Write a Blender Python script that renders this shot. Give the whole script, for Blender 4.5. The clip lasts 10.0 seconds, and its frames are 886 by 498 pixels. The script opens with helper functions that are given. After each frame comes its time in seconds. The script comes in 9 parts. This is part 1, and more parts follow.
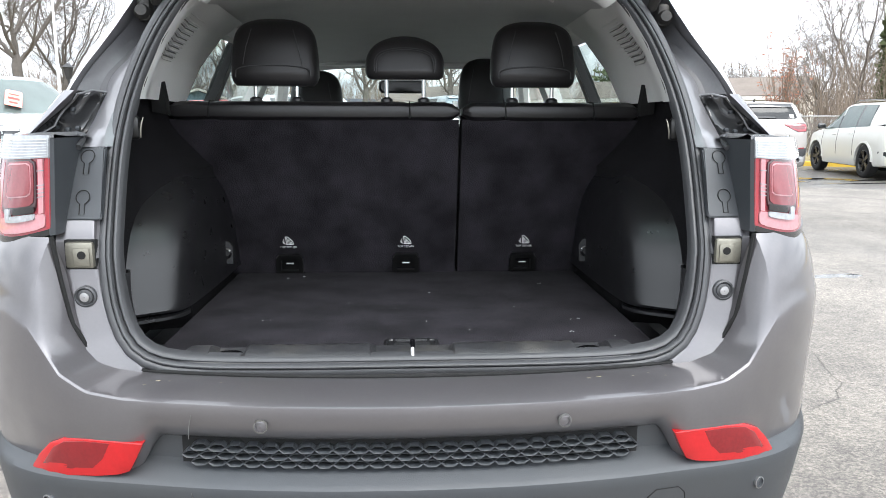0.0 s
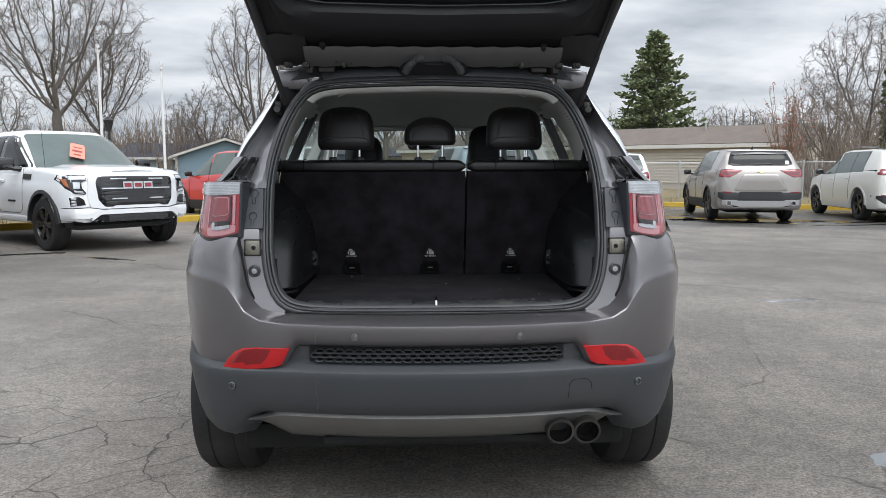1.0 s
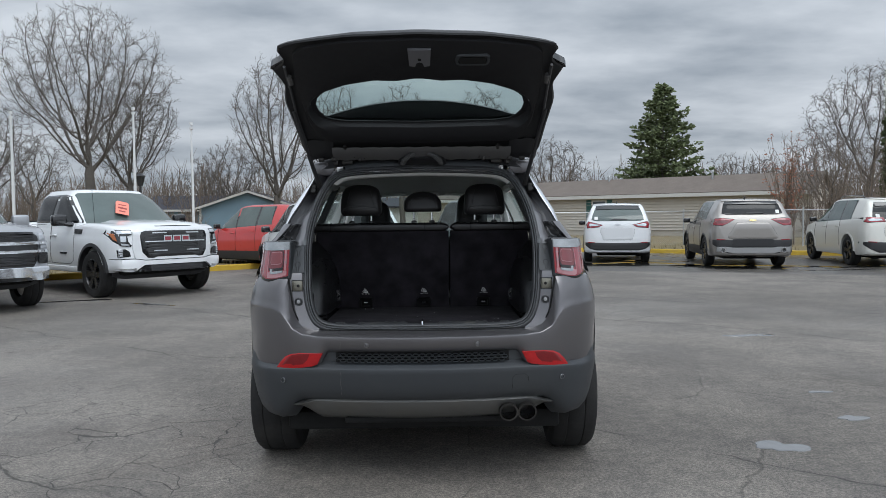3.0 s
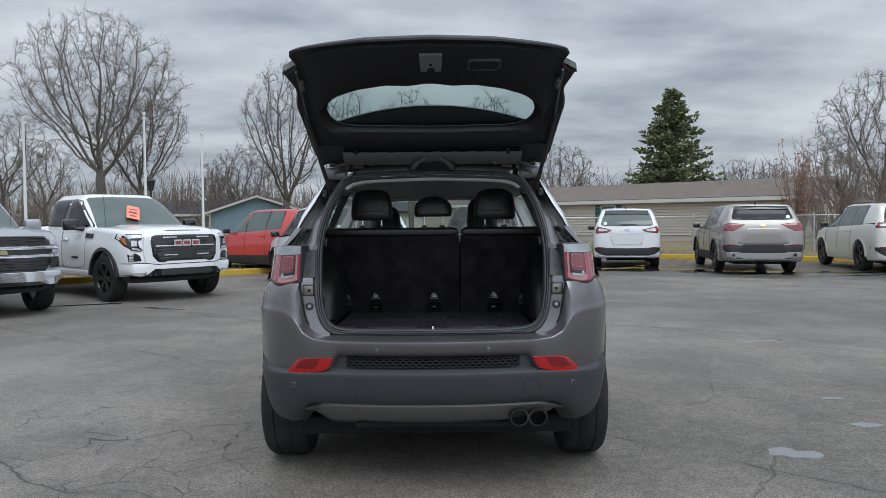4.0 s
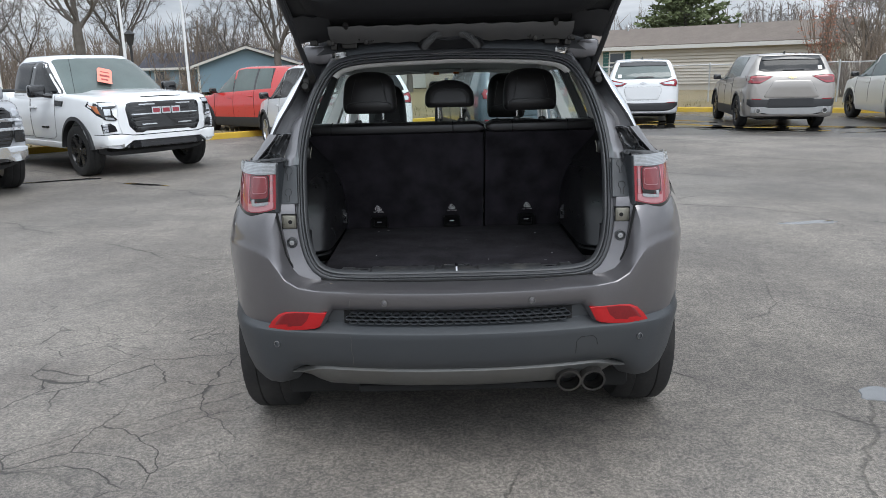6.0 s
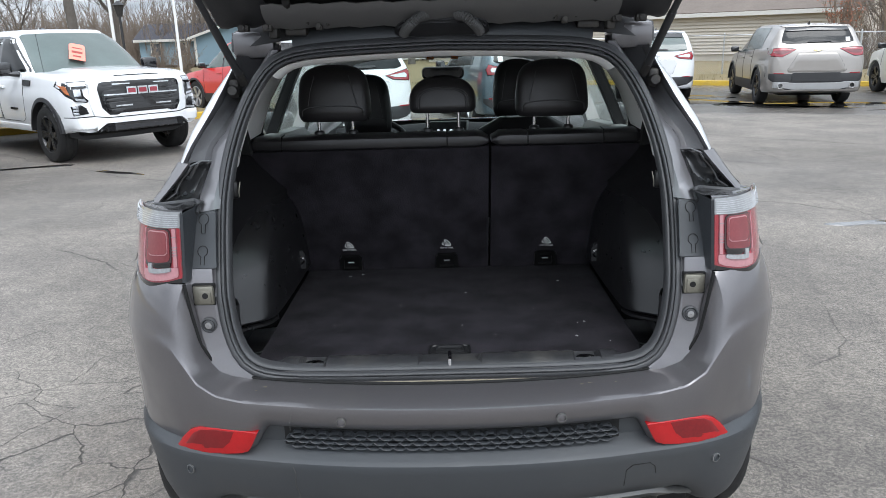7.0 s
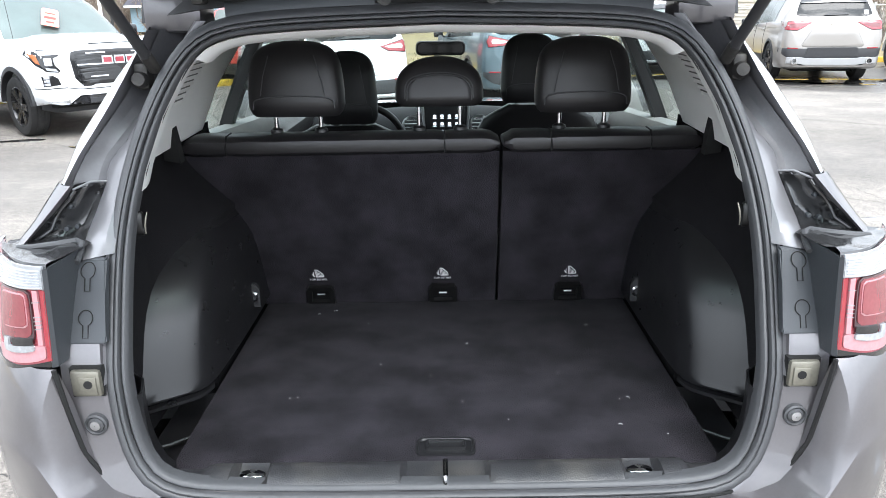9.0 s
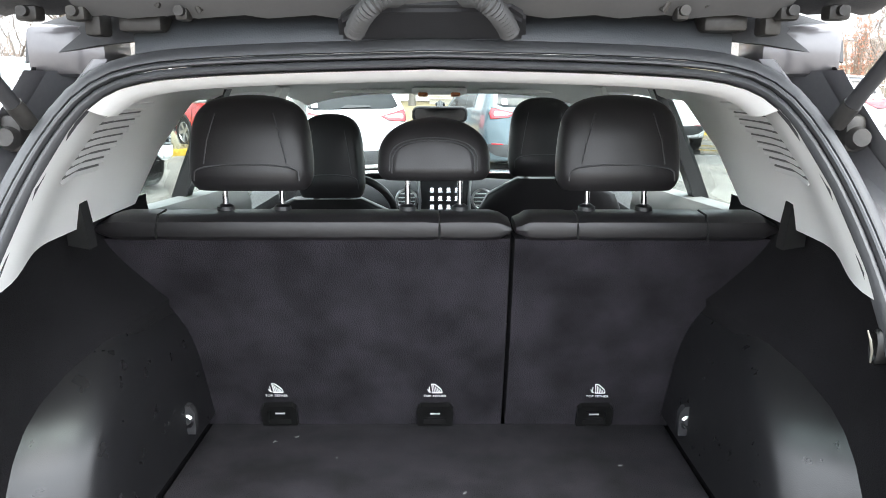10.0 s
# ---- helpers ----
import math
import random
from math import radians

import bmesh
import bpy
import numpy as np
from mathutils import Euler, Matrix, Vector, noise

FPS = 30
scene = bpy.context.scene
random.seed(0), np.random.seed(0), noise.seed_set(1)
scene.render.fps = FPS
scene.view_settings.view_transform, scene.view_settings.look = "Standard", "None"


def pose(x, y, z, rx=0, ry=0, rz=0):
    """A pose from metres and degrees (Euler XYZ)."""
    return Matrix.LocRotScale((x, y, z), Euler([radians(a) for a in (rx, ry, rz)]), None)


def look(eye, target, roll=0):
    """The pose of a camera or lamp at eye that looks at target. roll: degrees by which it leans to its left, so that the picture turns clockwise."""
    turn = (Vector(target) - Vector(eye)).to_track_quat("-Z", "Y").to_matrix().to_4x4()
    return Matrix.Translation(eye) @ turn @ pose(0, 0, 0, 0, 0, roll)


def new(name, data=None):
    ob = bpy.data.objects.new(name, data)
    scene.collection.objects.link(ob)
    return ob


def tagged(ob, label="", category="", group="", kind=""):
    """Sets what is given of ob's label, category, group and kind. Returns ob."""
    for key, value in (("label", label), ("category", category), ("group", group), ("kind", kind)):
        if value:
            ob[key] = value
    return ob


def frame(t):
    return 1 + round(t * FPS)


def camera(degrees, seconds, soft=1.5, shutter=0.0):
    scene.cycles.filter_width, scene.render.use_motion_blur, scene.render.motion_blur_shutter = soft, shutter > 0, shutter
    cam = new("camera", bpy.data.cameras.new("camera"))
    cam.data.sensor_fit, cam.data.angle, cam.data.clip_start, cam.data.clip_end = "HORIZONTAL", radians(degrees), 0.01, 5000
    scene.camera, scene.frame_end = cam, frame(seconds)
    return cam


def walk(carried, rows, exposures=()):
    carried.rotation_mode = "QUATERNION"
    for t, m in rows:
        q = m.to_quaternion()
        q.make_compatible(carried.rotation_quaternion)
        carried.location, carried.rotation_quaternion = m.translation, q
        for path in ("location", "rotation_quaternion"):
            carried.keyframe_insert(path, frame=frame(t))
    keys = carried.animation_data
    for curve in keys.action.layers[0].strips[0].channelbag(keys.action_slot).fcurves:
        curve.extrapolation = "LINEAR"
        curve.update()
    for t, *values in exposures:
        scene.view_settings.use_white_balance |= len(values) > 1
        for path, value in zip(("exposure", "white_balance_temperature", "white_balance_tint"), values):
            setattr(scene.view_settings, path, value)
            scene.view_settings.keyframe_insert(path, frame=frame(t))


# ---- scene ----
from mathutils import bvhtree

cam = camera(62.5, 10.0, soft=0.7)
PATH = [
    (0, (-0.022, -1.359, 1.241), (0.094, 0.608, 0.896), 0.2),
    (0.5, (-0.071, -1.891, 1.247), (0.01, 0.088, 0.964), 0.1),
    (1, (-0.059, -2.436, 1.258), (0.008, -0.45, 1.038), -0.1),
    (1.5, (-0.063, -2.932, 1.268), (0.0, -0.943, 1.077), -0.3),
    (2, (-0.024, -3.311, 1.306), (0.038, -1.316, 1.183), -0.6),
    (2.5, (0.066, -3.52, 1.322), (0.107, -1.524, 1.217), -0.6),
    (3, (0.069, -3.58, 1.327), (0.089, -1.582, 1.239), -0.6),
    (4.5, (0.053, -3.58, 1.327), (0.033, -1.582, 1.253), -0.1),
    (5, (0.039, -3.403, 1.379), (0.019, -1.41, 1.213), 0.9),
    (5.5, (-0.028, -3.073, 1.485), (-0.034, -1.097, 1.174), -0.9),
    (5.7, (-0.04, -2.901, 1.5), (-0.044, -0.939, 1.11), -1.3),
    (6.8, (-0.004, -1.901, 1.598), (-0.022, 0.021, 1.046), -1.5),
    (7, (0.009, -1.722, 1.597), (-0.012, 0.2, 1.044), -1.6),
    (7.5, (0.02, -1.358, 1.6), (0.002, 0.556, 1.019), -1.1),
    (8, (0.015, -1.174, 1.609), (-0.004, 0.736, 1.015), -1.2),
    (8.5, (0.017, -1.121, 1.604), (0.0, 0.781, 0.984), -1.0),
    (9, (0.01, -1.113, 1.597), (-0.003, 0.786, 0.969), -1.0),
    (9.5, (-0.005, -1.027, 1.575), (-0.004, 0.891, 1.007), -0.5),
    (10, (0.02, -0.677, 1.549), (0.01, 1.273, 1.103), -0.0),
]
walk(cam, [(t, look(eye, target, roll)) for t, eye, target, roll in PATH],
     [(0, 1.3, 6350, 9), (0.5, 0.72, 6350, 10), (1, 0.12, 6350, 10), (1.5, -0.14, 6250, 9), (2, -0.3, 6150, 9), (2.5, -0.4, 6100, 8), (4.5, -0.4, 6050, 8), (5, -0.35, 6100, 8), (5.5, -0.1, 6200, 9),
      (7, 0.42, 6150, 9), (7.5, 0.85, 6200, 9), (8.5, 1.45, 6200, 9), (9.3, 1.55, 6200, 9), (10, 2.35, 6400, 9)])

# ---- light ----
world = bpy.data.worlds.new("overcast_sky")
scene.world = world
world.use_nodes = True
wn, wl = world.node_tree.nodes, world.node_tree.links
wn.clear()


def wnode(kind, **inputs):
    n = wn.new(kind)
    for k, v in inputs.items():
        n.inputs[k.replace("_", " ")].default_value = v
    return n


def wmath(op, a, b=None):
    n = wn.new("ShaderNodeMath")
    n.operation = op
    for i, v in enumerate((a, b)):
        if v is None:
            continue
        if isinstance(v, (int, float)):
            n.inputs[i].default_value = v
        else:
            wl.new(v, n.inputs[i])
    return n.outputs[0]


sky = wn.new("ShaderNodeTexSky")
sky.sky_type, sky.sun_disc = "NISHITA", False
sky.sun_elevation, sky.sun_rotation = radians(57), radians(162)
coords = wn.new("ShaderNodeTexCoord")
split = wn.new("ShaderNodeSeparateXYZ")
wl.new(coords.outputs["Generated"], split.inputs[0])
height = wmath("ADD", wmath("MAXIMUM", split.outputs[2], 0.0), 0.16)
flat = wn.new("ShaderNodeCombineXYZ")
wl.new(wmath("DIVIDE", split.outputs[0], height), flat.inputs[0])
wl.new(wmath("MULTIPLY", wmath("DIVIDE", split.outputs[1], height), 1.25), flat.inputs[1])
big = wnode("ShaderNodeTexNoise", Scale=0.85, Detail=5.0, Roughness=0.5, Distortion=0.25)
fine = wnode("ShaderNodeTexNoise", Scale=2.6, Detail=6.0, Roughness=0.55)
for n in (big, fine):
    wl.new(flat.outputs[0], n.inputs["Vector"])
both = wmath("ADD", wmath("MULTIPLY", big.outputs[0], 0.72), wmath("MULTIPLY", fine.outputs[0], 0.28))
ramp = wn.new("ShaderNodeValToRGB")
ramp.color_ramp.elements[0].position, ramp.color_ramp.elements[0].color = 0.38, (0.46, 0.50, 0.55, 1)
ramp.color_ramp.elements[1].position, ramp.color_ramp.elements[1].color = 0.62, (0.93, 0.95, 0.98, 1)
wl.new(both, ramp.inputs[0])
clouds = wnode("ShaderNodeBackground", Strength=0.78)
wl.new(ramp.outputs[0], clouds.inputs[0])
# an overcast sky is brightest overhead
aim = wn.new("ShaderNodeVectorMath")
aim.operation = "DOT_PRODUCT"
aim.inputs[1].default_value = Vector((4, -12, 9)).normalized()
wl.new(coords.outputs["Generated"], aim.inputs[0])
# and brighter towards the hidden sun
glow = wmath("ADD", wmath("MULTIPLY", wmath("POWER", wmath("MAXIMUM", aim.outputs["Value"], 0.0), 1.5), 1.1), 1.0)
wl.new(wmath("MULTIPLY", wmath("ADD", wmath("MULTIPLY", wmath("POWER", wmath("MAXIMUM", split.outputs[2], 0.0), 1.3), 1.1), 0.86), glow), clouds.inputs[1])
above = wnode("ShaderNodeBackground", Strength=0.06)
wl.new(sky.outputs[0], above.inputs[0])
cover = wnode("ShaderNodeMixShader", Fac=0.95)
wl.new(above.outputs[0], cover.inputs[1])
wl.new(clouds.outputs[0], cover.inputs[2])
wout = wn.new("ShaderNodeOutputWorld")
wl.new(cover.outputs[0], wout.inputs[0])

sun = new("sun", bpy.data.lights.new("sun", "SUN"))
sun.data.energy, sun.data.angle, sun.data.color = 1.0, radians(30), (1.0, 0.96, 0.9)
sun.matrix_world = look((4, -12, 20), (0, 0, 0))

# ---- materials ----


def material(name, base, rough=0.5, metal=0.0, vary=0.12, scale=9.0, fine_scale=160.0, bump=0.0, bump_scale=None,
             coat=0.0, tint=None, grime=0.0, spec=0.5, sheen=0.0, patchy=False):
    """A surface with large-scale variation, fine grain, optional relief, dirt and clear coat."""
    m = bpy.data.materials.new(name)
    m.use_nodes = True
    nt, nodes, links = m.node_tree, m.node_tree.nodes, m.node_tree.links
    bsdf = nodes["Principled BSDF"]
    tc = nodes.new("ShaderNodeTexCoord")

    def noise_node(s, d=4.0):
        n = nodes.new("ShaderNodeTexNoise")
        n.inputs["Scale"].default_value, n.inputs["Detail"].default_value = s, d
        links.new(tc.outputs["Object"], n.inputs["Vector"])
        return n.outputs[0]

    def mix(kind, fac, a, b):
        n = nodes.new("ShaderNodeMix")
        n.data_type, n.blend_type = "RGBA", kind
        for i, v in ((0, fac), (6, a), (7, b)):
            if isinstance(v, (int, float)):
                n.inputs[i].default_value = v
            elif isinstance(v, tuple):
                n.inputs[i].default_value = (*v, 1)
            else:
                links.new(v, n.inputs[i])
        return n.outputs[2]

    lo = tuple(c * (1 - vary) for c in base)
    hi = tuple(min(1, c * (1 + vary)) for c in (tint or base))
    broad = noise_node(scale)
    if patchy:
        pr_ = nodes.new("ShaderNodeMapRange")
        pr_.inputs[1].default_value, pr_.inputs[2].default_value = 0.32, 0.68
        links.new(broad, pr_.inputs[0])
        broad = pr_.outputs[0]
    col = mix("MIX", broad, lo, hi)
    grain = mix("MIX", noise_node(fine_scale, 2.0), tuple([1 - vary * 0.9] * 3), tuple([1 + vary * 0.9] * 3))
    col = mix("MULTIPLY", 1.0, col, grain)
    if grime:
        r = nodes.new("ShaderNodeValToRGB")
        r.color_ramp.elements[0].position, r.color_ramp.elements[1].position = 0.5, 0.72
        links.new(noise_node(scale * 0.6, 8.0), r.inputs[0])
        g = nodes.new("ShaderNodeMath")
        g.operation = "MULTIPLY"
        g.inputs[1].default_value = grime
        links.new(r.outputs[0], g.inputs[0])
        col = mix("MIX", g.outputs[0], col, (0.16, 0.15, 0.13))
    links.new(col, bsdf.inputs["Base Color"])
    rr = nodes.new("ShaderNodeMapRange")
    rr.inputs[3].default_value, rr.inputs[4].default_value = max(0.02, rough - 0.08), min(1, rough + 0.08)
    links.new(noise_node(scale * 3), rr.inputs[0])
    links.new(rr.outputs[0], bsdf.inputs["Roughness"])
    bsdf.inputs["Metallic"].default_value = metal
    bsdf.inputs["Specular IOR Level"].default_value = spec
    bsdf.inputs["Coat Weight"].default_value = coat
    bsdf.inputs["Coat Roughness"].default_value = 0.04
    bsdf.inputs["Sheen Weight"].default_value = sheen
    if bump:
        b = nodes.new("ShaderNodeBump")
        b.inputs["Strength"].default_value, b.inputs["Distance"].default_value = bump, 0.004
        links.new(noise_node(bump_scale or fine_scale, 3.0), b.inputs["Height"])
        links.new(b.outputs[0], bsdf.inputs["Normal"])
    return m


def glass(name, tint=(0.9, 0.95, 0.93), clear=0.9, rough=0.0):
    """Thin glazing: see-through sheet with a mirror-like gloss by Fresnel."""
    m = bpy.data.materials.new(name)
    m.use_nodes = True
    nodes, links = m.node_tree.nodes, m.node_tree.links
    nodes.clear()
    t = nodes.new("ShaderNodeBsdfTransparent")
    t.inputs[0].default_value = (*[c * clear for c in tint], 1)
    g = nodes.new("ShaderNodeBsdfGlossy")
    g.inputs["Roughness"].default_value = rough
    f = nodes.new("ShaderNodeLayerWeight")
    f.inputs[0].default_value = 0.5
    pw = nodes.new("ShaderNodeMath")
    pw.operation, pw.inputs[1].default_value = "POWER", 5.0
    links.new(f.outputs["Facing"], pw.inputs[0])
    ad = nodes.new("ShaderNodeMath")
    ad.operation, ad.inputs[1].default_value, ad.inputs[2].default_value = "MULTIPLY_ADD", 0.75, 0.03
    links.new(pw.outputs[0], ad.inputs[0])
    mx = nodes.new("ShaderNodeMixShader")
    links.new(ad.outputs[0], mx.inputs[0])
    links.new(t.outputs[0], mx.inputs[1])
    links.new(g.outputs[0], mx.inputs[2])
    o = nodes.new("ShaderNodeOutputMaterial")
    links.new(mx.outputs[0], o.inputs[0])
    return m


def asphalt():
    """Old grey asphalt: stone grain, patches, damp areas, alligator cracks and long joints."""
    m = bpy.data.materials.new("worn_asphalt")
    m.use_nodes = True
    nodes, links = m.node_tree.nodes, m.node_tree.links
    bsdf = nodes["Principled BSDF"]
    geo = nodes.new("ShaderNodeNewGeometry")
    pos = geo.outputs["Position"]

    def tex(kind, s, vec=None, **kw):
        n = nodes.new(kind)
        n.inputs["Scale"].default_value = s
        for k, v in kw.items():
            n.inputs[k].default_value = v
        links.new(vec or pos, n.inputs["Vector"])
        return n

    def ramp2(src, p0, p1, c0=0.0, c1=1.0):
        n = nodes.new("ShaderNodeMapRange")
        n.interpolation_type = "SMOOTHSTEP"
        for i, v in enumerate((p0, p1, c0, c1)):
            n.inputs[i + 1].default_value = v
        links.new(src, n.inputs[0])
        return n.outputs[0]

    def mul(a, b, op="MULTIPLY"):
        n = nodes.new("ShaderNodeMath")
        n.operation = op
        for i, v in enumerate((a, b)):
            if isinstance(v, (int, float)):
                n.inputs[i].default_value = v
            else:
                links.new(v, n.inputs[i])
        return n.outputs[0]

    def mix(fac, a, b, kind="MIX"):
        n = nodes.new("ShaderNodeMix")
        n.data_type, n.blend_type = "RGBA", kind
        for i, v in ((0, fac), (6, a), (7, b)):
            if isinstance(v, (int, float)):
                n.inputs[i].default_value = v
            elif isinstance(v, tuple):
                n.inputs[i].default_value = (*v, 1)
            else:
                links.new(v, n.inputs[i])
        return n.outputs[2]

    wob = tex("ShaderNodeTexNoise", 1.3, Detail=5.0)
    shift = nodes.new("ShaderNodeVectorMath")
    shift.operation = "MULTIPLY_ADD"
    links.new(wob.outputs["Color"], shift.inputs[0])
    shift.inputs[1].default_value = (0.55, 0.55, 0)
    links.new(pos, shift.inputs[2])
    bent = shift.outputs[0]
    small = tex("ShaderNodeTexVoronoi", 3.0, bent)
    small.feature = "DISTANCE_TO_EDGE"
    large = tex("ShaderNodeTexVoronoi", 0.42, bent)
    large.feature = "DISTANCE_TO_EDGE"
    where = ramp2(tex("ShaderNodeTexNoise", 0.33, Detail=2.0).outputs[0], 0.52, 0.66)
    # the worst of the broken surface lies left of the car
    sep = nodes.new("ShaderNodeSeparateXYZ")
    links.new(pos, sep.inputs[0])
    ex = mul(mul(sep.outputs[0], 2.1, "ADD"), 0.80)
    ey = mul(mul(sep.outputs[1], 0.35, "SUBTRACT"), 0.62)
    left = ramp2(mul(mul(ex, ex), mul(ey, ey), "ADD"), 1.25, 0.55)
    where = mul(mul(where, 0.35), left, "MAXIMUM")
    patchy = ramp2(tex("ShaderNodeTexNoise", 1.5, Detail=3.0).outputs[0], 0.36, 0.50)
    fine_crack = mul(mul(ramp2(small.outputs[0], 0.0125, 0.003), where), patchy)
    gaps = ramp2(tex("ShaderNodeTexNoise", 0.9, Detail=3.0).outputs[0], 0.42, 0.55)
    long_crack = mul(ramp2(large.outputs[0], 0.0032, 0.0008), gaps)
    crack = mul(fine_crack, mul(long_crack, 0.55), "MAXIMUM")
    # long paving seams that run askew, and the wet strip along the far kerb
    bsep = nodes.new("ShaderNodeSeparateXYZ")
    links.new(bent, bsep.inputs[0])
    askew = mul(mul(bsep.outputs[0], 0.75), bsep.outputs[1], "ADD")
    near_line = mul(mul(askew, 6.63, "ADD"), 1.45, "PINGPONG")
    seam_gap = ramp2(tex("ShaderNodeTexNoise", 0.5, Detail=3.0).outputs[0], 0.40, 0.50)
    seam = mul(ramp2(near_line, 0.014, 0.004), seam_gap)
    soft_seam = mul(ramp2(near_line, 0.14, 0.01), seam_gap)
    crack = mul(crack, mul(seam, 0.8), "MAXIMUM")
    far_row = mul(mul(bsep.outputs[0], 0.38), bsep.outputs[1], "ADD")
    wet = mul(ramp2(far_row, 15.5, 15.9), ramp2(sep.outputs[0], 1.5, 3.0))
    patch = tex("ShaderNodeTexNoise", 0.22, Detail=6.0).outputs[0]
    grit = tex("ShaderNodeTexNoise", 210.0, Detail=2.0).outputs[0]
    mid = tex("ShaderNodeTexNoise", 14.0, Detail=6.0).outputs[0]
    col = mix(ramp2(patch, 0.3, 0.7), (0.130, 0.118, 0.106), (0.200, 0.182, 0.165))
    col = mix(0.9, col, mix(ramp2(mid, 0.3, 0.7), (0.82, 0.82, 0.82), (1.16, 1.15, 1.13)), "MULTIPLY")
    col = mix(1.0, col, mix(ramp2(grit, 0.3, 0.7), (0.62, 0.62, 0.62), (1.40, 1.40, 1.39)), "MULTIPLY")
    stones = tex("ShaderNodeTexNoise", 62.0, Detail=3.0, Roughness=0.7).outputs[0]
    col = mix(1.0, col, mix(ramp2(stones, 0.38, 0.62), (0.66, 0.66, 0.66), (1.34, 1.33, 1.31)), "MULTIPLY")
    stain = tex("ShaderNodeTexNoise", 1.1, Detail=7.0, Roughness=0.65).outputs[0]
    col = mix(1.0, col, mix(ramp2(stain, 0.36, 0.64), (0.80, 0.80, 0.81), (1.12, 1.12, 1.11)), "MULTIPLY")
    specks = tex("ShaderNodeTexVoronoi", 17.0)
    chip = mul(ramp2(specks.outputs["Distance"], 0.13, 0.05), ramp2(tex("ShaderNodeTexNoise", 7.0).outputs[0], 0.6, 0.66))
    col = mix(mul(chip, 0.75), col, (0.32, 0.31, 0.29))
    col = mix(mul(soft_seam, 0.22), col, (0.07, 0.065, 0.06))
    col = mix(mul(wet, 0.55), col, (0.045, 0.044, 0.043))
    pits = tex("ShaderNodeTexVoronoi", 9.0)
    pit = mul(ramp2(pits.outputs["Distance"], 0.10, 0.05), ramp2(tex("ShaderNodeTexNoise", 3.0).outputs[0], 0.52, 0.60))
    col = mix(mul(pit, 0.8), col, (0.03, 0.028, 0.026))
    rusty = mul(ramp2(tex("ShaderNodeTexNoise", 0.7, Detail=6.0).outputs[0], 0.52, 0.70), where)
    col = mix(mul(rusty, 0.35), col, (0.075, 0.055, 0.042))
    col = mix(mul(crack, 0.8), col, (0.016, 0.015, 0.013))
    links.new(col, bsdf.inputs["Base Color"])
    damp = ramp2(tex("ShaderNodeTexNoise", 0.16, Detail=5.0).outputs[0], 0.42, 0.62)
    r = nodes.new("ShaderNodeMapRange")
    r.inputs[3].default_value, r.inputs[4].default_value = 0.78, 0.46
    links.new(damp, r.inputs[0])
    links.new(mul(r.outputs[0], ramp2(wet, 0.0, 1.0, 1.0, 0.55)), bsdf.inputs["Roughness"])
    hgt = mul(mul(grit, 0.35), mul(mid, 0.65), "ADD")
    hgt = mul(hgt, mul(crack, 2.2), "SUBTRACT")
    b = nodes.new("ShaderNodeBump")
    b.inputs["Strength"].default_value, b.inputs["Distance"].default_value = 0.55, 0.006
    links.new(hgt, b.inputs["Height"])
    links.new(b.outputs[0], bsdf.inputs["Normal"])
    return m


M_ASPHALT = asphalt()
M_WATER = material("puddle_water", (0.022, 0.021, 0.02), 0.03, vary=0.2, spec=0.6)
# small puddles: the mirrored sky is put into a pale base colour
M_SKY_FILM = material("sky_pale_water_film", (0.17, 0.172, 0.176), 0.06, vary=0.1, spec=0.8)
M_YELLOW = material("yellow_kerb_paint", (0.50, 0.33, 0.03), 0.7, vary=0.25, scale=3, grime=0.5, bump=0.3)
M_GRASS = material("winter_grass", (0.14, 0.13, 0.055), 0.95, vary=0.4, scale=0.7, fine_scale=30, bump=0.8, tint=(0.19, 0.14, 0.07))
M_BARK = material("bare_bark", (0.115, 0.103, 0.092), 0.95, vary=0.3, scale=4, bump=0.4, fine_scale=60)
M_TWIG = material("grey_twigs", (0.150, 0.134, 0.122), 0.95, vary=0.25, scale=0.6)
M_BRUSH = material("brown_brush", (0.185, 0.148, 0.118), 0.95, vary=0.35, scale=0.5)
M_RUST = material("rust_leaves", (0.26, 0.10, 0.055), 0.85, vary=0.4, scale=2)
M_NEEDLE = material("spruce_needles", (0.140, 0.170, 0.080), 0.85, vary=0.45, scale=1.2, fine_scale=20)
M_THUJA = material("arborvitae_green", (0.06, 0.075, 0.03), 0.9, vary=0.4, scale=1.2)
M_SIDING = material("tan_vinyl_siding", (0.47, 0.43, 0.365), 0.6, vary=0.06, scale=0.8)
M_SIDING_B = material("blue_vinyl_siding", (0.17, 0.255, 0.31), 0.6, vary=0.08, scale=0.8)
M_TRIM = material("white_house_trim", (0.55, 0.54, 0.51), 0.55, vary=0.05)
M_SHINGLE = material("brown_shingle", (0.155, 0.130, 0.112), 0.95, vary=0.2, scale=1.6, fine_scale=9, bump=0.5)
M_SHINGLE_D = material("dark_shingle", (0.055, 0.055, 0.066), 0.95, vary=0.2, scale=1.6, fine_scale=9, bump=0.5)
M_GALV = material("galvanised_steel", (0.45, 0.46, 0.47), 0.45, metal=0.8, vary=0.12)
M_WHITE_POLE = material("white_pole_paint", (0.68, 0.69, 0.70), 0.5, vary=0.08)
M_GREEN_SHUT = material("green_shutter", (0.03, 0.10, 0.09), 0.6)
M_PANE = material("house_pane", (0.05, 0.06, 0.07), 0.05, spec=0.7, vary=0.2)

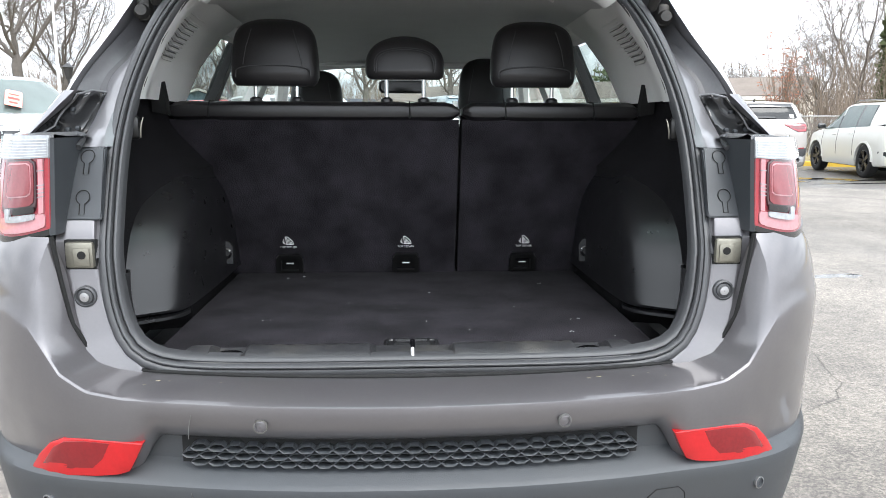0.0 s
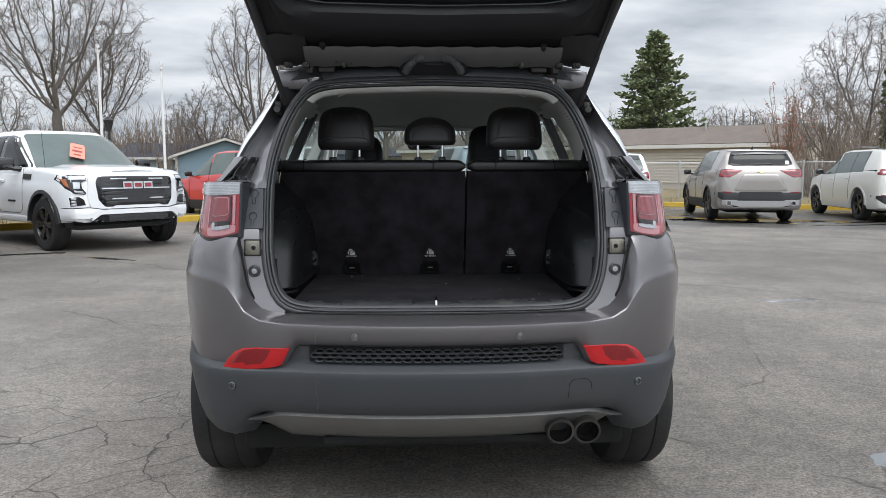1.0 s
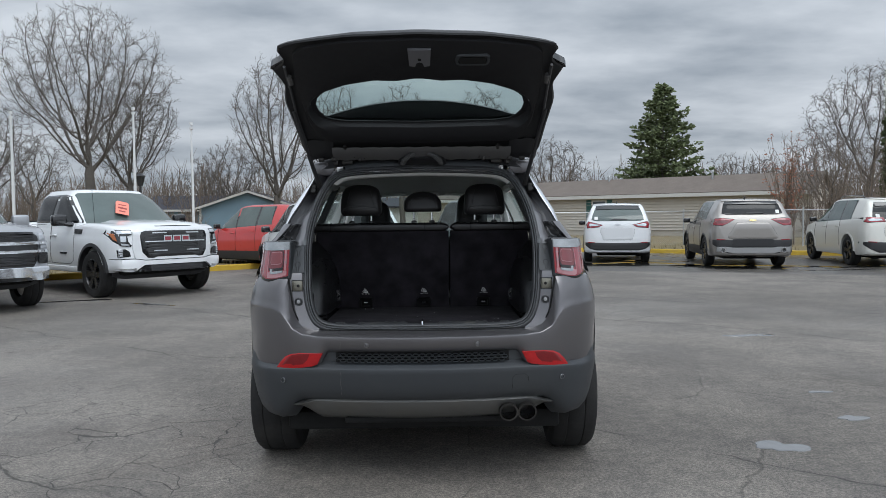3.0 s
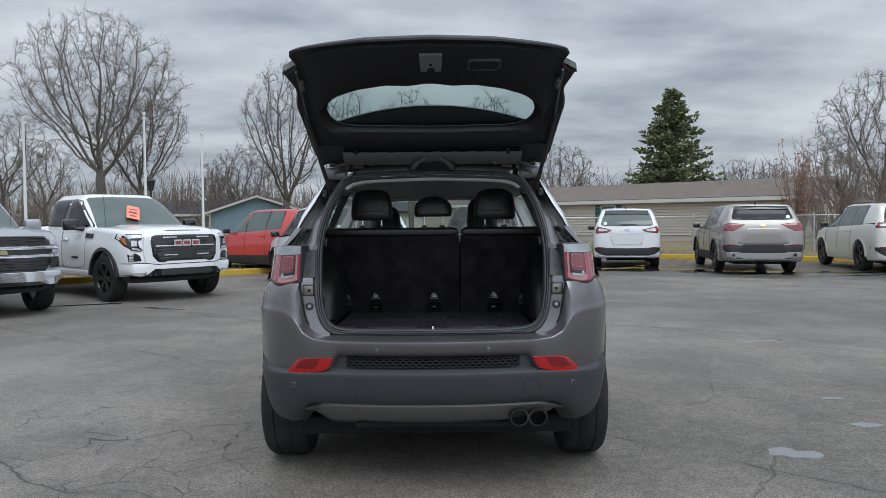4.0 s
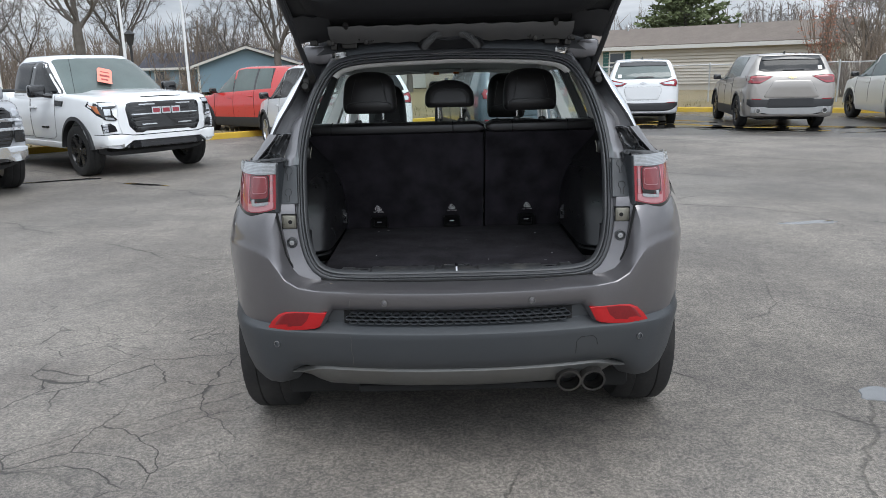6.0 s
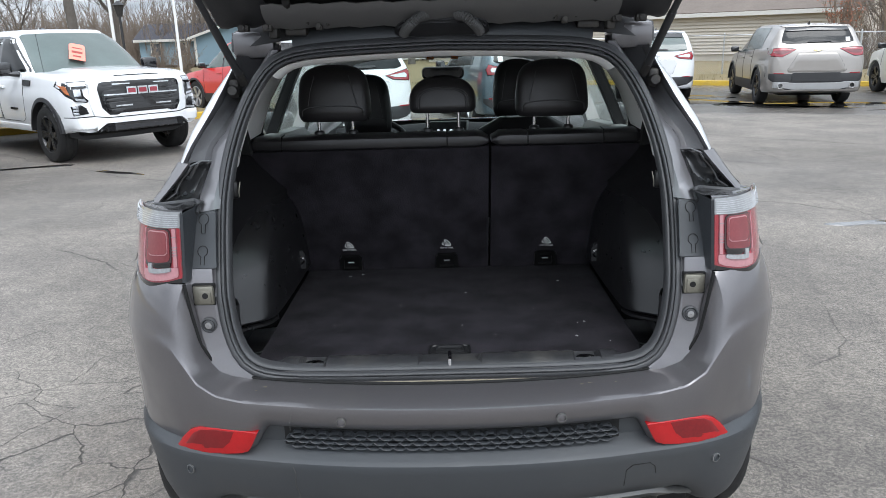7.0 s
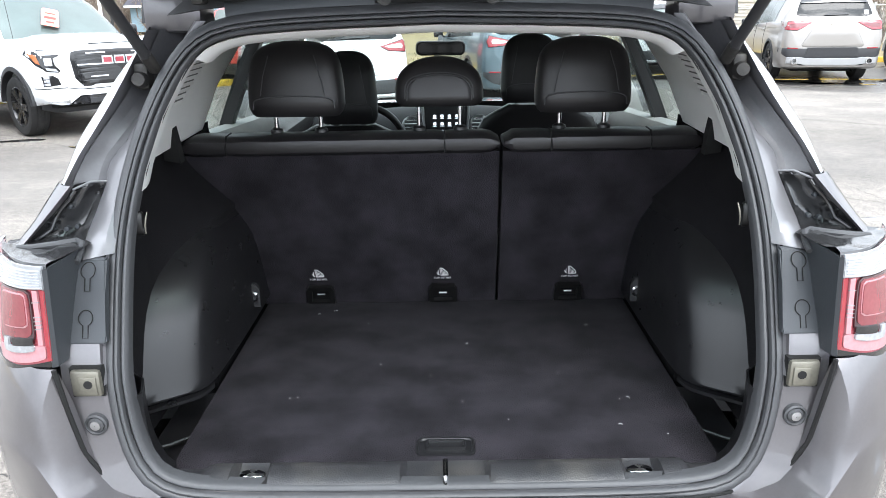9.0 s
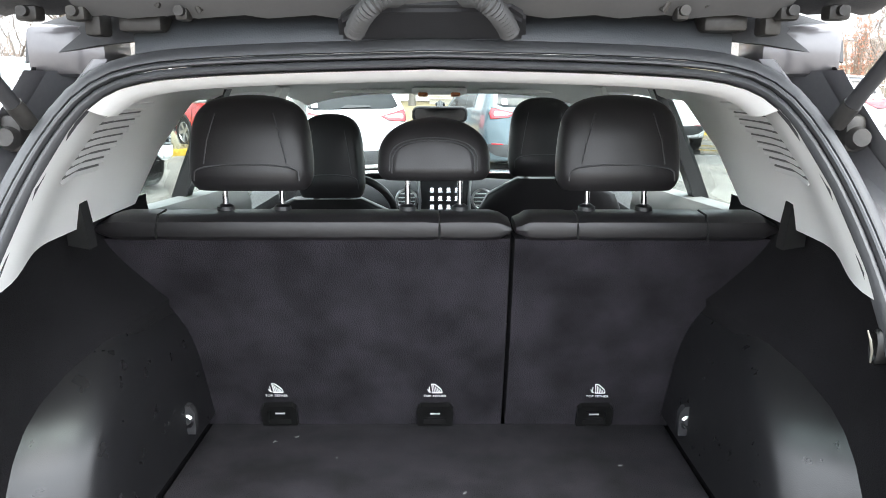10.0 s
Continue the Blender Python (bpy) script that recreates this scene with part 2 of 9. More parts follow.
M_PAINT_WHITE = material("white_car_paint", (0.74, 0.75, 0.76), 0.35, vary=0.02, coat=1.0)
M_PAINT_CREAM = material("pearl_car_paint", (0.66, 0.65, 0.60), 0.35, vary=0.02, coat=1.0)
M_PAINT_RED = material("red_car_paint", (0.52, 0.02, 0.018), 0.3, vary=0.03, coat=1.0)
M_PAINT_GREIGE = material("greige_metallic", (0.29, 0.27, 0.25), 0.34, metal=0.4, vary=0.04, coat=1.0)
M_PAINT_SILVER = material("silver_metallic", (0.36, 0.37, 0.39), 0.36, metal=0.4, vary=0.04, coat=1.0)
M_PAINT_DARK = material("dark_teal_paint", (0.07, 0.10, 0.12), 0.35, metal=0.3, vary=0.04, coat=1.0)
M_PLASTIC = material("black_moulded_plastic", (0.022, 0.022, 0.024), 0.55, vary=0.15, bump=0.12, fine_scale=500)
M_GLOSSBLACK = material("gloss_black", (0.012, 0.012, 0.013), 0.12, vary=0.1, coat=0.6)
M_TYRE = material("tyre_rubber", (0.012, 0.0115, 0.0115), 0.85, vary=0.25, scale=14, bump=0.3, fine_scale=90, grime=0.08)
M_CARGLASS = material("tinted_car_glass", (0.005, 0.006, 0.007), 0.03, vary=0.1, spec=0.30)
M_WINDSCREEN = material("windscreen_glass", (0.085, 0.110, 0.104), 0.03, vary=0.3, scale=2, spec=0.6)
M_RIM_DARK = material("satin_black_rim", (0.030, 0.030, 0.032), 0.28, metal=0.5, vary=0.1)
M_CHROME = material("chrome_trim", (0.75, 0.76, 0.78), 0.12, metal=1.0, vary=0.05)
M_ALU = material("brushed_aluminium", (0.48, 0.48, 0.49), 0.35, metal=1.0, vary=0.1)
M_LAMP_RED = material("red_lamp_lens", (0.25, 0.010, 0.018), 0.08, vary=0.15, scale=20, coat=1.0)
M_LAMP_CLEAR = material("clear_lamp_lens", (0.55, 0.57, 0.60), 0.08, metal=0.5, vary=0.25, scale=25, coat=1.0)
M_AMBER = material("amber_lens", (0.42, 0.12, 0.03), 0.1, coat=1.0)
M_STICKER = material("orange_price_sheet", (0.88, 0.27, 0.20), 0.7, vary=0.05)
M_STICKER_INK = material("sticker_ink", (0.30, 0.06, 0.05), 0.7)
M_BADGE_RED = material("red_badge", (0.26, 0.03, 0.045), 0.25, coat=0.6)
M_BADGE_GOLD = material("gold_badge", (0.55, 0.45, 0.24), 0.25, metal=0.8)
# near-black that puts shade into hollows and wells; also joints and black parts
M_SHADOWED = material("shade_and_gap_black", (0.005, 0.005, 0.005), 0.9)

# ---- mesh helpers ----


def mesh_of(name, bm, mat, smooth=True, angle=38):
    bmesh.ops.recalc_face_normals(bm, faces=bm.faces)
    me = bpy.data.meshes.new(name)
    if smooth:
        lim = radians(angle)
        for e in bm.edges:
            e.smooth = len(e.link_faces) == 2 and e.calc_face_angle(0) < lim
        for f in bm.faces:
            f.smooth = True
    bm.to_mesh(me)
    bm.free()
    me.materials.append(mat)
    return me


def part(name, bm, mat, parent, label="", smooth=True, angle=38):
    """Links a bmesh as one mesh object under a thing or a part."""
    ob = new(name, mesh_of(name, bm, mat, smooth, angle))
    ob.parent = parent
    if label:
        ob["label"] = label
    return ob


def thing(name, label, category, m=None, group="", kind=""):
    ob = new(name)
    ob.empty_display_size = 0.2
    if m is not None:
        ob.matrix_basis = m
    return tagged(ob, label, category, group, kind)


def solo(name, bm, mat, label, category, kind="", group="", m=None, smooth=True, angle=38):
    ob = new(name, mesh_of(name, bm, mat, smooth, angle))
    if m is not None:
        ob.matrix_basis = m
    return tagged(ob, label, category, group, kind)


def loft(bm, rings, closed=True, caps=True):
    """Skins rows of points; closed joins each row's ends."""
    vs = [[bm.verts.new(p) for p in r] for r in rings]
    n = len(rings[0])
    for a, b in zip(vs, vs[1:]):
        for i in range(n if closed else n - 1):
            j = (i + 1) % n
            bm.faces.new((a[i], a[j], b[j], b[i]))
    if caps and closed:
        bm.faces.new(vs[0])
        bm.faces.new(vs[-1])
    return vs


def box(bm, c, s, bevel=0.0, seg=2, m=None):
    geo = bmesh.ops.create_cube(bm, size=1.0, matrix=Matrix.Translation(c) @ Matrix.Diagonal((*s, 1)))
    if bevel:
        es = {e for v in geo["verts"] for e in v.link_edges}
        r = bmesh.ops.bevel(bm, geom=list(es), offset=bevel, segments=seg, affect="EDGES", profile=0.5)
        verts = list({v for f in r["faces"] for v in f.verts} | {v for v in geo["verts"] if v.is_valid})
    else:
        verts = geo["verts"]
    if m is not None:
        bmesh.ops.transform(bm, matrix=m, verts=verts)


def cyl(bm, a, b, r0, r1=None, n=16):
    a, b = Vector(a), Vector(b)
    r1 = r0 if r1 is None else r1
    q = (b - a).to_track_quat("Z", "Y").to_matrix()
    rings = [[p + q @ Vector((r * math.cos(k * math.tau / n), r * math.sin(k * math.tau / n), 0)) for k in range(n)] for p, r in ((a, r0), (b, r1))]
    loft(bm, rings)


def tube(bm, pts, r, n=8, closed=False):
    """A round bar along points; r is a radius or a list of them."""
    pts = [Vector(p) for p in pts]
    rs = r if isinstance(r, (list, tuple)) else [r] * len(pts)
    rings, ref = [], None
    for i, p in enumerate(pts):
        if closed:
            d = pts[(i + 1) % len(pts)] - pts[i - 1]
        else:
            d = pts[min(i + 1, len(pts) - 1)] - pts[max(i - 1, 0)]
        d.normalize()
        if ref is None:
            ref = d.orthogonal().normalized()
        ref = (ref - d * ref.dot(d)).normalized()
        o = d.cross(ref)
        rings.append([p + rs[i] * (math.cos(k * math.tau / n) * ref + math.sin(k * math.tau / n) * o) for k in range(n)])
    if closed:
        rings.append(rings[0])
    loft(bm, rings, True, not closed)
    if closed:
        bmesh.ops.remove_doubles(bm, verts=bm.verts, dist=1e-5)


def sheet(bm, rows, thick=None):
    """An open grid of points; with thick it is given that depth along its normals."""
    vs = loft(bm, rows, False, False)
    if thick:
        fs = list({f for r in vs for v in r for f in v.link_faces})
        bmesh.ops.recalc_face_normals(bm, faces=fs)
        bmesh.ops.solidify(bm, geom=fs, thickness=thick)
    return vs


def prism(bm, outline, axis, a, b):
    """Extrudes an outline of 2D points along x, y or z from a to b."""
    def p3(p, w):
        u, v = p
        return {"x": (w, u, v), "y": (u, w, v), "z": (u, v, w)}[axis]
    loft(bm, [[p3(p, a) for p in outline], [p3(p, b) for p in outline]])


def rounded(w, h, r, n=5, cx=0.0, cy=0.0):
    pts = []
    for k, (sx, sy) in enumerate(((1, 1), (-1, 1), (-1, -1), (1, -1))):
        for i in range(n + 1):
            a = (k + i / n) * math.pi / 2
            pts.append((cx + sx * (w / 2 - r) + r * math.cos(a), cy + sy * (h / 2 - r) + r * math.sin(a)))
    return pts


def lerp(table, u):
    """Smooth look-up in a table of (u, value)."""
    if u <= table[0][0]:
        return table[0][1]
    for (a, va), (b, vb) in zip(table, table[1:]):
        if u <= b:
            k = (u - a) / (b - a)
            return va + (vb - va) * k
    return table[-1][1]


def smoothstep(a, b, x):
    k = max(0.0, min(1.0, (x - a) / (b - a)))
    return k * k * (3 - 2 * k)


def lathe(bm, profile, axis="x", n=32, c=(0, 0, 0)):
    """Turns (radius, offset) points about an axis through c."""
    rings = []
    for k in range(n):
        a = k * math.tau / n
        ca, sa = math.cos(a), math.sin(a)
        ring = []
        for r, o in profile:
            p = {"x": (o, r * ca, r * sa), "y": (r * ca, o, r * sa), "z": (r * ca, r * sa, o)}[axis]
            ring.append((p[0] + c[0], p[1] + c[1], p[2] + c[2]))
        rings.append(ring)
    rings.append(rings[0])
    loft(bm, rings, False, False)
    bmesh.ops.remove_doubles(bm, verts=bm.verts, dist=1e-5)

# ---- ground and surroundings ----
bm = bmesh.new()
R = [0, 3, 8, 20, 60, 200, 1500]
xs = sorted({-r for r in R} | set(R))
sheet(bm, [[(x, y + 8, 0.0) for x in xs] for y in xs])
solo("ground", bm, M_ASPHALT, "cracked grey asphalt car park, damp in places", "ground", "structure", smooth=False)

KERB = [(-30.0, -4.5), (-16.0, 6.8), (-8.3, 13.0), (-5.35, 15.35), (0.0, 19.6), (4.2, 22.9), (5.2, 23.0), (7.76, 21.5), (11.44, 19.4), (26.0, 11.0)]


def offset_line(line, d):
    out = []
    for i, p in enumerate(line):
        a, b = Vector(line[max(i - 1, 0)]), Vector(line[min(i + 1, len(line) - 1)])
        t = (b - a).normalized()
        out.append((p[0] - t.y * d, p[1] + t.x * d))
    return out


bm = bmesh.new()
lines = [(offset_line(KERB, d), z) for d, z in ((0, 0.0), (0.012, 0.125), (0.03, 0.14), (0.15, 0.14), (0.16, 0.0))]
loft(bm, [[(p[0], p[1], z) for p in ln] for ln, z in lines], False, False)
solo("kerb", bm, M_YELLOW, "yellow painted concrete kerb at the lot's edge", "kerb", "structure")

bm = bmesh.new()
inner, outer = offset_line(KERB, 0.158), offset_line(KERB, 60)
rows = []
for k in range(9):
    f = (k / 8) ** 2
    rows.append([(a[0] + (b[0] - a[0]) * f, a[1] + (b[1] - a[1]) * f, 0.10 + 0.06 * noise.noise(Vector((i, k * 1.7, 0))) * (k > 0)) for i, (a, b) in enumerate(zip(inner, outer))])
sheet(bm, rows)
solo("lawn", bm, M_GRASS, "dull winter grass with dead leaves behind the kerb", "grass", "structure")

# grass tufts along the kerb
bm = bmesh.new()
rnd = random.Random(4)
for i in range(len(KERB) - 1):
    a, b = Vector(offset_line(KERB, 0.3)[i]), Vector(offset_line(KERB, 0.3)[i + 1])
    n = (b - a).normalized()
    n = Vector((-n.y, n.x))
    for _ in range(int((b - a).length * 45)):
        p = a + (b - a) * rnd.random() + n * rnd.random() ** 2 * 5
        h, ang = rnd.uniform(0.06, 0.2), rnd.uniform(0, 6.3)
        d = Vector((math.cos(ang), math.sin(ang))) * 0.012
        t = Vector((rnd.uniform(-0.06, 0.06), rnd.uniform(-0.06, 0.06)))
        v = [bm.verts.new((p.x - d.x, p.y - d.y, 0.08)), bm.verts.new((p.x + d.x, p.y + d.y, 0.08)), bm.verts.new((p.x + t.x, p.y + t.y, 0.1 + h))]
        bm.faces.new(v)
solo("grass_tufts", bm, M_GRASS, "dry grass tufts along the kerb", "grass", "stuff", smooth=False)


def puddle(x, y, rx, ry, seed, turn=0.0):
    r = random.Random(seed)
    bm = bmesh.new()
    n = 40
    ring = []
    ph = [r.uniform(0, 6.3) for _ in range(6)]
    for k in range(n):
        a = k * math.tau / n
        f = 1 + sum(0.16 / (j * 0.6 + 0.6) * math.sin((j + 2) * a + ph[j]) for j in range(6))
        ring.append((rx * f * math.cos(a), ry * f * math.sin(a), 0.0))
    c = [(p[0] * 0.5, p[1] * 0.5, 0.0) for p in ring]
    edge = [(p[0] * 1.03, p[1] * 1.03, -0.005) for p in ring]
    loft(bm, [c, ring, edge], True, False)
    bm.faces.new([v for v in bm.verts][:n])
    solo("puddle", bm, M_WATER if rx > 0.3 else M_SKY_FILM, "shallow rain puddle on the asphalt", "puddle", "structure", m=pose(x, y, 0.005, 0, 0, turn))


# the first two are wet ground widened to darken the shade under crossovers
for i, (x, y, rx, ry, turn) in enumerate([
        (5.3, 15.9, 1.35, 1.0, -10), (7.8, 14.5, 1.5, 0.75, -10), (6.3, 17.2, 0.8, 0.5, 5), (7.9, 13.9, 0.9, 0.18, -35), (9.6, 13.2, 0.9, 0.12, 10), (10.4, 14.1, 0.8, 0.2, 20),
        (2.02, 0.50, 0.13, 0.085, 0), (2.75, 1.05, 0.09, 0.05, 20), (2.9, 1.75, 0.08, 0.03, 10), (1.35, 4.1, 0.07, 0.05, 10), (-5.9, 8.5, 0.5, 0.10, 20), (3.5, 4.3, 0.25, 0.07, 0), (-4.4, 7.9, 0.4, 0.06, -30)]):
    puddle(x, y, rx, ry, i + 3, turn)


# --- houses ---
def siding(bm, a, b, z0, z1, gable=None, board=0.115, lap=0.018):
    """Lapped boards from a to b; gable: height of the peak above z1 at the middle."""
    a, b = Vector(a), Vector(b)
    d = b - a
    n = Vector((d.y, -d.x)).normalized()
    top = z1 + (gable or 0)
    z = z0
    while z < top - 1e-6:
        zt = min(z + board, top)

        def span(h):
            if h <= z1 or not gable:
                return 0.0, 1.0
            f = (h - z1) / gable * 0.5
            return f, 1 - f
        (l0, r0), (l1, r1) = span(z), span(zt)
        p = [(a + d * l0, z, lap), (a + d * r0, z, lap), (a + d * r1, zt, 0), (a + d * l1, zt, 0)]
        vs = [bm.verts.new((q.x + n.x * o, q.y + n.y * o, h)) for q, h, o in p]
        bm.faces.new(vs)
        under = [bm.verts.new((q.x + n.x * o, q.y + n.y * o, z)) for q, o in ((a + d * l0, lap), (a + d * r0, lap), (a + d * r0, 0), (a + d * l0, 0))]
        bm.faces.new(under)
        z = zt


def roof_slab(bm, p, q, r, s, thick=0.12):
    sheet(bm, [[p, q], [s, r]], thick)


# tan mobile home: local x along the wall, y away from the car park
home = thing("mobile_home", "long tan vinyl-sided mobile home with brown shingle roof", "house", pose(19.2, 33.4, 0, 0, 0, 141.6))
LEN = 26.0
bm = bmesh.new()
siding(bm, (LEN, 0), (0, 0), 0.45, 2.42, None, 0.165, 0.075)
siding(bm, (0, 0), (0, -4.6), 0.45, 2.42, 1.0)
siding(bm, (LEN, -4.6), (LEN, 0), 0.45, 2.42, 1.0)
part("wall", bm, M_SIDING, home, smooth=False)
bm = bmesh.new()
box(bm, (LEN / 2, -0.05, 0.22), (LEN - 0.05, 0.06, 0.5))
part("skirting", bm, M_SIDING, home, smooth=False)
bm = bmesh.new()
roof_slab(bm, (-0.25, 0.3, 2.43), (LEN + 0.25, 0.3, 2.43), (LEN + 0.25, -2.3, 3.45), (-0.25, -2.3, 3.45))
roof_slab(bm, (-0.25, -4.9, 2.43), (LEN + 0.25, -4.9, 2.43), (LEN + 0.25, -2.3, 3.46), (-0.25, -2.3, 3.46))
part("roof", bm, M_SHINGLE, home, smooth=False)
bm = bmesh.new()
box(bm, (LEN / 2, 0.34, 2.40), (LEN + 0.5, 0.07, 0.20), 0.01)
box(bm, (LEN / 2, 0.16, 2.33), (LEN + 0.3, 0.3, 0.03))
part("fascia", bm, M_TRIM, home, "white eave fascia and gutter", smooth=False)
for x in (11.7,):
    bm = bmesh.new()
    box(bm, (x, 0.03, 1.65), (0.95, 0.08, 1.15), 0.01)
    w = part("window", bm, M_TRIM, home, smooth=False)
    bm = bmesh.new()
    box(bm, (x, 0.075, 1.92), (0.78, 0.02, 0.46))
    box(bm, (x, 0.075, 1.38), (0.78, 0.02, 0.46))
    part("pane", bm, M_PANE, w, smooth=False)
    for s in (-1, 1):
        bm = bmesh.new()
        box(bm, (x + s * 0.68, 0.045, 1.65), (0.34, 0.05, 1.2), 0.008)
        for k in range(9):
            box(bm, (x + s * 0.68, 0.075, 1.15 + k * 0.125), (0.26, 0.02, 0.05))
        part("shutter", bm, M_GREEN_SHUT, home, "dark green louvred shutter", smooth=False)
for x, y, h in ((1.2, -1.9, 0.45), (5.5, -1.7, 0.3), (12, -2.0, 0.25)):
    bm = bmesh.new()
    cyl(bm, (x, y, 3.2), (x, y, 3.45 + h), 0.06)
    cyl(bm, (x, y, 3.45 + h), (x, y, 3.55 + h), 0.1, 0.05)
    part("vent_pipe", bm, M_GALV, home)

# blue house in the distance
blue = thing("blue_house", "small blue-grey sided house with dark roof and white trim", "house", pose(-17.6, 51.5, 0, 0, 0, 3))
bm = bmesh.new()
siding(bm, (0, 0), (7.2, 0), 0.3, 2.15, 1.15)
siding(bm, (7.2, 0), (7.2, 8), 0.3, 2.15)
siding(bm, (-4.6, 2.2), (0, 2.2), 0.3, 2.15)
siding(bm, (-4.6, 8), (-4.6, 2.2), 0.3, 2.15, 1.1)
siding(bm, (0, 2.2), (0, 0), 0.3, 2.15)
part("wall", bm, M_SIDING_B, blue, smooth=False)
bm = bmesh.new()
roof_slab(bm, (-0.35, -0.3, 2.05), (-0.35, 9, 2.05), (3.6, 9, 3.34), (3.6, -0.3, 3.34))
roof_slab(bm, (7.55, -0.3, 2.05), (7.55, 9, 2.05), (3.6, 9, 3.345), (3.6, -0.3, 3.345))
roof_slab(bm, (-5.0, 1.9, 2.05), (3.0, 1.9, 2.05), (3.0, 5.1, 3.25), (-5.0, 5.1, 3.25))
part("roof", bm, M_SHINGLE_D, blue, smooth=False)
bm = bmesh.new()
for x0, x1, z0, z1 in ((-0.4, 3.6, 1.98, 3.29), (7.6, 3.6, 1.98, 3.29)):
    prism(bm, [(x0, z0), (x1, z1), (x1, z1 + 0.17), (x0, z0 + 0.17)], "y", -0.38, -0.31)
box(bm, (-2.3, 1.87, 2.02), (5.2, 0.06, 0.17))
box(bm, (0.04, -0.04, 1.2), (0.14, 0.1, 1.9))
part("fascia", bm, M_TRIM, blue, smooth=False)
for x in (-3.4, -1.6):
    bm = bmesh.new()
    box(bm, (x, 2.16, 1.4), (0.8, 0.08, 1.0))
    w = part("window", bm, M_TRIM, blue, smooth=False)
    bm = bmesh.new()
    box(bm, (x, 2.11, 1.4), (0.62, 0.03, 0.82))
    part("pane", bm, M_PANE, w, smooth=False)
# low roof beyond it
far = thing("far_house", "low pale house with a grey roof, half hidden", "house", pose(-9.2, 54, 0, 0, 0, 0))
bm = bmesh.new()
siding(bm, (0, 0), (9, 0), 0.2, 2.2)
part("wall", bm, M_TRIM, far, smooth=False)
bm = bmesh.new()
roof_slab(bm, (-0.3, -0.4, 2.2), (9.3, -0.4, 2.2), (9.3, 3, 2.95), (-0.3, 3, 2.95))
part("roof", bm, M_SHINGLE_D, far, smooth=False)

# --- chain-link fence behind the right-hand kerb ---
fence = thing("chain_link_fence", "galvanised chain-link fence along the lawn", "fence")
fl = [(1.2, 24.6)] + offset_line(KERB, 4.2)[5:]
fpts = []
for a, b in zip(fl, fl[1:]):
    a, b = Vector(a), Vector(b)
    n = max(1, round((b - a).length / 2.6))
    fpts += [a + (b - a) * k / n for k in range(n)]
fpts = fpts[:15]
bm = bmesh.new()
cyl(bm, (0, 0, 0.05), (0, 0, 1.50), 0.03, n=8)
cyl(bm, (0, 0, 1.50), (0, 0, 1.54), 0.036, 0.01, n=8)
post_mesh = mesh_of("post", bm, M_GALV)
for p in fpts:
    o = new("post", post_mesh)
    o.parent, o.location = fence, (p.x, p.y, 0)
bm = bmesh.new()
tube(bm, [(p.x, p.y, 1.45) for p in fpts], 0.02, 6)
part("top_rail", bm, M_GALV, fence)
bm = bmesh.new()
for a, b in zip(fpts, fpts[1:]):
    L, d = (b - a).length, (b - a).normalized()
    k = -1.35
    while k < L:
        for up in (0, 1):
            u0, u1 = (k, k + 1.35) if up == 0 else (k + 1.35, k)
            z0, z1 = 0.1, 1.45
            pts = []
            for u, z in ((u0, z0), (u1, z1)):
                pts.append([u, z])
            (u0, z0), (u1, z1) = pts
            for q, o in ((pts[0], pts[1]), (pts[1], pts[0])):
                if q[0] < 0:
                    f = (0 - q[0]) / (o[0] - q[0])
                    q[1] += f * (o[1] - q[1])
                    q[0] = 0
                if q[0] > L:
                    f = (q[0] - L) / (q[0] - o[0])
                    q[1] += f * (o[1] - q[1])
                    q[0] = L
            if abs(pts[0][0] - pts[1][0]) > 0.02:
                p, q = a + d * pts[0][0], a + d * pts[1][0]
                vs = [bm.verts.new(c) for c in ((p.x, p.y, pts[0][1] - 0.003), (q.x, q.y, pts[1][1] - 0.003), (q.x, q.y, pts[1][1] + 0.003), (p.x, p.y, pts[0][1] + 0.003))]
                bm.faces.new(vs)
        k += 0.075
part("wire_mesh", bm, M_GALV, fence, smooth=False)["kind"] = "stuff"

# --- poles ---


def flag_pole(x, y, h, r):
    t = thing("flag_pole", "tall white metal pole with a small cap", "pole", pose(x, y, 0))
    bm = bmesh.new()
    cyl(bm, (0, 0, 0), (0, 0, h), r, r * 0.6, 10)
    part("shaft", bm, M_WHITE_POLE, t)
    bm = bmesh.new()
    cyl(bm, (0, 0, h), (0, 0, h + 0.08), r * 1.2, n=10)
    cyl(bm, (0, 0, h + 0.15), (0, 0, h + 0.25), r * 1.0, n=10)
    cyl(bm, (0, 0, h + 0.08), (0, 0, h + 0.16), r * 0.3, n=8)
    part("cap", bm, M_WHITE_POLE, t)


D0 = (0.05, -3.58)


def at_view(dx, d):
    """A place d metres ahead of the far standpoint, dx to the side per metre."""
    return D0[0] + dx * d, D0[1] + d


for dx, d, h, r in ((-0.329, 26, 4.5, 0.055), (-0.407, 26, 5.05, 0.06), (-0.572, 26, 4.95, 0.06)):
    x, y = at_view(dx, d)
    flag_pole(x, y, h, r)
x, y = at_view(-0.40, 30)
lamp = thing("street_lantern", "dark lantern on a slim post beyond the lot", "street lamp", pose(x, y, 0))
bm = bmesh.new()
cyl(bm, (0, 0, 0), (0, 0, 2.7), 0.05, n=8)
part("post", bm, M_PLASTIC, lamp)
bm = bmesh.new()
cyl(bm, (0, 0, 2.7), (0, 0, 3.1), 0.1, 0.2, 6)
cyl(bm, (0, 0, 3.1), (0, 0, 3.25), 0.25, 0.04, 6)
part("lantern", bm, M_PLASTIC, lamp)

# --- trees ---


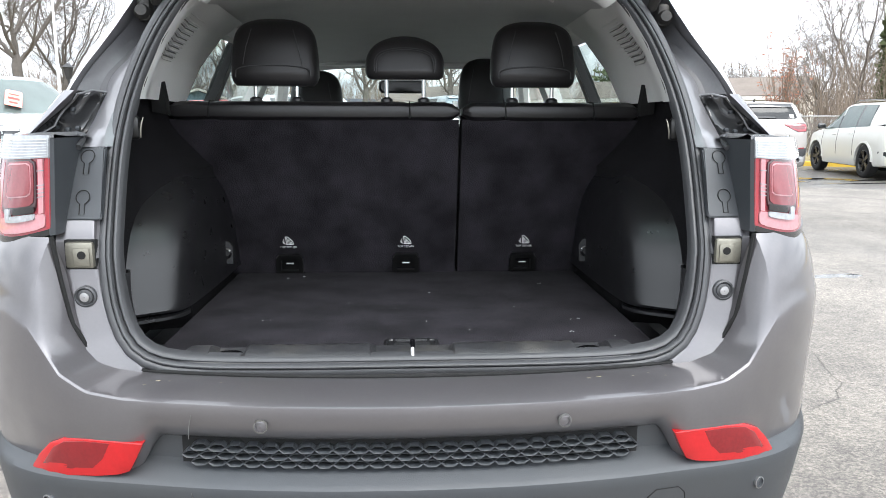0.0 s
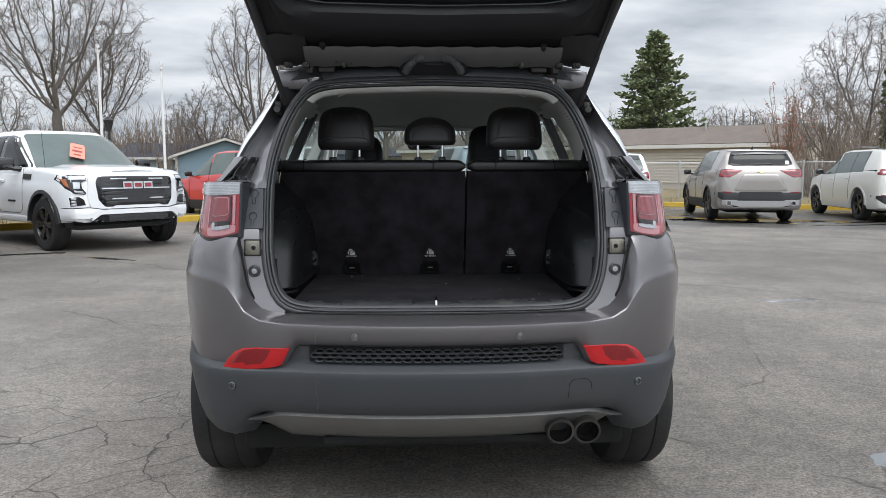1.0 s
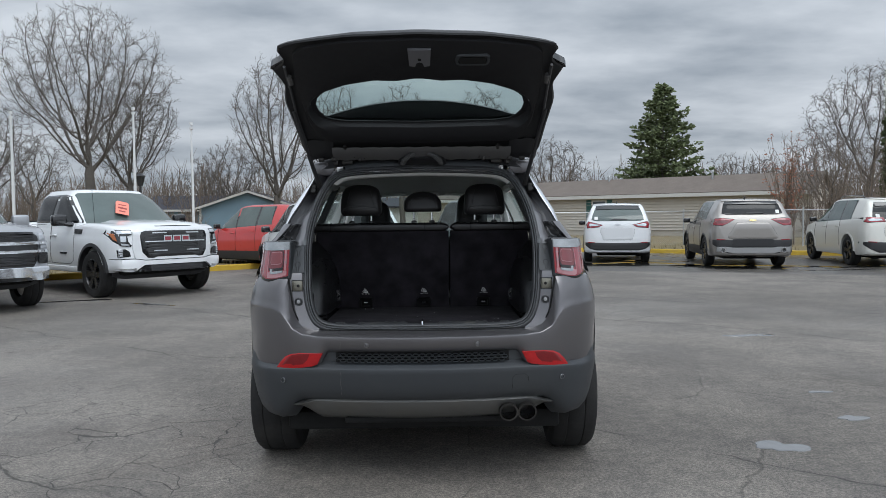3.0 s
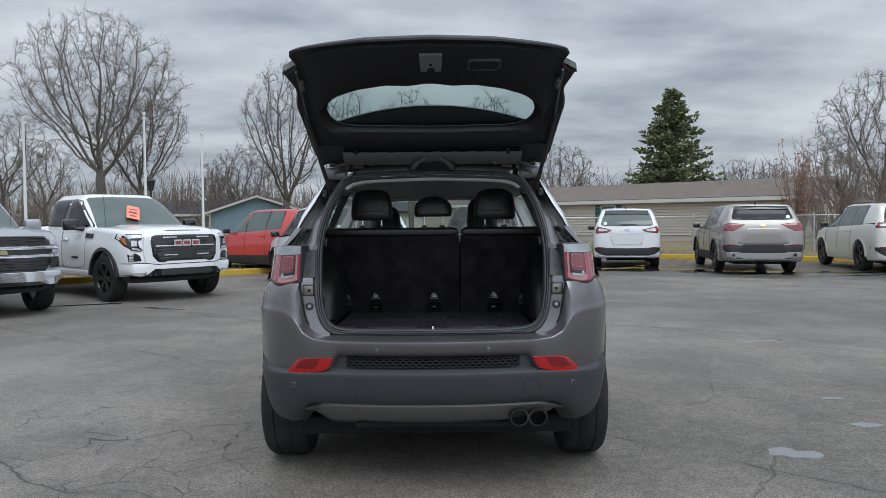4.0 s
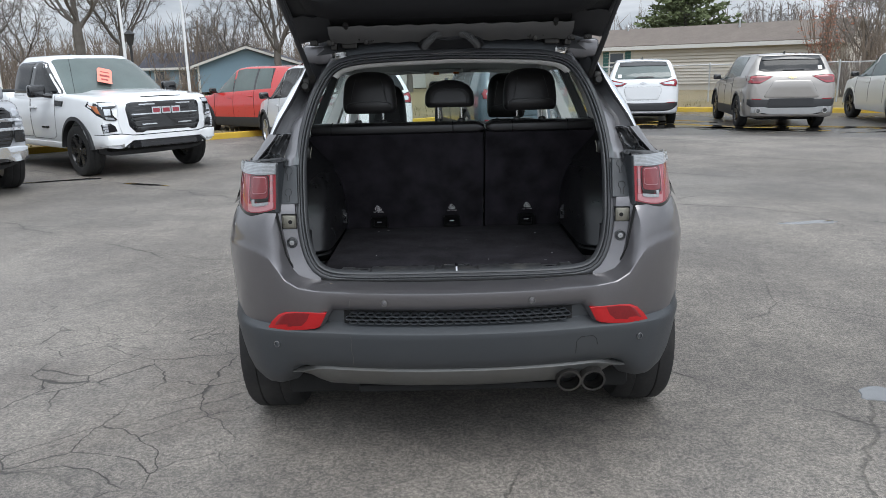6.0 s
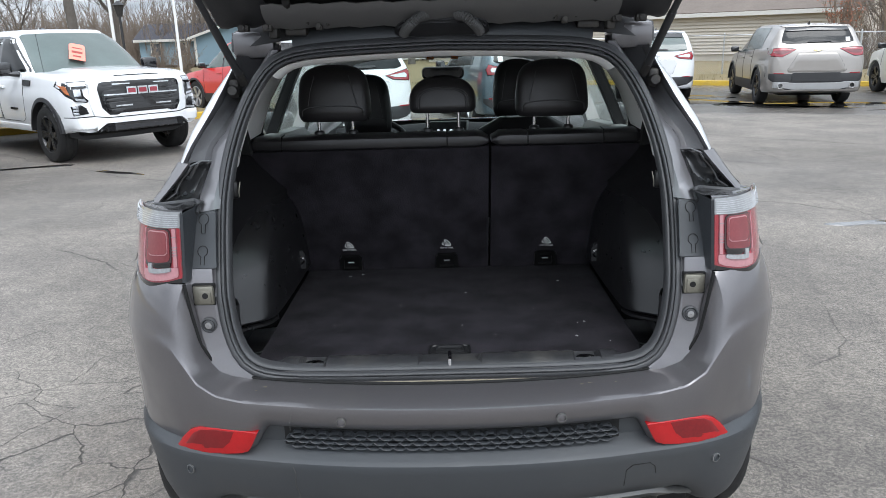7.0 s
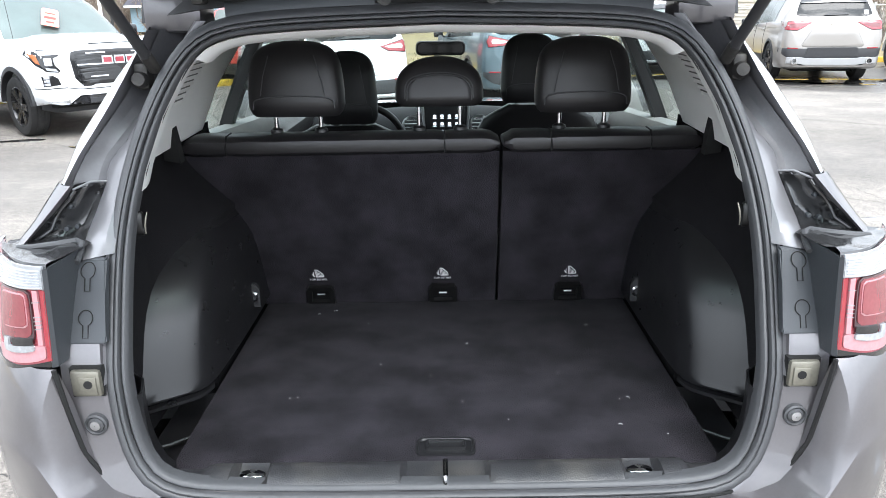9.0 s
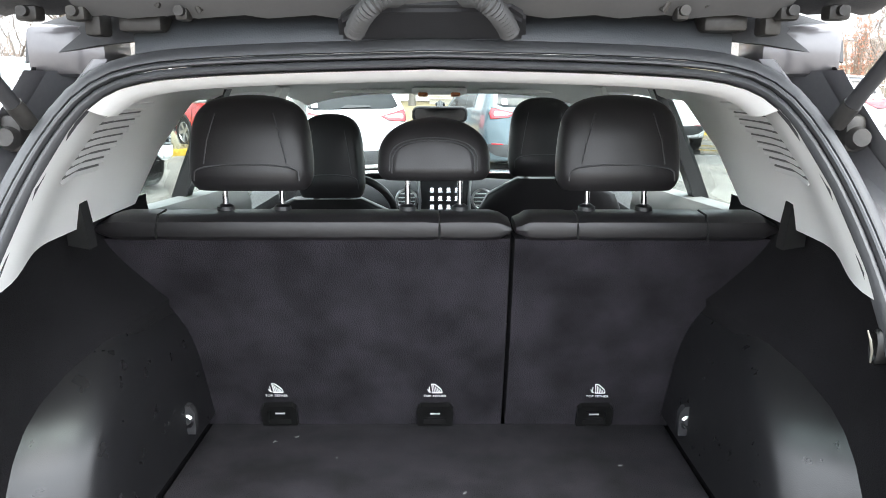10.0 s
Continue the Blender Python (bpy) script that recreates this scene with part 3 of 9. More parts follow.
def tube_fast(store, pts, rs, n):
    """Adds a tapered tube to a store of (verts, faces)."""
    V, F = store
    ref = None
    base = len(V)
    for i, p in enumerate(pts):
        d = (pts[min(i + 1, len(pts) - 1)] - pts[max(i - 1, 0)]).normalized()
        if ref is None:
            ref = d.orthogonal().normalized()
        ref = (ref - d * ref.dot(d)).normalized()
        o = d.cross(ref)
        for k in range(n):
            a = k * math.tau / n
            V.append(p + rs[i] * (math.cos(a) * ref + math.sin(a) * o))
    for i in range(len(pts) - 1):
        for k in range(n):
            j = (k + 1) % n
            F.append((base + i * n + k, base + i * n + j, base + (i + 1) * n + j, base + (i + 1) * n + k))


def store_part(name, store, mat, parent, label=""):
    me = bpy.data.meshes.new(name)
    me.from_pydata([tuple(v) for v in store[0]], [], store[1])
    me.materials.append(mat)
    ob = new(name, me)
    ob.parent = parent
    if label:
        ob["label"] = label
    return ob


def bare_tree(x, y, h, seed, half, fork=0.28, points=420, lift=0.0, r=None, label="tall leafless tree with grey spreading branches"):
    """A leafless tree whose limbs grow towards points scattered through the crown; half: the crown's half-width."""
    rs = np.random.RandomState(seed)
    t = thing("bare_tree", label, "tree", pose(x, y, 0))
    z0 = h * (fork + 0.04)
    cz, rz = (z0 + h) / 2, (h - z0) / 2
    pts = rs.normal(size=(points, 3))
    pts /= np.linalg.norm(pts, axis=1)[:, None]
    pts *= rs.uniform(0.12, 1.0, points)[:, None] ** 0.45
    up = pts[:, 2].copy()
    pts[:, :2] *= (half * (0.80 + 0.26 * up - 0.34 * up ** 2))[:, None]
    pts[:, 2] = cz + up * rz + lift
    step, kill, reach = h * 0.019, h * 0.030, h * 0.17
    nodes = [np.array((0, 0, -0.1)), np.array((rs.normal(0, 0.03), rs.normal(0, 0.03), h * fork * 0.5)), np.array((rs.normal(0, 0.06), rs.normal(0, 0.06), h * fork))]
    parent = [-1, 0, 1]
    alive = np.ones(points, bool)
    grown = {}
    d = np.linalg.norm(pts[:, None] - np.array(nodes)[None], axis=2)
    near, dist = d[:, 1:].argmin(1) + 1, d[:, 1:].min(1)
    for turn_ in range(110):
        pull = {}
        for i in np.nonzero(alive & (dist < (reach if turn_ > 9 else h * 0.5)))[0]:
            v = pts[i] - nodes[near[i]]
            pull.setdefault(int(near[i]), []).append(v / (np.linalg.norm(v) + 1e-9))
        if not pull:
            break
        first = len(nodes)
        for k, vs in pull.items():
            if grown.get(k, 0) > 2:
                continue
            grown[k] = grown.get(k, 0) + 1
            v = np.sum(vs, axis=0)
            v = v / (np.linalg.norm(v) + 1e-9) + rs.normal(0, 0.17, 3) + (0, 0, 0.06)
            away = nodes[k] - (0, 0, h * fork * 0.8)
            v = v + 0.5 * away / (np.linalg.norm(away) + 1e-9)
            old = nodes[k] - nodes[parent[k]]
            v = v / np.linalg.norm(v) + 0.42 * old / np.linalg.norm(old)
            nodes.append(nodes[k] + v / np.linalg.norm(v) * step)
            parent.append(k)
        if len(nodes) == first:
            break
        fresh = np.array(nodes[first:])
        d = np.linalg.norm(pts[:, None] - fresh[None], axis=2)
        better = d.min(1) < dist
        near[better], dist[better] = d.argmin(1)[better] + first, d.min(1)[better]
        alive &= dist > kill
    kids = [[] for _ in nodes]
    for i, p in enumerate(parent):
        if p >= 0:
            kids[p].append(i)
    load = np.zeros(len(nodes))
    for i in range(len(nodes) - 1, -1, -1):
        load[i] = max(1.0, sum(load[k] for k in kids[i]))
    base = r or h * 0.019
    rad = np.maximum(0.008, base * (load / load[0]) ** 0.52)
    rad[0] *= 1.35
    limbs, twigs = ([], []), ([], [])
    todo = [(0, None)]
    while todo:
        i, src = todo.pop()
        chain_ = [src] if src is not None else []
        while True:
            chain_.append(i)
            ks = sorted(kids[i], key=lambda k: -load[k])
            if not ks:
                break
            todo += [(k, i) for k in ks[1:]]
            i = ks[0]
        rr = [float(rad[k]) for k in chain_]
        if src is not None:
            rr[0] = rr[1]
        if len(chain_) > 1:
            big = rr[0] > 0.035
            tube_fast(limbs if big else twigs, [Vector(nodes[k]) for k in chain_], rr, 7 if rr[0] > 0.08 else (5 if big else 3))
    # fine twigs along the thin branches
    for i in range(3, len(nodes)):
        if rad[i] > 0.05:
            continue
        axis = nodes[i] - nodes[parent[i]]
        axis = axis / np.linalg.norm(axis)
        for _ in range(2 if kids[i] else 4):
            side = rs.normal(size=3)
            v = axis * 0.75 + side / np.linalg.norm(side) * 0.75 + (0, 0, 0.12)
            v /= np.linalg.norm(v)
            L = h * rs.uniform(0.018, 0.050)
            a = nodes[i] - axis * step * rs.uniform(0, 0.9) * (1 if kids[i] else 0)
            mid = a + v * L * 0.5 + rs.normal(0, 0.02, 3)
            w = v + rs.normal(0, 0.25, 3) + (0, 0, 0.15)
            end = mid + w / np.linalg.norm(w) * L * 0.5
            tube_fast(twigs, [Vector(a), Vector(mid), Vector(end)], [0.0085, 0.0065, 0.004], 3)
            w = v * 0.6 + rs.normal(0, 0.5, 3)
            tube_fast(twigs, [Vector(mid), Vector(mid + w / np.linalg.norm(w) * L * 0.45)], [0.006, 0.004], 3)
    store_part("trunk", limbs, M_BARK, t)
    store_part("crown", twigs, M_TWIG, t, "bare grey twigs")
    return t


# side per metre, distance, height, seed, half-width of the crown, height of the fork, crown points
for dx, d, h, seed, half, fork, n in ((-0.468, 42, 13.4, 11, 5.9, 0.24, 1500), (-0.417, 46, 10.4, 5, 4.0, 0.25, 1000), (-0.605, 50, 9.2, 8, 4.2, 0.25, 800),
                                      (-0.545, 60, 8.4, 21, 3.4, 0.22, 500), (-0.212, 50, 12.2, 14, 3.9, 0.16, 1300), (-0.275, 58, 7.6, 15, 3.0, 0.18, 600), (0.165, 62, 8.0, 16, 3.4, 0.18, 600),
                                      (0.60, 40, 9.4, 17, 4.2, 0.2, 900), (0.54, 36, 5.4, 18, 2.2, 0.2, 450), (0.66, 52, 8.0, 23, 3.5, 0.2, 500), (-0.31, 62, 6.6, 25, 2.4, 0.2, 400),
                                      (0.40, 64, 6.5, 26, 2.8, 0.2, 420), (0.45, 60, 6.0, 27, 2.6, 0.2, 420), (0.062, 50, 10.0, 31, 3.2, 0.2, 600), (-0.045, 50, 10.4, 32, 3.4, 0.2, 600), (-0.130, 46, 9.6, 34, 3.0, 0.2, 500), (-0.72, 48, 11.0, 33, 4.5, 0.2, 600)):
    x, y = at_view(dx, d)
    bare_tree(x, y, h, seed, half, fork, n)

# distant brush and woods
rnd = random.Random(77)
wood = ([], [])
for k in range(1000):
    ang = rnd.uniform(-0.85, 0.95)
    d = rnd.uniform(56, 95)
    x, y = at_view(ang, d)
    h = rnd.uniform(3.4, 6.6) * (1.0 if rnd.random() < 0.9 else 1.25)
    for j in range(5):
        a, t = rnd.uniform(0, 6.3), rnd.uniform(0.02, 0.4)
        dirn = Vector((math.cos(a) * math.sin(t), math.sin(a) * math.sin(t), math.cos(t)))
        p = Vector((x + rnd.uniform(-0.7, 0.7), y + rnd.uniform(-0.7, 0.7), 0))
        e = p + dirn * h * rnd.uniform(0.6, 1.0)
        m = (p + e) / 2 + Vector((rnd.gauss(0, 0.15), rnd.gauss(0, 0.15), 0))
        tube_fast(wood, [p, m, e], [0.06, 0.035, 0.01], 3)
        for _ in range(7):
            s = p + (e - p) * rnd.uniform(0.25, 0.95)
            f = s + (dirn + Vector((rnd.gauss(0, 0.55), rnd.gauss(0, 0.55), rnd.gauss(0.1, 0.3)))).normalized() * rnd.uniform(0.5, 1.5)
            tube_fast(wood, [s, f], [0.022, 0.006], 3)
ob = store_part("distant_woods", wood, M_BRUSH, None)
tagged(ob, "distant band of leafless brown-grey woodland", "woods", kind="stuff")


def shrub(x, y, h, w, seed, mat, label, leaf=None, stems=26):
    rnd = random.Random(seed)
    t = thing("shrub", label, "shrub", pose(x, y, 0))
    st, lv = ([], []), ([], [])
    for k in range(stems):
        a, tl = rnd.uniform(0, 6.3), rnd.uniform(0.03, math.atan2(w / 2, h) * 1.3)
        d = Vector((math.cos(a) * math.sin(tl), math.sin(a) * math.sin(tl), math.cos(tl)))
        L = h * rnd.uniform(0.65, 1.0)
        p, e = Vector((rnd.gauss(0, 0.12), rnd.gauss(0, 0.12), 0)), d * L
        pts = [p, p + (e - p) * 0.4 + Vector((rnd.gauss(0, 0.07), rnd.gauss(0, 0.07), 0)), e]
        tube_fast(st, pts, [0.022, 0.014, 0.004], 4)
        for _ in range(14):
            s = p + (e - p) * rnd.uniform(0.25, 1)
            f = s + (d + Vector((rnd.gauss(0, 0.6), rnd.gauss(0, 0.6), rnd.gauss(0, 0.4)))).normalized() * rnd.uniform(0.2, 0.55)
            tube_fast(st, [s, f], [0.007, 0.003], 3)
            if leaf:
                for _ in range(rnd.randint(0, 5)):
                    c = s + (f - s) * rnd.random() + Vector((rnd.gauss(0, 0.04), rnd.gauss(0, 0.04), rnd.gauss(0, 0.04)))
                    if c.z < h * 0.3:
                        continue
                    u = Vector((rnd.gauss(0, 1), rnd.gauss(0, 1), rnd.gauss(0, 1))).normalized()
                    v = u.orthogonal().normalized()
                    b = len(lv[0])
                    s2 = rnd.uniform(0.03, 0.06)
                    lv[0].extend([c - u * s2, c + v * s2 * 0.6, c + u * s2, c - v * s2 * 0.6])
                    lv[1].append((b, b + 1, b + 2, b + 3))
    store_part("stem_tangle", st, mat, t)
    if leaf:
        store_part("foliage", lv, leaf, t, "dry reddish-brown leaves")


x, y = at_view(0.487, 28)
shrub(x, y, 4.4, 2.2, 3, M_BRUSH, "upright shrub holding rust-brown dead leaves", M_RUST, 34)
for dx, d, h, w, s in ((0.545, 29, 4.8, 2.8, 5), (0.585, 30, 4.4, 2.6, 6), (0.63, 31, 3.8, 2.4, 7), (0.52, 30, 2.6, 2.0, 9), (-0.33, 40, 1.9, 2.2, 10), (-0.36, 42, 1.8, 2.0, 12), (0.70, 31, 3.6, 2.4, 13)):
    x, y = at_view(dx, d)
    shrub(x, y, h, w, s, M_BRUSH, "tangled leafless brown shrub", None, 30)


def conifer(x, y, h, w, seed, mat, label, columnar=False):
    """A conifer: tapered trunk, whorls of drooping boughs set with needle sprays."""
    rnd = random.Random(seed)
    t = thing("conifer", label, "tree", pose(x, y, 0))
    tr, nd = ([], []), ([], [])
    tube_fast(tr, [Vector((0, 0, -0.1)), Vector((0, 0, h * 0.5)), Vector((0, 0, h * 0.99))], [h * 0.02, h * 0.012, 0.01], 7)
    z = h * (0.02 if columnar else 0.08)
    while z < h * 0.985:
        f = z / h
        reach = w / 2 * ((1 - f) ** 0.8 if not columnar else (1 - f ** 2.2) ** 0.8) + 0.06
        for k in range(11 if not columnar else 12):
            a = rnd.uniform(0, math.tau)
            L = reach * rnd.uniform(0.6, 1.12)
            droop = (-0.15 + 0.5 * f) if not columnar else 1.2
            d = Vector((math.cos(a), math.sin(a), droop)).normalized()
            base = Vector((0, 0, z + rnd.uniform(-0.1, 0.1)))
            e = base + d * L + Vector((0, 0, 0.1 * L))
            tube_fast(tr, [base, base + d * L * 0.5, e], [0.03, 0.018, 0.005], 3)
            for _ in range(int(10 + L * 22)):
                u = rnd.random() ** 0.7
                c = base + (e - base) * u + Vector((rnd.gauss(0, 0.06), rnd.gauss(0, 0.06), rnd.gauss(-0.04, 0.05)))
                sd = (d + Vector((rnd.gauss(0, 0.7), rnd.gauss(0, 0.7), rnd.gauss(-0.1, 0.35)))).normalized()
                s = rnd.uniform(0.14, 0.32)
                o = sd.orthogonal().normalized() * s * 0.18
                o = Matrix.Rotation(rnd.uniform(0, 3.1), 3, sd) @ o
                b = len(nd[0])
                nd[0].extend([c - o, c + sd * s * 0.6 - o * 1.4, c + sd * s, c + sd * s * 0.6 + o * 1.4, c + o])
                nd[1].append((b, b + 1, b + 2, b + 3, b + 4))
        z += h * (0.028 if not columnar else 0.03)
    store_part("trunk", tr, M_BARK, t)
    store_part("crown", nd, mat, t)


x, y = at_view(0.312, 48)
conifer(x, y, 9.9, 8.5, 2, M_NEEDLE, "tall dark green spruce behind the mobile home")
x, y = at_view(0.635, 33)
conifer(x, y, 6.6, 1.9, 5, M_THUJA, "columnar dull green arborvitae beside shrubs", True)

# ---- parked vehicles ----


def wheel_parts(parent, x, y, r, w, side, rim_mat, spokes=6, double=True):
    """A tyre with tread and a spoked rim; side is +1 or -1, outwards."""
    bm = bmesh.new()
    h = w / 2
    lathe(bm, [(r * 0.62, -h * 0.8), (r * 0.80, -h), (r * 0.94, -h * 0.92), (r * 0.995, -h * 0.72), (r, -h * 0.4), (r * 0.985, -h * 0.36), (r, -h * 0.3), (r, h * 0.3),
               (r * 0.985, h * 0.36), (r, h * 0.4), (r * 0.995, h * 0.72), (r * 0.94, h * 0.92), (r * 0.80, h), (r * 0.62, h * 0.8)], "x", 36, (x, y, r))
    wheel = part("wheel", bm, M_TYRE, parent, "black rubber tyre")
    bm = bmesh.new()
    o = side * h
    lathe(bm, [(r * 0.66, o * 0.86), (r * 0.63, o * 0.9), (r * 0.6, o * 0.72), (r * 0.58, -o * 0.5), (0.02, -o * 0.5)], "x", 32, (x, y, r))
    for k in range(spokes):
        a = k * math.tau / spokes
        for off in ((-0.13, 0.13) if double else (0.0,)):
            c, s = math.cos(a + off), math.sin(a + off)
            c2, s2 = math.cos(a + off * 0.25), math.sin(a + off * 0.25)
            t = 0.022 * r / 0.35
            p0 = [(x + o * 0.72, y + c2 * 0.03 - s2 * u * 1.2, r + s2 * 0.03 + c2 * u * 1.2) for u in (-t, t)]
            p1 = [(x + o * 0.86, y + c * r * 0.62 - s * u, r + s * r * 0.62 + c * u) for u in (-t, t)]
            b0 = [(px - side * 0.03, py, pz) for px, py, pz in p0]
            b1 = [(px - side * 0.03, py, pz) for px, py, pz in p1]
            loft(bm, [[p0[0], p0[1], b0[1], b0[0]], [p1[0], p1[1], b1[1], b1[0]]])
    cyl(bm, (x + o * 0.55, y, r), (x + o * 0.8, y, r), r * 0.16, r * 0.13, 14)
    part("rim", bm, rim_mat, wheel)
    return wheel


def dense(outline, step=0.06):
    """The outline with its long sides split."""
    out = []
    for i, p in enumerate(outline):
        q = outline[(i + 1) % len(outline)]
        n = max(1, math.ceil(math.hypot(q[0] - p[0], q[1] - p[1]) / step))
        out += [(p[0] + (q[0] - p[0]) * k / n, p[1] + (q[1] - p[1]) * k / n) for k in range(n)]
    return out


def on_skin(tree, outline, face, out=0.004, deep=0.03, inner=None):
    """A plate laid on a body skin. face: 'front', 'rear' (outline in x, z), 'left' or 'right' (outline in y, z)."""
    o = dense(outline)
    cu, cv = sum(p[0] for p in o) / len(o), sum(p[1] for p in o) / len(o)
    way = {"front": Vector((0, -1, 0)), "rear": Vector((0, 1, 0)), "left": Vector((1, 0, 0)), "right": Vector((-1, 0, 0))}[face]

    def spot(u, w, lift):
        p = Vector((u, 0, w)) if face in ("front", "rear") else Vector((0, u, w))
        start = p - way * 6
        hit = tree.ray_cast(start, way)[0]
        if hit is None:
            hit = tree.find_nearest(p - way * 2)[0]
            hit = Vector((u, hit.y, w)) if face in ("front", "rear") else Vector((hit.x, u, w))
        return hit - way * lift
    bm = bmesh.new()
    rings = []
    for f, lift in ((1.0, out - deep), (1.0, out - 0.002), (0.985, out), (0.8, out), (0.55, out), (0.3, out), (0.1, out)):
        rings.append([spot(cu + (u - cu) * f, cv + (w - cv) * f, lift) for u, w in o])
    loft(bm, rings)
    return bm


def lay(v, name, mat, outline, face, out=0.004, label="", deep=0.03):
    return part(name, on_skin(SKIN[v.name], outline, face, out, deep), mat, v, label)


def strip(v, name, mat, low, high, face, out, label="", deep=0.05):
    """A band across the nose or tail between two (x, z) tables, mirrored about the middle."""
    tree, way = SKIN[v.name], Vector((0, -1 if face == "front" else 1, 0))
    X = min(low[-1][0], high[-1][0])
    xs = [X * (-1 + k / 24) for k in range(49)]

    def spot(x, z, lift):
        hit = tree.ray_cast(Vector((x, 0, z)) - way * 6, way)[0] or tree.find_nearest(Vector((x, 0, z)) - way * 2.4)[0]
        return Vector((x, hit.y, z)) - way * lift
    bm = bmesh.new()
    rows = []
    for f, lift in ((0.0, out - deep), (0.0, out - 0.006), (0.04, out), (0.3, out), (0.6, out), (0.96, out), (1.0, out - 0.006), (1.0, out - deep)):
        rows.append([spot(x, lerp(low, abs(x)) * (1 - f) + lerp(high, abs(x)) * f, lift) for x in xs])
    sheet(bm, rows)
    ends = list(bm.verts)
    for k in (0, 48):
        bm.faces.new([ends[r * 49 + k] for r in range(8)])
    return part(name, bm, mat, v, label)


SKIN = {}


def pickup(label, m, paint, rim_mat, white):
    """A full-size pickup with a four-door cab. Local y is forward, the origin is under its middle."""
    v = thing("pickup_truck", label, "pickup truck", m)
    fa, ra, wr = 1.95, -1.795, 0.405
    wide = [(-2.93, 0.97), (-2.85, 1.0), (-2.0, 1.015), (-0.7, 1.01), (1.0, 1.01), (1.4, 1.02), (1.95, 1.03), (2.45, 1.02), (2.72, 1.0), (2.86, 0.97), (2.92, 0.93)]
    tops = [(-2.93, 1.31), (-0.7, 1.31), (-0.66, 1.24), (1.30, 1.24), (1.62, 1.285), (2.2, 1.265), (2.62, 1.235), (2.80, 1.205), (2.88, 1.165), (2.92, 1.12)]
    lows = [(-2.93, 0.60), (-2.6, 0.50), (1.2, 0.46), (2.4, 0.46), (2.92, 0.46)]

    def section(y):
        w, t, lo = lerp(wide, y), lerp(tops, y), lerp(lows, y)
        k = smoothstep(1.25, 1.62, y)
        half = [(0.0, lo), (0.5 * w, lo), (0.86 * w, lo), (0.965 * w, lo + 0.025), (0.985 * w, lo + 0.09), (0.992 * w, 0.66), (w, 0.76), (w, 0.88), (0.997 * w, 0.98), (0.985 * w, 1.04), (0.978 * w, 1.10),
                (0.972 * w, t - 0.085), (0.958 * w, t - 0.035), (0.925 * w, t - 0.008), (0.86 * w, t), (0.70 * w, t + 0.004), (0.60 * w, t + 0.008 + 0.012 * k), (0.53 * w, t + 0.012 + 0.030 * k), (0.30 * w, t + 0.016 + 0.034 * k), (0.0, t + 0.018 + 0.036 * k)]
        a = 0.0
        for ax in (ra, fa):
            R = wr + 0.075
            if abs(y - ax) < R:
                a = wr + 0.01 + math.sqrt(R * R - (y - ax) ** 2)
        return [(x, max(z, a) if x > 0.62 * w else z) for x, z in half]

    ys = [-2.93, -2.90, -2.85] + [-2.8 + 0.05 * k for k in range(109)] + [2.66, 2.70, 2.74, 2.78, 2.82, 2.85, 2.88, 2.905, 2.92]
    ys = sorted({round(y, 3) for y in ys if y <= 2.92})
    bm = bmesh.new()
    rings = []
    for y in ys:
        hf = section(y)
        ring = [(x, y, z) for x, z in hf] + [(-x, y, z) for x, z in hf[-2:0:-1]]
        rings.append([(x, y - 0.25 * abs(x) ** 3 * smoothstep(1.9, 2.9, y) - 0.05 * smoothstep(0.8, 1.15, z) * smoothstep(2.6, 2.9, y), z) for x, y, z in ring])
    loft(bm, rings)
    SKIN[v.name] = bvhtree.BVHTree.FromBMesh(bm)
    part("body", bm, paint, v, angle=46)

    # cab: rounded rings, narrowing upwards, the screen and the back wall raked
    bm = bmesh.new()
    rings = []
    for k in range(15):
        f = k / 14
        z = 1.20 + 0.66 * f
        back, front = -0.70 + 0.10 * f ** 1.5, 1.60 - 0.90 * f ** 1.08
        hw = 0.975 - 0.20 * f ** 1.25
        if k > 11:
            hw -= 0.014 * (k - 11) ** 1.6
        ring = []
        for i in range(72):
            a = i * math.tau / 72
            ca, sa = math.cos(a), math.sin(a)
            yy = (back + front) / 2 + (front - back) / 2 * math.copysign(abs(sa) ** 0.30, sa)
            xx = hw * math.copysign(abs(ca) ** 0.30, ca)
            bow = 0.16 * (1 - (xx / hw) ** 2) * (1 - 0.3 * f) if sa > 0.3 else 0.0
            ring.append((xx, yy + bow - 0.06 * (sa > 0.3), z))
        rings.append(ring)
    top = rings[-1]
    for sc, dz in ((0.975, 0.022), (0.92, 0.038), (0.75, 0.052), (0.4, 0.060), (0.1, 0.062)):
        rings.append([(x * sc, 0.05 + (y - 0.05) * sc, z + dz) for x, y, z in top])
    loft(bm, rings)
    cab = bvhtree.BVHTree.FromBMesh(bm)
    part("cab", bm, paint, v, angle=50)

    def on_cab(name, mat, outline, face, out=0.005, label=""):
        return part(name, on_skin(cab, outline, face, out, 0.02), mat, v, label)

    scr = [(-0.84, 1.275), (-0.4, 1.262), (0.4, 1.262), (0.84, 1.275), (0.835, 1.32), (0.70, 1.80), (0.64, 1.838), (0.3, 1.853), (-0.3, 1.853), (-0.64, 1.838), (-0.70, 1.80), (-0.835, 1.32)]
    on_cab("windscreen", M_WINDSCREEN, scr, "front", 0.022, "pale reflecting windscreen")
    on_cab("rear_window", M_CARGLASS, [(-0.68, 1.36), (0.68, 1.36), (0.62, 1.76), (-0.62, 1.76)], "rear")
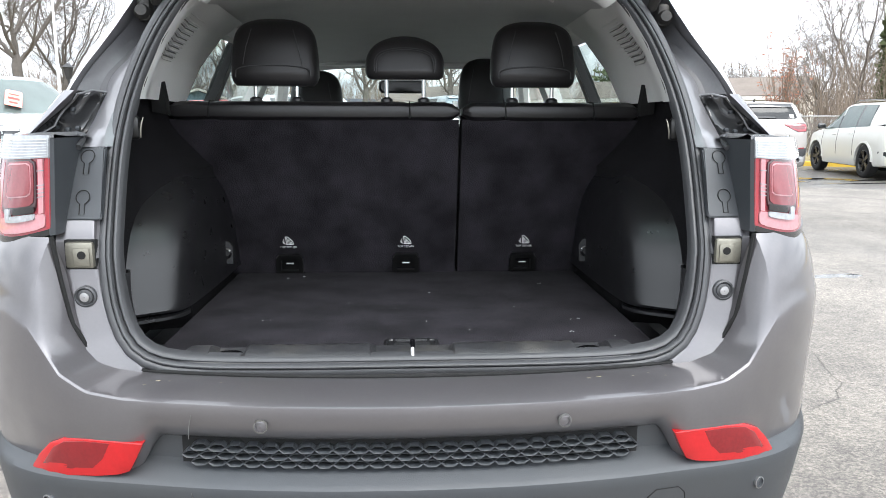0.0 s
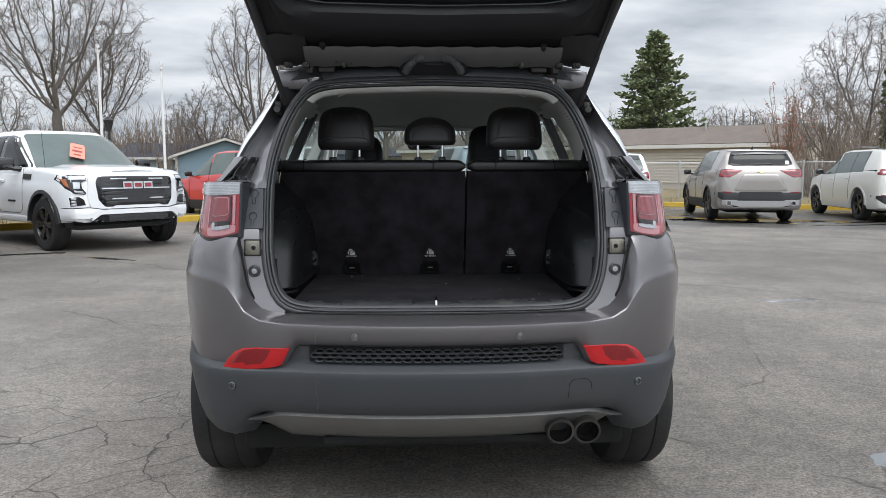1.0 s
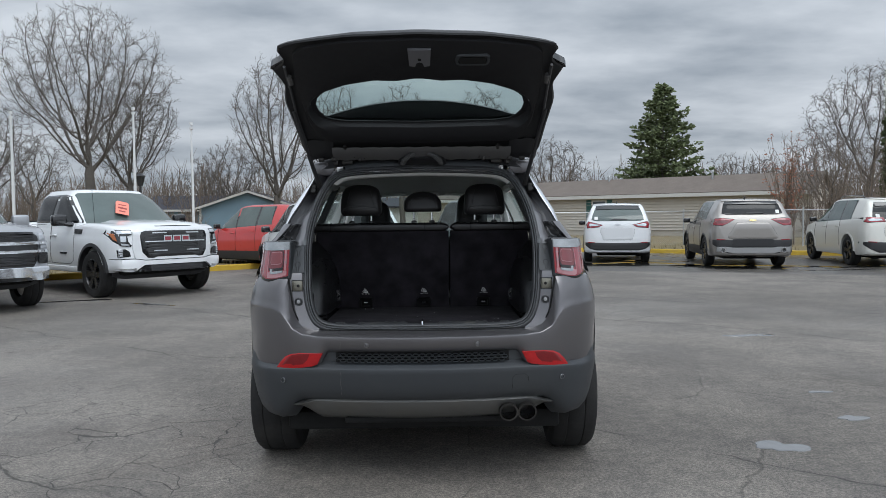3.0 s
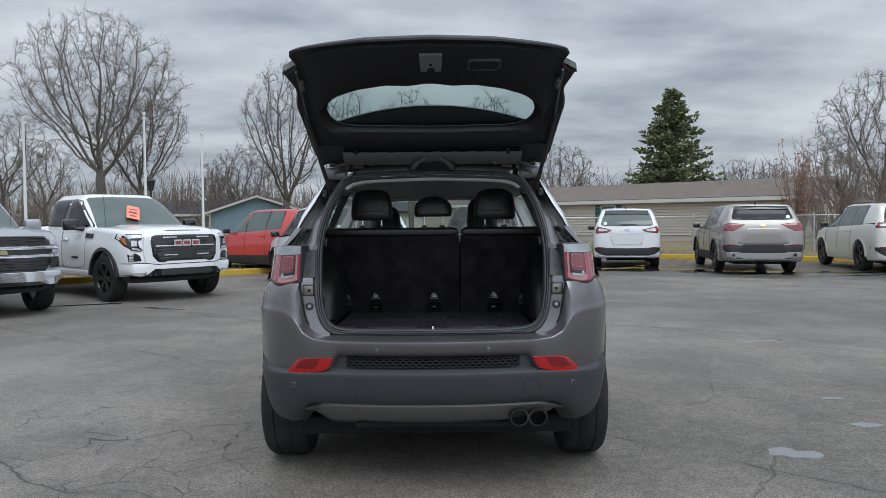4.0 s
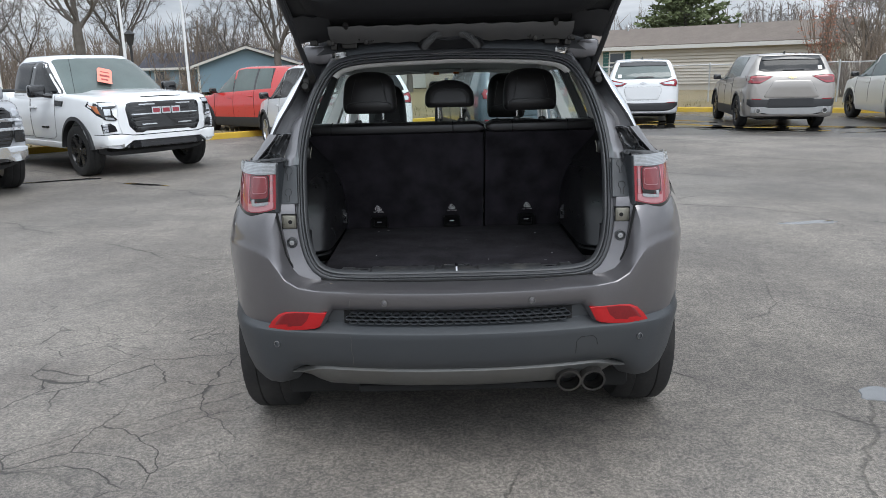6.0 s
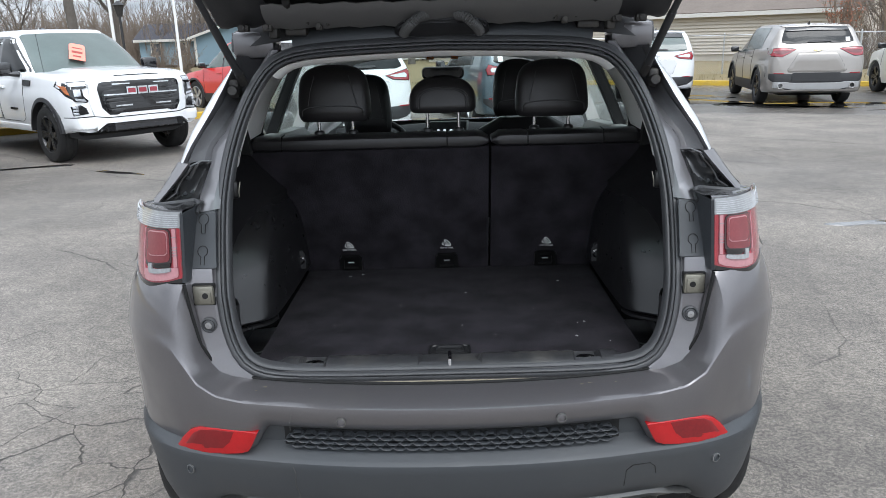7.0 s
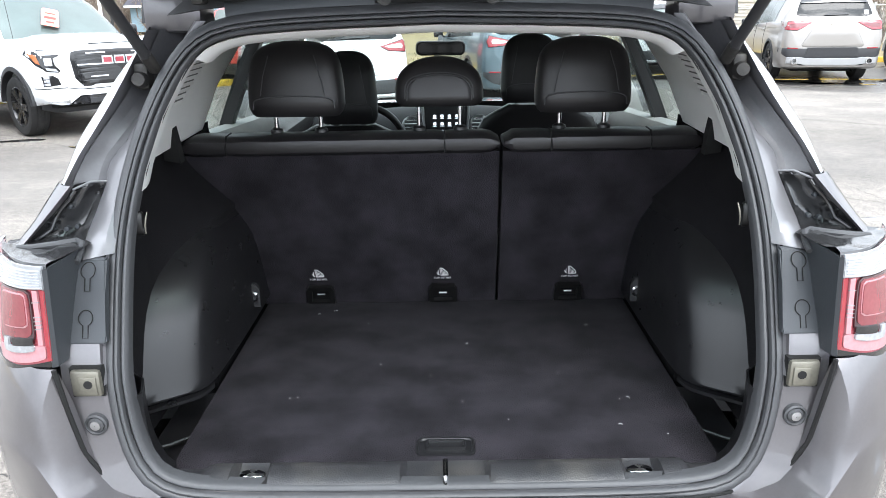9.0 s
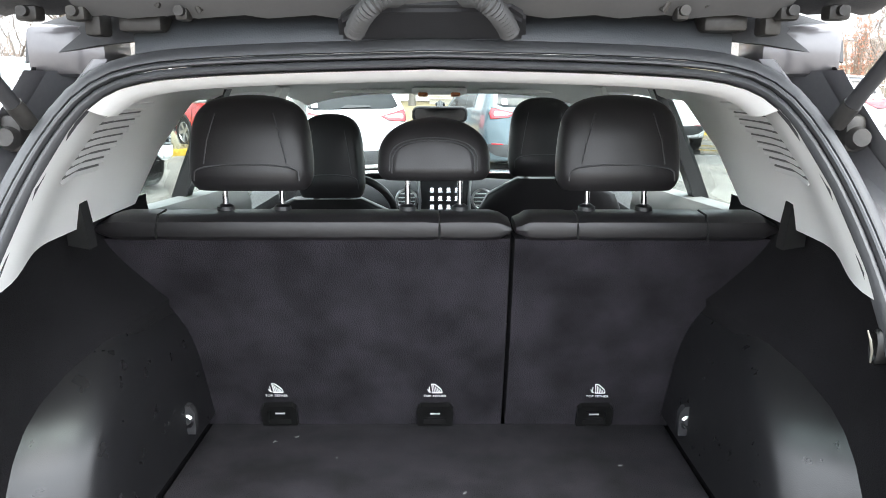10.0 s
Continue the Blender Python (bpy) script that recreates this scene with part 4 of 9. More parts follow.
    for s, face in ((-1, "left"), (1, "right")):
        on_cab("window_surround", M_GLOSSBLACK, [(1.36, 1.285), (-0.48, 1.295), (-0.55, 1.36), (-0.43, 1.75), (-0.34, 1.805), (0.46, 1.815), (0.66, 1.78), (1.32, 1.33)], face, 0.004)
        on_cab("side_window", M_CARGLASS, [(1.27, 1.305), (0.36, 1.312), (0.36, 1.785), (0.50, 1.785), (0.62, 1.755), (1.22, 1.345)], face, 0.008, "front door window")
        on_cab("side_window", M_CARGLASS, [(0.27, 1.315), (-0.45, 1.325), (-0.50, 1.38), (-0.39, 1.735), (-0.33, 1.78), (0.27, 1.787)], face, 0.008, "rear door window")
        x = s * 1.0
        # doors
        for pts in ([(1.26, 1.26), (1.27, 0.9), (1.22, 0.62), (1.10, 0.56), (0.34, 0.56), (0.31, 0.66), (0.31, 1.26)], [(0.29, 1.26), (0.29, 0.58), (-0.30, 0.56), (-0.56, 0.66), (-0.62, 1.0), (-0.60, 1.26)]):
            bm = bmesh.new()
            tube(bm, [(s * (lerp(wide, y) * lerp([(0.5, 0.985), (0.66, 0.992), (0.76, 1.0), (0.98, 0.998), (1.10, 0.979), (1.26, 0.955)], z) + 0.001), y, z) for y, z in dense(pts, 0.12)[:-1]], 0.0032, 5)
            part("door_seam", bm, M_SHADOWED, v)
        for y in (0.46, -0.46):
            bm = bmesh.new()
            box(bm, (s * 1.012, y, 1.065), (0.045, 0.20, 0.042), 0.014, 2)
            part("door_handle", bm, paint, v)
        bm = bmesh.new()
        prism(bm, [(1.30, 1.10), (1.56, 1.09), (1.60, 1.175), (1.34, 1.185)], "x", s * 0.97, s * 1.016)
        part("fender_vent", bm, M_GLOSSBLACK, v)
        bm = bmesh.new()
        prism(bm, [(0.72, 0.735), (0.98, 0.735), (0.99, 0.765), (0.73, 0.765)], "x", s * 1.0, s * 1.019)
        part("door_badge", bm, M_GLOSSBLACK, v)
        # mirror
        bm = bmesh.new()
        box(bm, (s * 1.165, 1.06, 1.335), (0.26, 0.13, 0.20), 0.045, 3)
        tube(bm, [(s * 0.95, 1.12, 1.255), (s * 1.05, 1.11, 1.262), (s * 1.13, 1.08, 1.28)], [0.045, 0.035, 0.03], 8)
        mr = part("wing_mirror", bm, M_GLOSSBLACK if white else M_PAINT_SILVER, v, "large black wing mirror" if white else "bright wing mirror cap")
        # sill
        bm = bmesh.new()
        rows = [[(s * px, ra + wr + 0.10 + (fa - ra - 2 * wr - 0.20) * i / 6, z) for i in range(7)] for px, z in ((0.90, 0.40), (0.985, 0.42), (1.005, 0.46), (1.0, 0.51), (0.97, 0.53))]
        sheet(bm, rows, 0.004)
        part("sill", bm, paint if white else M_PLASTIC, v)
        for ax in (ra, fa):
            bm = bmesh.new()
            arc = [math.pi * (0.02 + 0.96 * i / 30) for i in range(31)]
            o1 = [(ax + (wr + 0.122) * math.cos(a), wr + 0.01 + (wr + 0.122) * math.sin(a)) for a in arc]
            o2 = [(ax + (wr + 0.065) * math.cos(a), wr + 0.01 + (wr + 0.065) * math.sin(a)) for a in arc]
            loft(bm, [[(s * 0.99, *q) for q in o1], [(s * 1.036, *q) for q in o1], [(s * 1.046, *q) for q in o2], [(s * 0.93, *q) for q in o2]], False, False)
            part("wheel_arch_flare", bm, M_PLASTIC, v, "black wheel-arch flare")
            # solid near-black block stands for the shaded hollow of the arch
            bm = bmesh.new()
            box(bm, (s * 0.64, ax, 0.66), (0.26, 2 * wr + 0.16, 0.50), 0.03)
            part("wheel_well", bm, M_SHADOWED, v)
            wheel_parts(v, s * 0.895, ax, wr, 0.27, s, rim_mat, 6)
    bm = bmesh.new()
    box(bm, (0, 0.1, 0.47), (1.55, 4.9, 0.16), 0.03)
    part("underside", bm, M_SHADOWED, v)
    bm = bmesh.new()
    box(bm, (0, -1.80, 1.322), (1.66, 2.14, 0.03), 0.01)
    part("bed_cover", bm, M_SHADOWED, v)
    bm = bmesh.new()
    tube(bm, [(-0.62 if not white else 0.84, 1.72, 1.26), (-0.62 if not white else 0.845, 1.66, 1.86)], 0.004, 5)
    part("aerial", bm, M_GLOSSBLACK, v, "thin mast aerial")
    bm = bmesh.new()
    prism(bm, [(-0.02, 1.905), (-0.20, 1.905), (-0.19, 1.955), (-0.15, 1.955)], "x", -0.025, 0.025)
    part("roof_fin", bm, M_GLOSSBLACK, v)
    # front
    both = lambda o: o + [(-x, z) for x, z in o[::-1]]
    if white:
        lay(v, "grille_surround", paint, both([(0.0, 0.60), (0.60, 0.60), (0.70, 0.68), (0.735, 0.84), (0.72, 1.12), (0.64, 1.19), (0.0, 1.195)]), "front", 0.030, "body-coloured grille surround", 0.06)
        g = lay(v, "grille", M_GLOSSBLACK, both([(0.0, 0.705), (0.36, 0.705), (0.42, 0.685), (0.52, 0.69), (0.60, 0.79), (0.625, 1.05), (0.60, 1.125), (0.54, 1.145), (0.0, 1.15)]), "front", 0.034, "black grille with bright bars", 0.05)
        for z in (0.755, 0.85, 0.90, 1.015, 1.075):
            part("bar", on_skin(SKIN[v.name], both([(0.0, z), (0.56, z), (0.56, z + 0.03), (0.0, z + 0.03)]), "front", 0.046, 0.02), M_GLOSSBLACK, g)
        for z, e in ((0.80, 0.34), (0.955, 0.55), (1.10, 0.36)):
            for s in (-1, 1):
                part("bright_bar", on_skin(SKIN[v.name], [(s * 0.18, z), (s * (0.20 + e * 0.65), z), (s * (0.20 + e * 0.65), z + 0.018), (s * 0.18, z + 0.018)], "front", 0.056, 0.02), M_CHROME, g)
        for x in (-0.165, 0.0, 0.165):
            o = [(x - 0.075, 0.955), (x + 0.075, 0.955), (x + 0.075, 1.065), (x - 0.075, 1.065)]
            lay(v, "badge_edge", M_CHROME, o, "front", 0.060, "bright badge edge", 0.02)
            lay(v, "badge_block", M_BADGE_RED, [(x - 0.055, 0.978), (x + 0.055, 0.978), (x + 0.055, 1.042), (x - 0.055, 1.042)], "front", 0.066, "red badge block", 0.02)
        lay(v, "hood_slot", M_SHADOWED, both([(0.0, 1.218), (0.34, 1.216), (0.34, 1.228), (0.0, 1.232)]), "front", 0.004)
        strip(v, "bumper", paint, [(0.0, 0.575), (0.58, 0.575), (0.68, 0.50), (0.74, 0.45), (1.0, 0.45)], [(0.0, 0.645), (0.56, 0.645), (0.72, 0.672), (1.0, 0.665)], "front", 0.060, "white painted bumper", 0.10)
        strip(v, "bumper_step", M_SHADOWED, [(0.0, 0.648), (0.56, 0.648), (0.72, 0.675), (0.99, 0.668)], [(0.0, 0.660), (0.56, 0.660), (0.72, 0.686), (0.99, 0.678)], "front", 0.036, "dark bumper gap")
        strip(v, "lower_grille", M_GLOSSBLACK, [(0.0, 0.42), (0.70, 0.42)], [(0.0, 0.572), (0.56, 0.572), (0.70, 0.47)], "front", 0.045, "gloss black lower intake", 0.10)
        strip(v, "intake_bar", M_PLASTIC, [(0.0, 0.475), (0.48, 0.475)], [(0.0, 0.535), (0.48, 0.535)], "front", 0.052)
        for s in (-1, 1):
            f = (lambda o: o) if s > 0 else mirrored
            h = lay(v, "headlight", M_GLOSSBLACK, f([(0.73, 1.165), (0.735, 1.085), (0.80, 1.06), (0.79, 0.965), (0.74, 0.90), (0.76, 0.875), (0.90, 0.895), (0.97, 0.97), (0.995, 1.10), (0.98, 1.17)]), "front", 0.012, "stepped headlight with bright strips")
            tree = SKIN[v.name]
            part("light_strip", on_skin(tree, f([(0.74, 1.10), (0.93, 1.095), (0.93, 1.155), (0.74, 1.155)]), "front", 0.018, 0.02), M_LAMP_CLEAR, h)
            part("light_strip", on_skin(tree, f([(0.765, 0.885), (0.89, 0.905), (0.90, 0.94), (0.79, 0.925)]), "front", 0.018, 0.02), M_LAMP_CLEAR, h)
            part("projector", on_skin(tree, f([(0.82, 0.965), (0.90, 0.965), (0.90, 1.06), (0.82, 1.06)]), "front", 0.018, 0.02), M_LAMP_CLEAR, h)
            part("indicator", on_skin(tree, f([(0.94, 0.975), (0.965, 1.0), (0.985, 1.12), (0.95, 1.10)]), "front", 0.018, 0.02), M_AMBER, h)
            fp = lay(v, "fog_pocket", M_GLOSSBLACK, f([(0.76, 0.72), (0.94, 0.70), (0.95, 0.83), (0.84, 0.845), (0.78, 0.80)]), "front", 0.014)
            for k in range(3):
                part("fog_lens", on_skin(tree, f([(0.88, 0.715 + k * 0.042), (0.94, 0.712 + k * 0.042), (0.94, 0.745 + k * 0.042), (0.88, 0.748 + k * 0.042)]), "front", 0.020, 0.02), M_LAMP_CLEAR, fp)
    else:
        lay(v, "grille", M_GLOSSBLACK, both([(0.0, 0.66), (0.70, 0.66), (0.78, 0.78), (0.78, 1.10), (0.70, 1.17), (0.0, 1.18)]), "front", 0.02, "black grille behind chrome bars", 0.06)
        for z in (0.70, 0.745, 0.79, 1.06, 1.10, 1.14):
            lay(v, "bar", M_PLASTIC, both([(0.0, z), (0.72, z), (0.72, z + 0.026), (0.0, z + 0.026)]), "front", 0.034)
        for z, h in ((0.865, 0.04), (0.985, 0.045)):
            lay(v, "chrome_bar", M_CHROME, both([(0.0, z), (0.97, z), (0.97, z + h), (0.0, z + h)]), "front", 0.048, "chrome grille bar", 0.05)
        lay(v, "badge", M_BADGE_GOLD, both([(0.0, 0.885), (0.06, 0.885), (0.06, 0.918), (0.17, 0.918), (0.15, 0.978), (0.06, 0.978), (0.06, 1.005), (0.0, 1.005)]), "front", 0.064, "gold badge")
        strip(v, "chrome_bumper", M_CHROME, [(0.0, 0.52), (0.60, 0.51), (0.70, 0.46), (1.0, 0.47)], [(0.0, 0.655), (0.80, 0.66), (1.0, 0.64)], "front", 0.085, "chrome front bumper", 0.14)
        strip(v, "bumper_intake", M_GLOSSBLACK, [(0.0, 0.40), (0.72, 0.40)], [(0.0, 0.52), (0.62, 0.51), (0.72, 0.46)], "front", 0.070, "", 0.12)
        for s in (-1, 1):
            f = (lambda o: o) if s > 0 else mirrored
            lay(v, "headlight", M_LAMP_CLEAR, f([(0.80, 1.05), (0.985, 1.06), (0.99, 1.16), (0.80, 1.15)]), "front", 0.012, "slim clear headlight")
            lay(v, "side_intake", M_GLOSSBLACK, f([(0.79, 0.70), (0.99, 0.70), (0.99, 0.86), (0.80, 0.86)]), "front", 0.012)
            lay(v, "fog_lamp", M_LAMP_CLEAR, f([(0.82, 0.925), (0.985, 0.93), (0.985, 0.975), (0.82, 0.975)]), "front", 0.02)
    strip(v, "air_dam", M_PLASTIC, [(0.0, 0.31), (0.70, 0.32), (0.90, 0.38)], [(0.0, 0.455), (0.90, 0.455)], "front", 0.0, "black air dam", 0.16)
    return v


def crossover(name, label, m, L, W, H, paint, belt=(1.02, 1.15), wheel_r=0.36, wb=2.75, rim_mat=None, hood=1.03, side_tint=None, flare_mat=None,
              rails=False, flare=0.035, panes=((0.22, 1.02), (-0.72, 0.15), (-1.45, -0.80))):
    """A crossover as one skin of cross-sections, with wheel openings, panes laid on the skin, wheels and mirrors. Local y is forward."""
    v = thing(name, label, "car", m)
    hw, yr, yf = W / 2, -L / 2, L / 2
    fa = yf - 0.92
    ra = fa - wb
    tops = [(yr, 0.99), (yr + 0.02, 1.08), (yr + 0.07, 1.205), (yr + 0.13, 1.30), (yr + 0.25, 1.45), (yr + 0.37, H - 0.085), (yr + 0.47, H - 0.035), (yr + 0.95, H - 0.004), (-0.2, H), (0.10, H - 0.025), (0.26, H - 0.07), (1.12, hood + 0.07),
            (1.24, hood + 0.025), (yf - 0.5, hood - 0.05), (yf - 0.16, hood - 0.15), (yf - 0.03, 0.80), (yf, 0.68)]
    wide = [(yr, 0.80), (yr + 0.02, 0.865), (yr + 0.06, 0.92), (yr + 0.14, 0.962), (yr + 0.35, 0.99), (ra, 1.0), (0.0, 0.985), (fa, 1.0), (yf - 0.4, 0.95), (yf - 0.12, 0.85), (yf, 0.70)]
    crown = [(yr, 0.72), (yr + 0.07, 0.81), (yr + 0.13, 0.81), (yr + 0.30, 0.75), (yr + 0.47, 0.70), (0.0, 0.70), (0.30, 0.72), (1.12, 0.82), (1.30, 0.80), (yf - 0.2, 0.70), (yf, 0.58)]
    lows = [(yr, 0.33), (yr + 0.04, 0.30), (yr + 0.2, 0.27), (ra, 0.24), (fa, 0.24), (yf - 0.2, 0.27), (yf, 0.38)]

    def arch(y):
        z = 0.0
        for ax in (ra, fa):
            R = wheel_r + flare
            if abs(y - ax) < R:
                z = wheel_r + math.sqrt(R * R - (y - ax) ** 2)
        return z

    def section(y):
        w, r, T, lo = hw * lerp(wide, y), hw * lerp(crown, y), lerp(tops, y), lerp(lows, y)
        r = min(r, w - 0.04)
        B = min(lerp([(yr, belt[1]), (-1.2, belt[1] - 0.03), (0.9, belt[0])], y), T - 0.05)
        h = B - lo
        half = [(0.0, lo), (0.55 * w, lo), (0.84 * w, lo), (0.955 * w, lo + 0.03), (0.985 * w, lo + 0.10), (0.992 * w, lo + 0.28 * h), (w, lo + 0.52 * h), (0.999 * w, lo + 0.66 * h), (0.988 * w, lo + 0.76 * h), (0.972 * w, lo + 0.86 * h), (0.962 * w, lo + 0.96 * h), (0.945 * w, B)]
        G = max(B + 0.004, T - 0.052)
        xb, xt = 0.938 * w, min(r + 0.03, 0.93 * w)
        for f in (0.0, 0.3, 0.6, 0.85, 1.0):
            half.append((xb + (xt - xb) * (f ** 1.25), B + 0.002 + (G - B - 0.002) * f))
        half += [(r + 0.006, max(G, T - 0.020)), (0.95 * r, max(G, T - 0.007)), (0.80 * r, T + 0.002), (0.55 * r, T + 0.008), (0.28 * r, T + 0.011), (0.0, T + 0.012)]
        a = arch(y)
        return [(x, max(z, a) if x > 0.6 * w else z) for x, z in half]

    ys = [yr + d for d in (0, 0.01, 0.02, 0.04, 0.06, 0.08, 0.10, 0.13, 0.16, 0.19, 0.22, 0.25, 0.28, 0.31, 0.34, 0.37, 0.40, 0.43, 0.47, 0.53)]
    while ys[-1] < yf - 0.2:
        ys.append(ys[-1] + 0.045)
    ys += [yf - 0.12, yf - 0.07, yf - 0.03, yf - 0.01, yf]
    halves = [section(y) for y in ys]
    bm = bmesh.new()
    loft(bm, [[(x, y, z) for x, z in hf] + [(-x, y, z) for x, z in hf[-2:0:-1]] for y, hf in zip(ys, halves)])
    SKIN[v.name] = bvhtree.BVHTree.FromBMesh(bm)
    PAINT_OF[v.name] = paint
    part("body", bm, paint, v, angle=42)

    def band(pane, y0, y1, k0, k1, s, off, mat, slant=0.0):
        """Pane on the side of the glass house between two stations."""
        rows = []
        for k in range(k0, k1 + 1):
            row = []
            f = (k - k0) / (k1 - k0)
            n = 10
            for i in range(n + 1):
                y = y0 + slant * f + (y1 - y0 - slant * f) * i / n
                x, z = section(y)[k]
                row.append((s * (x + off), y, z))
            rows.append(row)
        bm = bmesh.new()
        sheet(bm, rows)
        part(pane, bm, mat, v)

    def slope(pane, z0, z1, front, off, mat, k0=18):
        """Pane across the rear or front slope between two heights."""
        zone = [y for y in ys if (y > 0 if front else y < -1.0) and z0 <= lerp(tops, y) <= z1]
        rows = []
        for y in zone:
            hf = section(y)[k0:]
            row = [(x, z) for x, z in hf] + [(-x, z) for x, z in hf[-2::-1]]
            rows.append([(x, y + (off if front else -off), z + off) for x, z in row])
        bm = bmesh.new()
        sheet(bm, rows)
        return part(pane, bm, mat, v)

    for s in (-1, 1):
        band("window_surround", panes[-1][0] + 0.02, panes[0][1] + 0.06, 12, 16, s, 0.003, M_GLOSSBLACK, 0.0)
        for i, (a, b) in enumerate(panes):
            band("side_window", a, b, 12, 16, s, 0.006, side_tint or M_CARGLASS, 0.10 if i == len(panes) - 1 else 0.0)
        for yy in (panes[0][0] - 0.04, panes[1][0] - 0.03, panes[0][1] + 0.02):
            bm = bmesh.new()
            pts = [(s * (section(yy)[k][0] - 0.001), yy, section(yy)[k][1]) for k in range(4, 12)]
            tube(bm, pts, 0.006, 5)
            part("door_seam", bm, M_SHADOWED, v)
        for a, b in panes[:2]:
            bm = bmesh.new()
            x, z = section(a + 0.1)[9]
            box(bm, (s * (x + 0.012), a + 0.13, z - 0.02), (0.03, 0.19, 0.028), 0.010)
            part("door_handle", bm, paint, v)
        bm = bmesh.new()
        x, z = section(panes[0][1] - 0.1)[12]
        box(bm, (s * (x + 0.13), panes[0][1] - 0.08, z + 0.07), (0.19, 0.10, 0.13), 0.035, 3)
        tube(bm, [(s * (x - 0.01), panes[0][1] - 0.06, z + 0.01), (s * (x + 0.08), panes[0][1] - 0.07, z + 0.035)], 0.02, 6)
        part("wing_mirror", bm, M_GLOSSBLACK, v)
        bm = bmesh.new()
        rows = []
        for k in (3, 4, 5):
            rows.append([(s * (section(y)[k][0] + 0.006), y, section(y)[k][1] - (0.015 if k == 3 else 0)) for y in [ra + wheel_r + 0.05 + (fa - ra - 2 * wheel_r - 0.10) * i / 8 for i in range(9)]])
        sheet(bm, rows)
        part("sill_cladding", bm, M_PLASTIC if flare_mat is None else flare_mat, v)
        for ax in (ra, fa):
            bm = bmesh.new()
            arc = [math.pi * (0.0 + i / 24) for i in range(25)]
            R0, R1 = wheel_r + flare + 0.045, wheel_r + flare - 0.004
            o1 = [(ax + R0 * math.cos(a), wheel_r + R0 * math.sin(a)) for a in arc]
            o2 = [(ax + R1 * math.cos(a), wheel_r + R1 * math.sin(a)) for a in arc]
            loft(bm, [[(s * (hw - 0.03), *q) for q in o1], [(s * (hw + 0.002), *q) for q in o1], [(s * (hw + 0.008), *q) for q in o2], [(s * (hw - 0.10), *q) for q in o2]], False, False)
            part("wheel_arch_flare", bm, flare_mat or M_PLASTIC, v)
            # near-black block in place of the arch's shaded hollow
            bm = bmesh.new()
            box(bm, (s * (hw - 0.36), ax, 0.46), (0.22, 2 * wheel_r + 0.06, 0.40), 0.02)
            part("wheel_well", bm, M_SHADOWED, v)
            wheel_parts(v, s * (hw - 0.128), ax, wheel_r, 0.23, s, rim_mat or M_ALU, 5)
        if rails:
            bm = bmesh.new()
            x = hw * 0.70 - 0.04
            tube(bm, [(s * x, yr + 0.75, H - 0.01), (s * x, yr + 0.85, H + 0.045), (s * x, -0.2, H + 0.06), (s * x, 0.0, H + 0.0)], 0.018, 8)
            part("roof_rail", bm, M_GLOSSBLACK, v)
    slope("windscreen", hood + 0.09, H - 0.06, True, 0.005, M_WINDSCREEN)
    bm = bmesh.new()
    rows = []
    r = hw * 0.70
    for dy, z in ((0.60, H - 0.018), (0.46, H - 0.022), (0.36, H - 0.034), (0.35, H - 0.052), (0.42, H - 0.085)):
        rows.append([(r * 0.97 * (-1 + i / 6), yr + dy + 0.05 * (abs(i - 6) / 6) ** 2, z - 0.010 * (abs(i - 6) / 6) ** 2) for i in range(13)])
    sheet(bm, rows)
    part("roof_spoiler", bm, paint, v)
    bm = bmesh.new()
    tube(bm, [(0, yr + 0.95, H), (0, yr + 0.87, H + 0.06)], [0.03, 0.008], 8)
    part("roof_aerial", bm, M_GLOSSBLACK, v)
    bm = bmesh.new()
    box(bm, (0, (ra + fa) / 2, 0.26), (W * 0.60, wb + 1.0, 0.12), 0.02)
    part("underside", bm, M_SHADOWED, v)
    return v


def mirrored(o):
    return [(-x, z) for x, z in o]


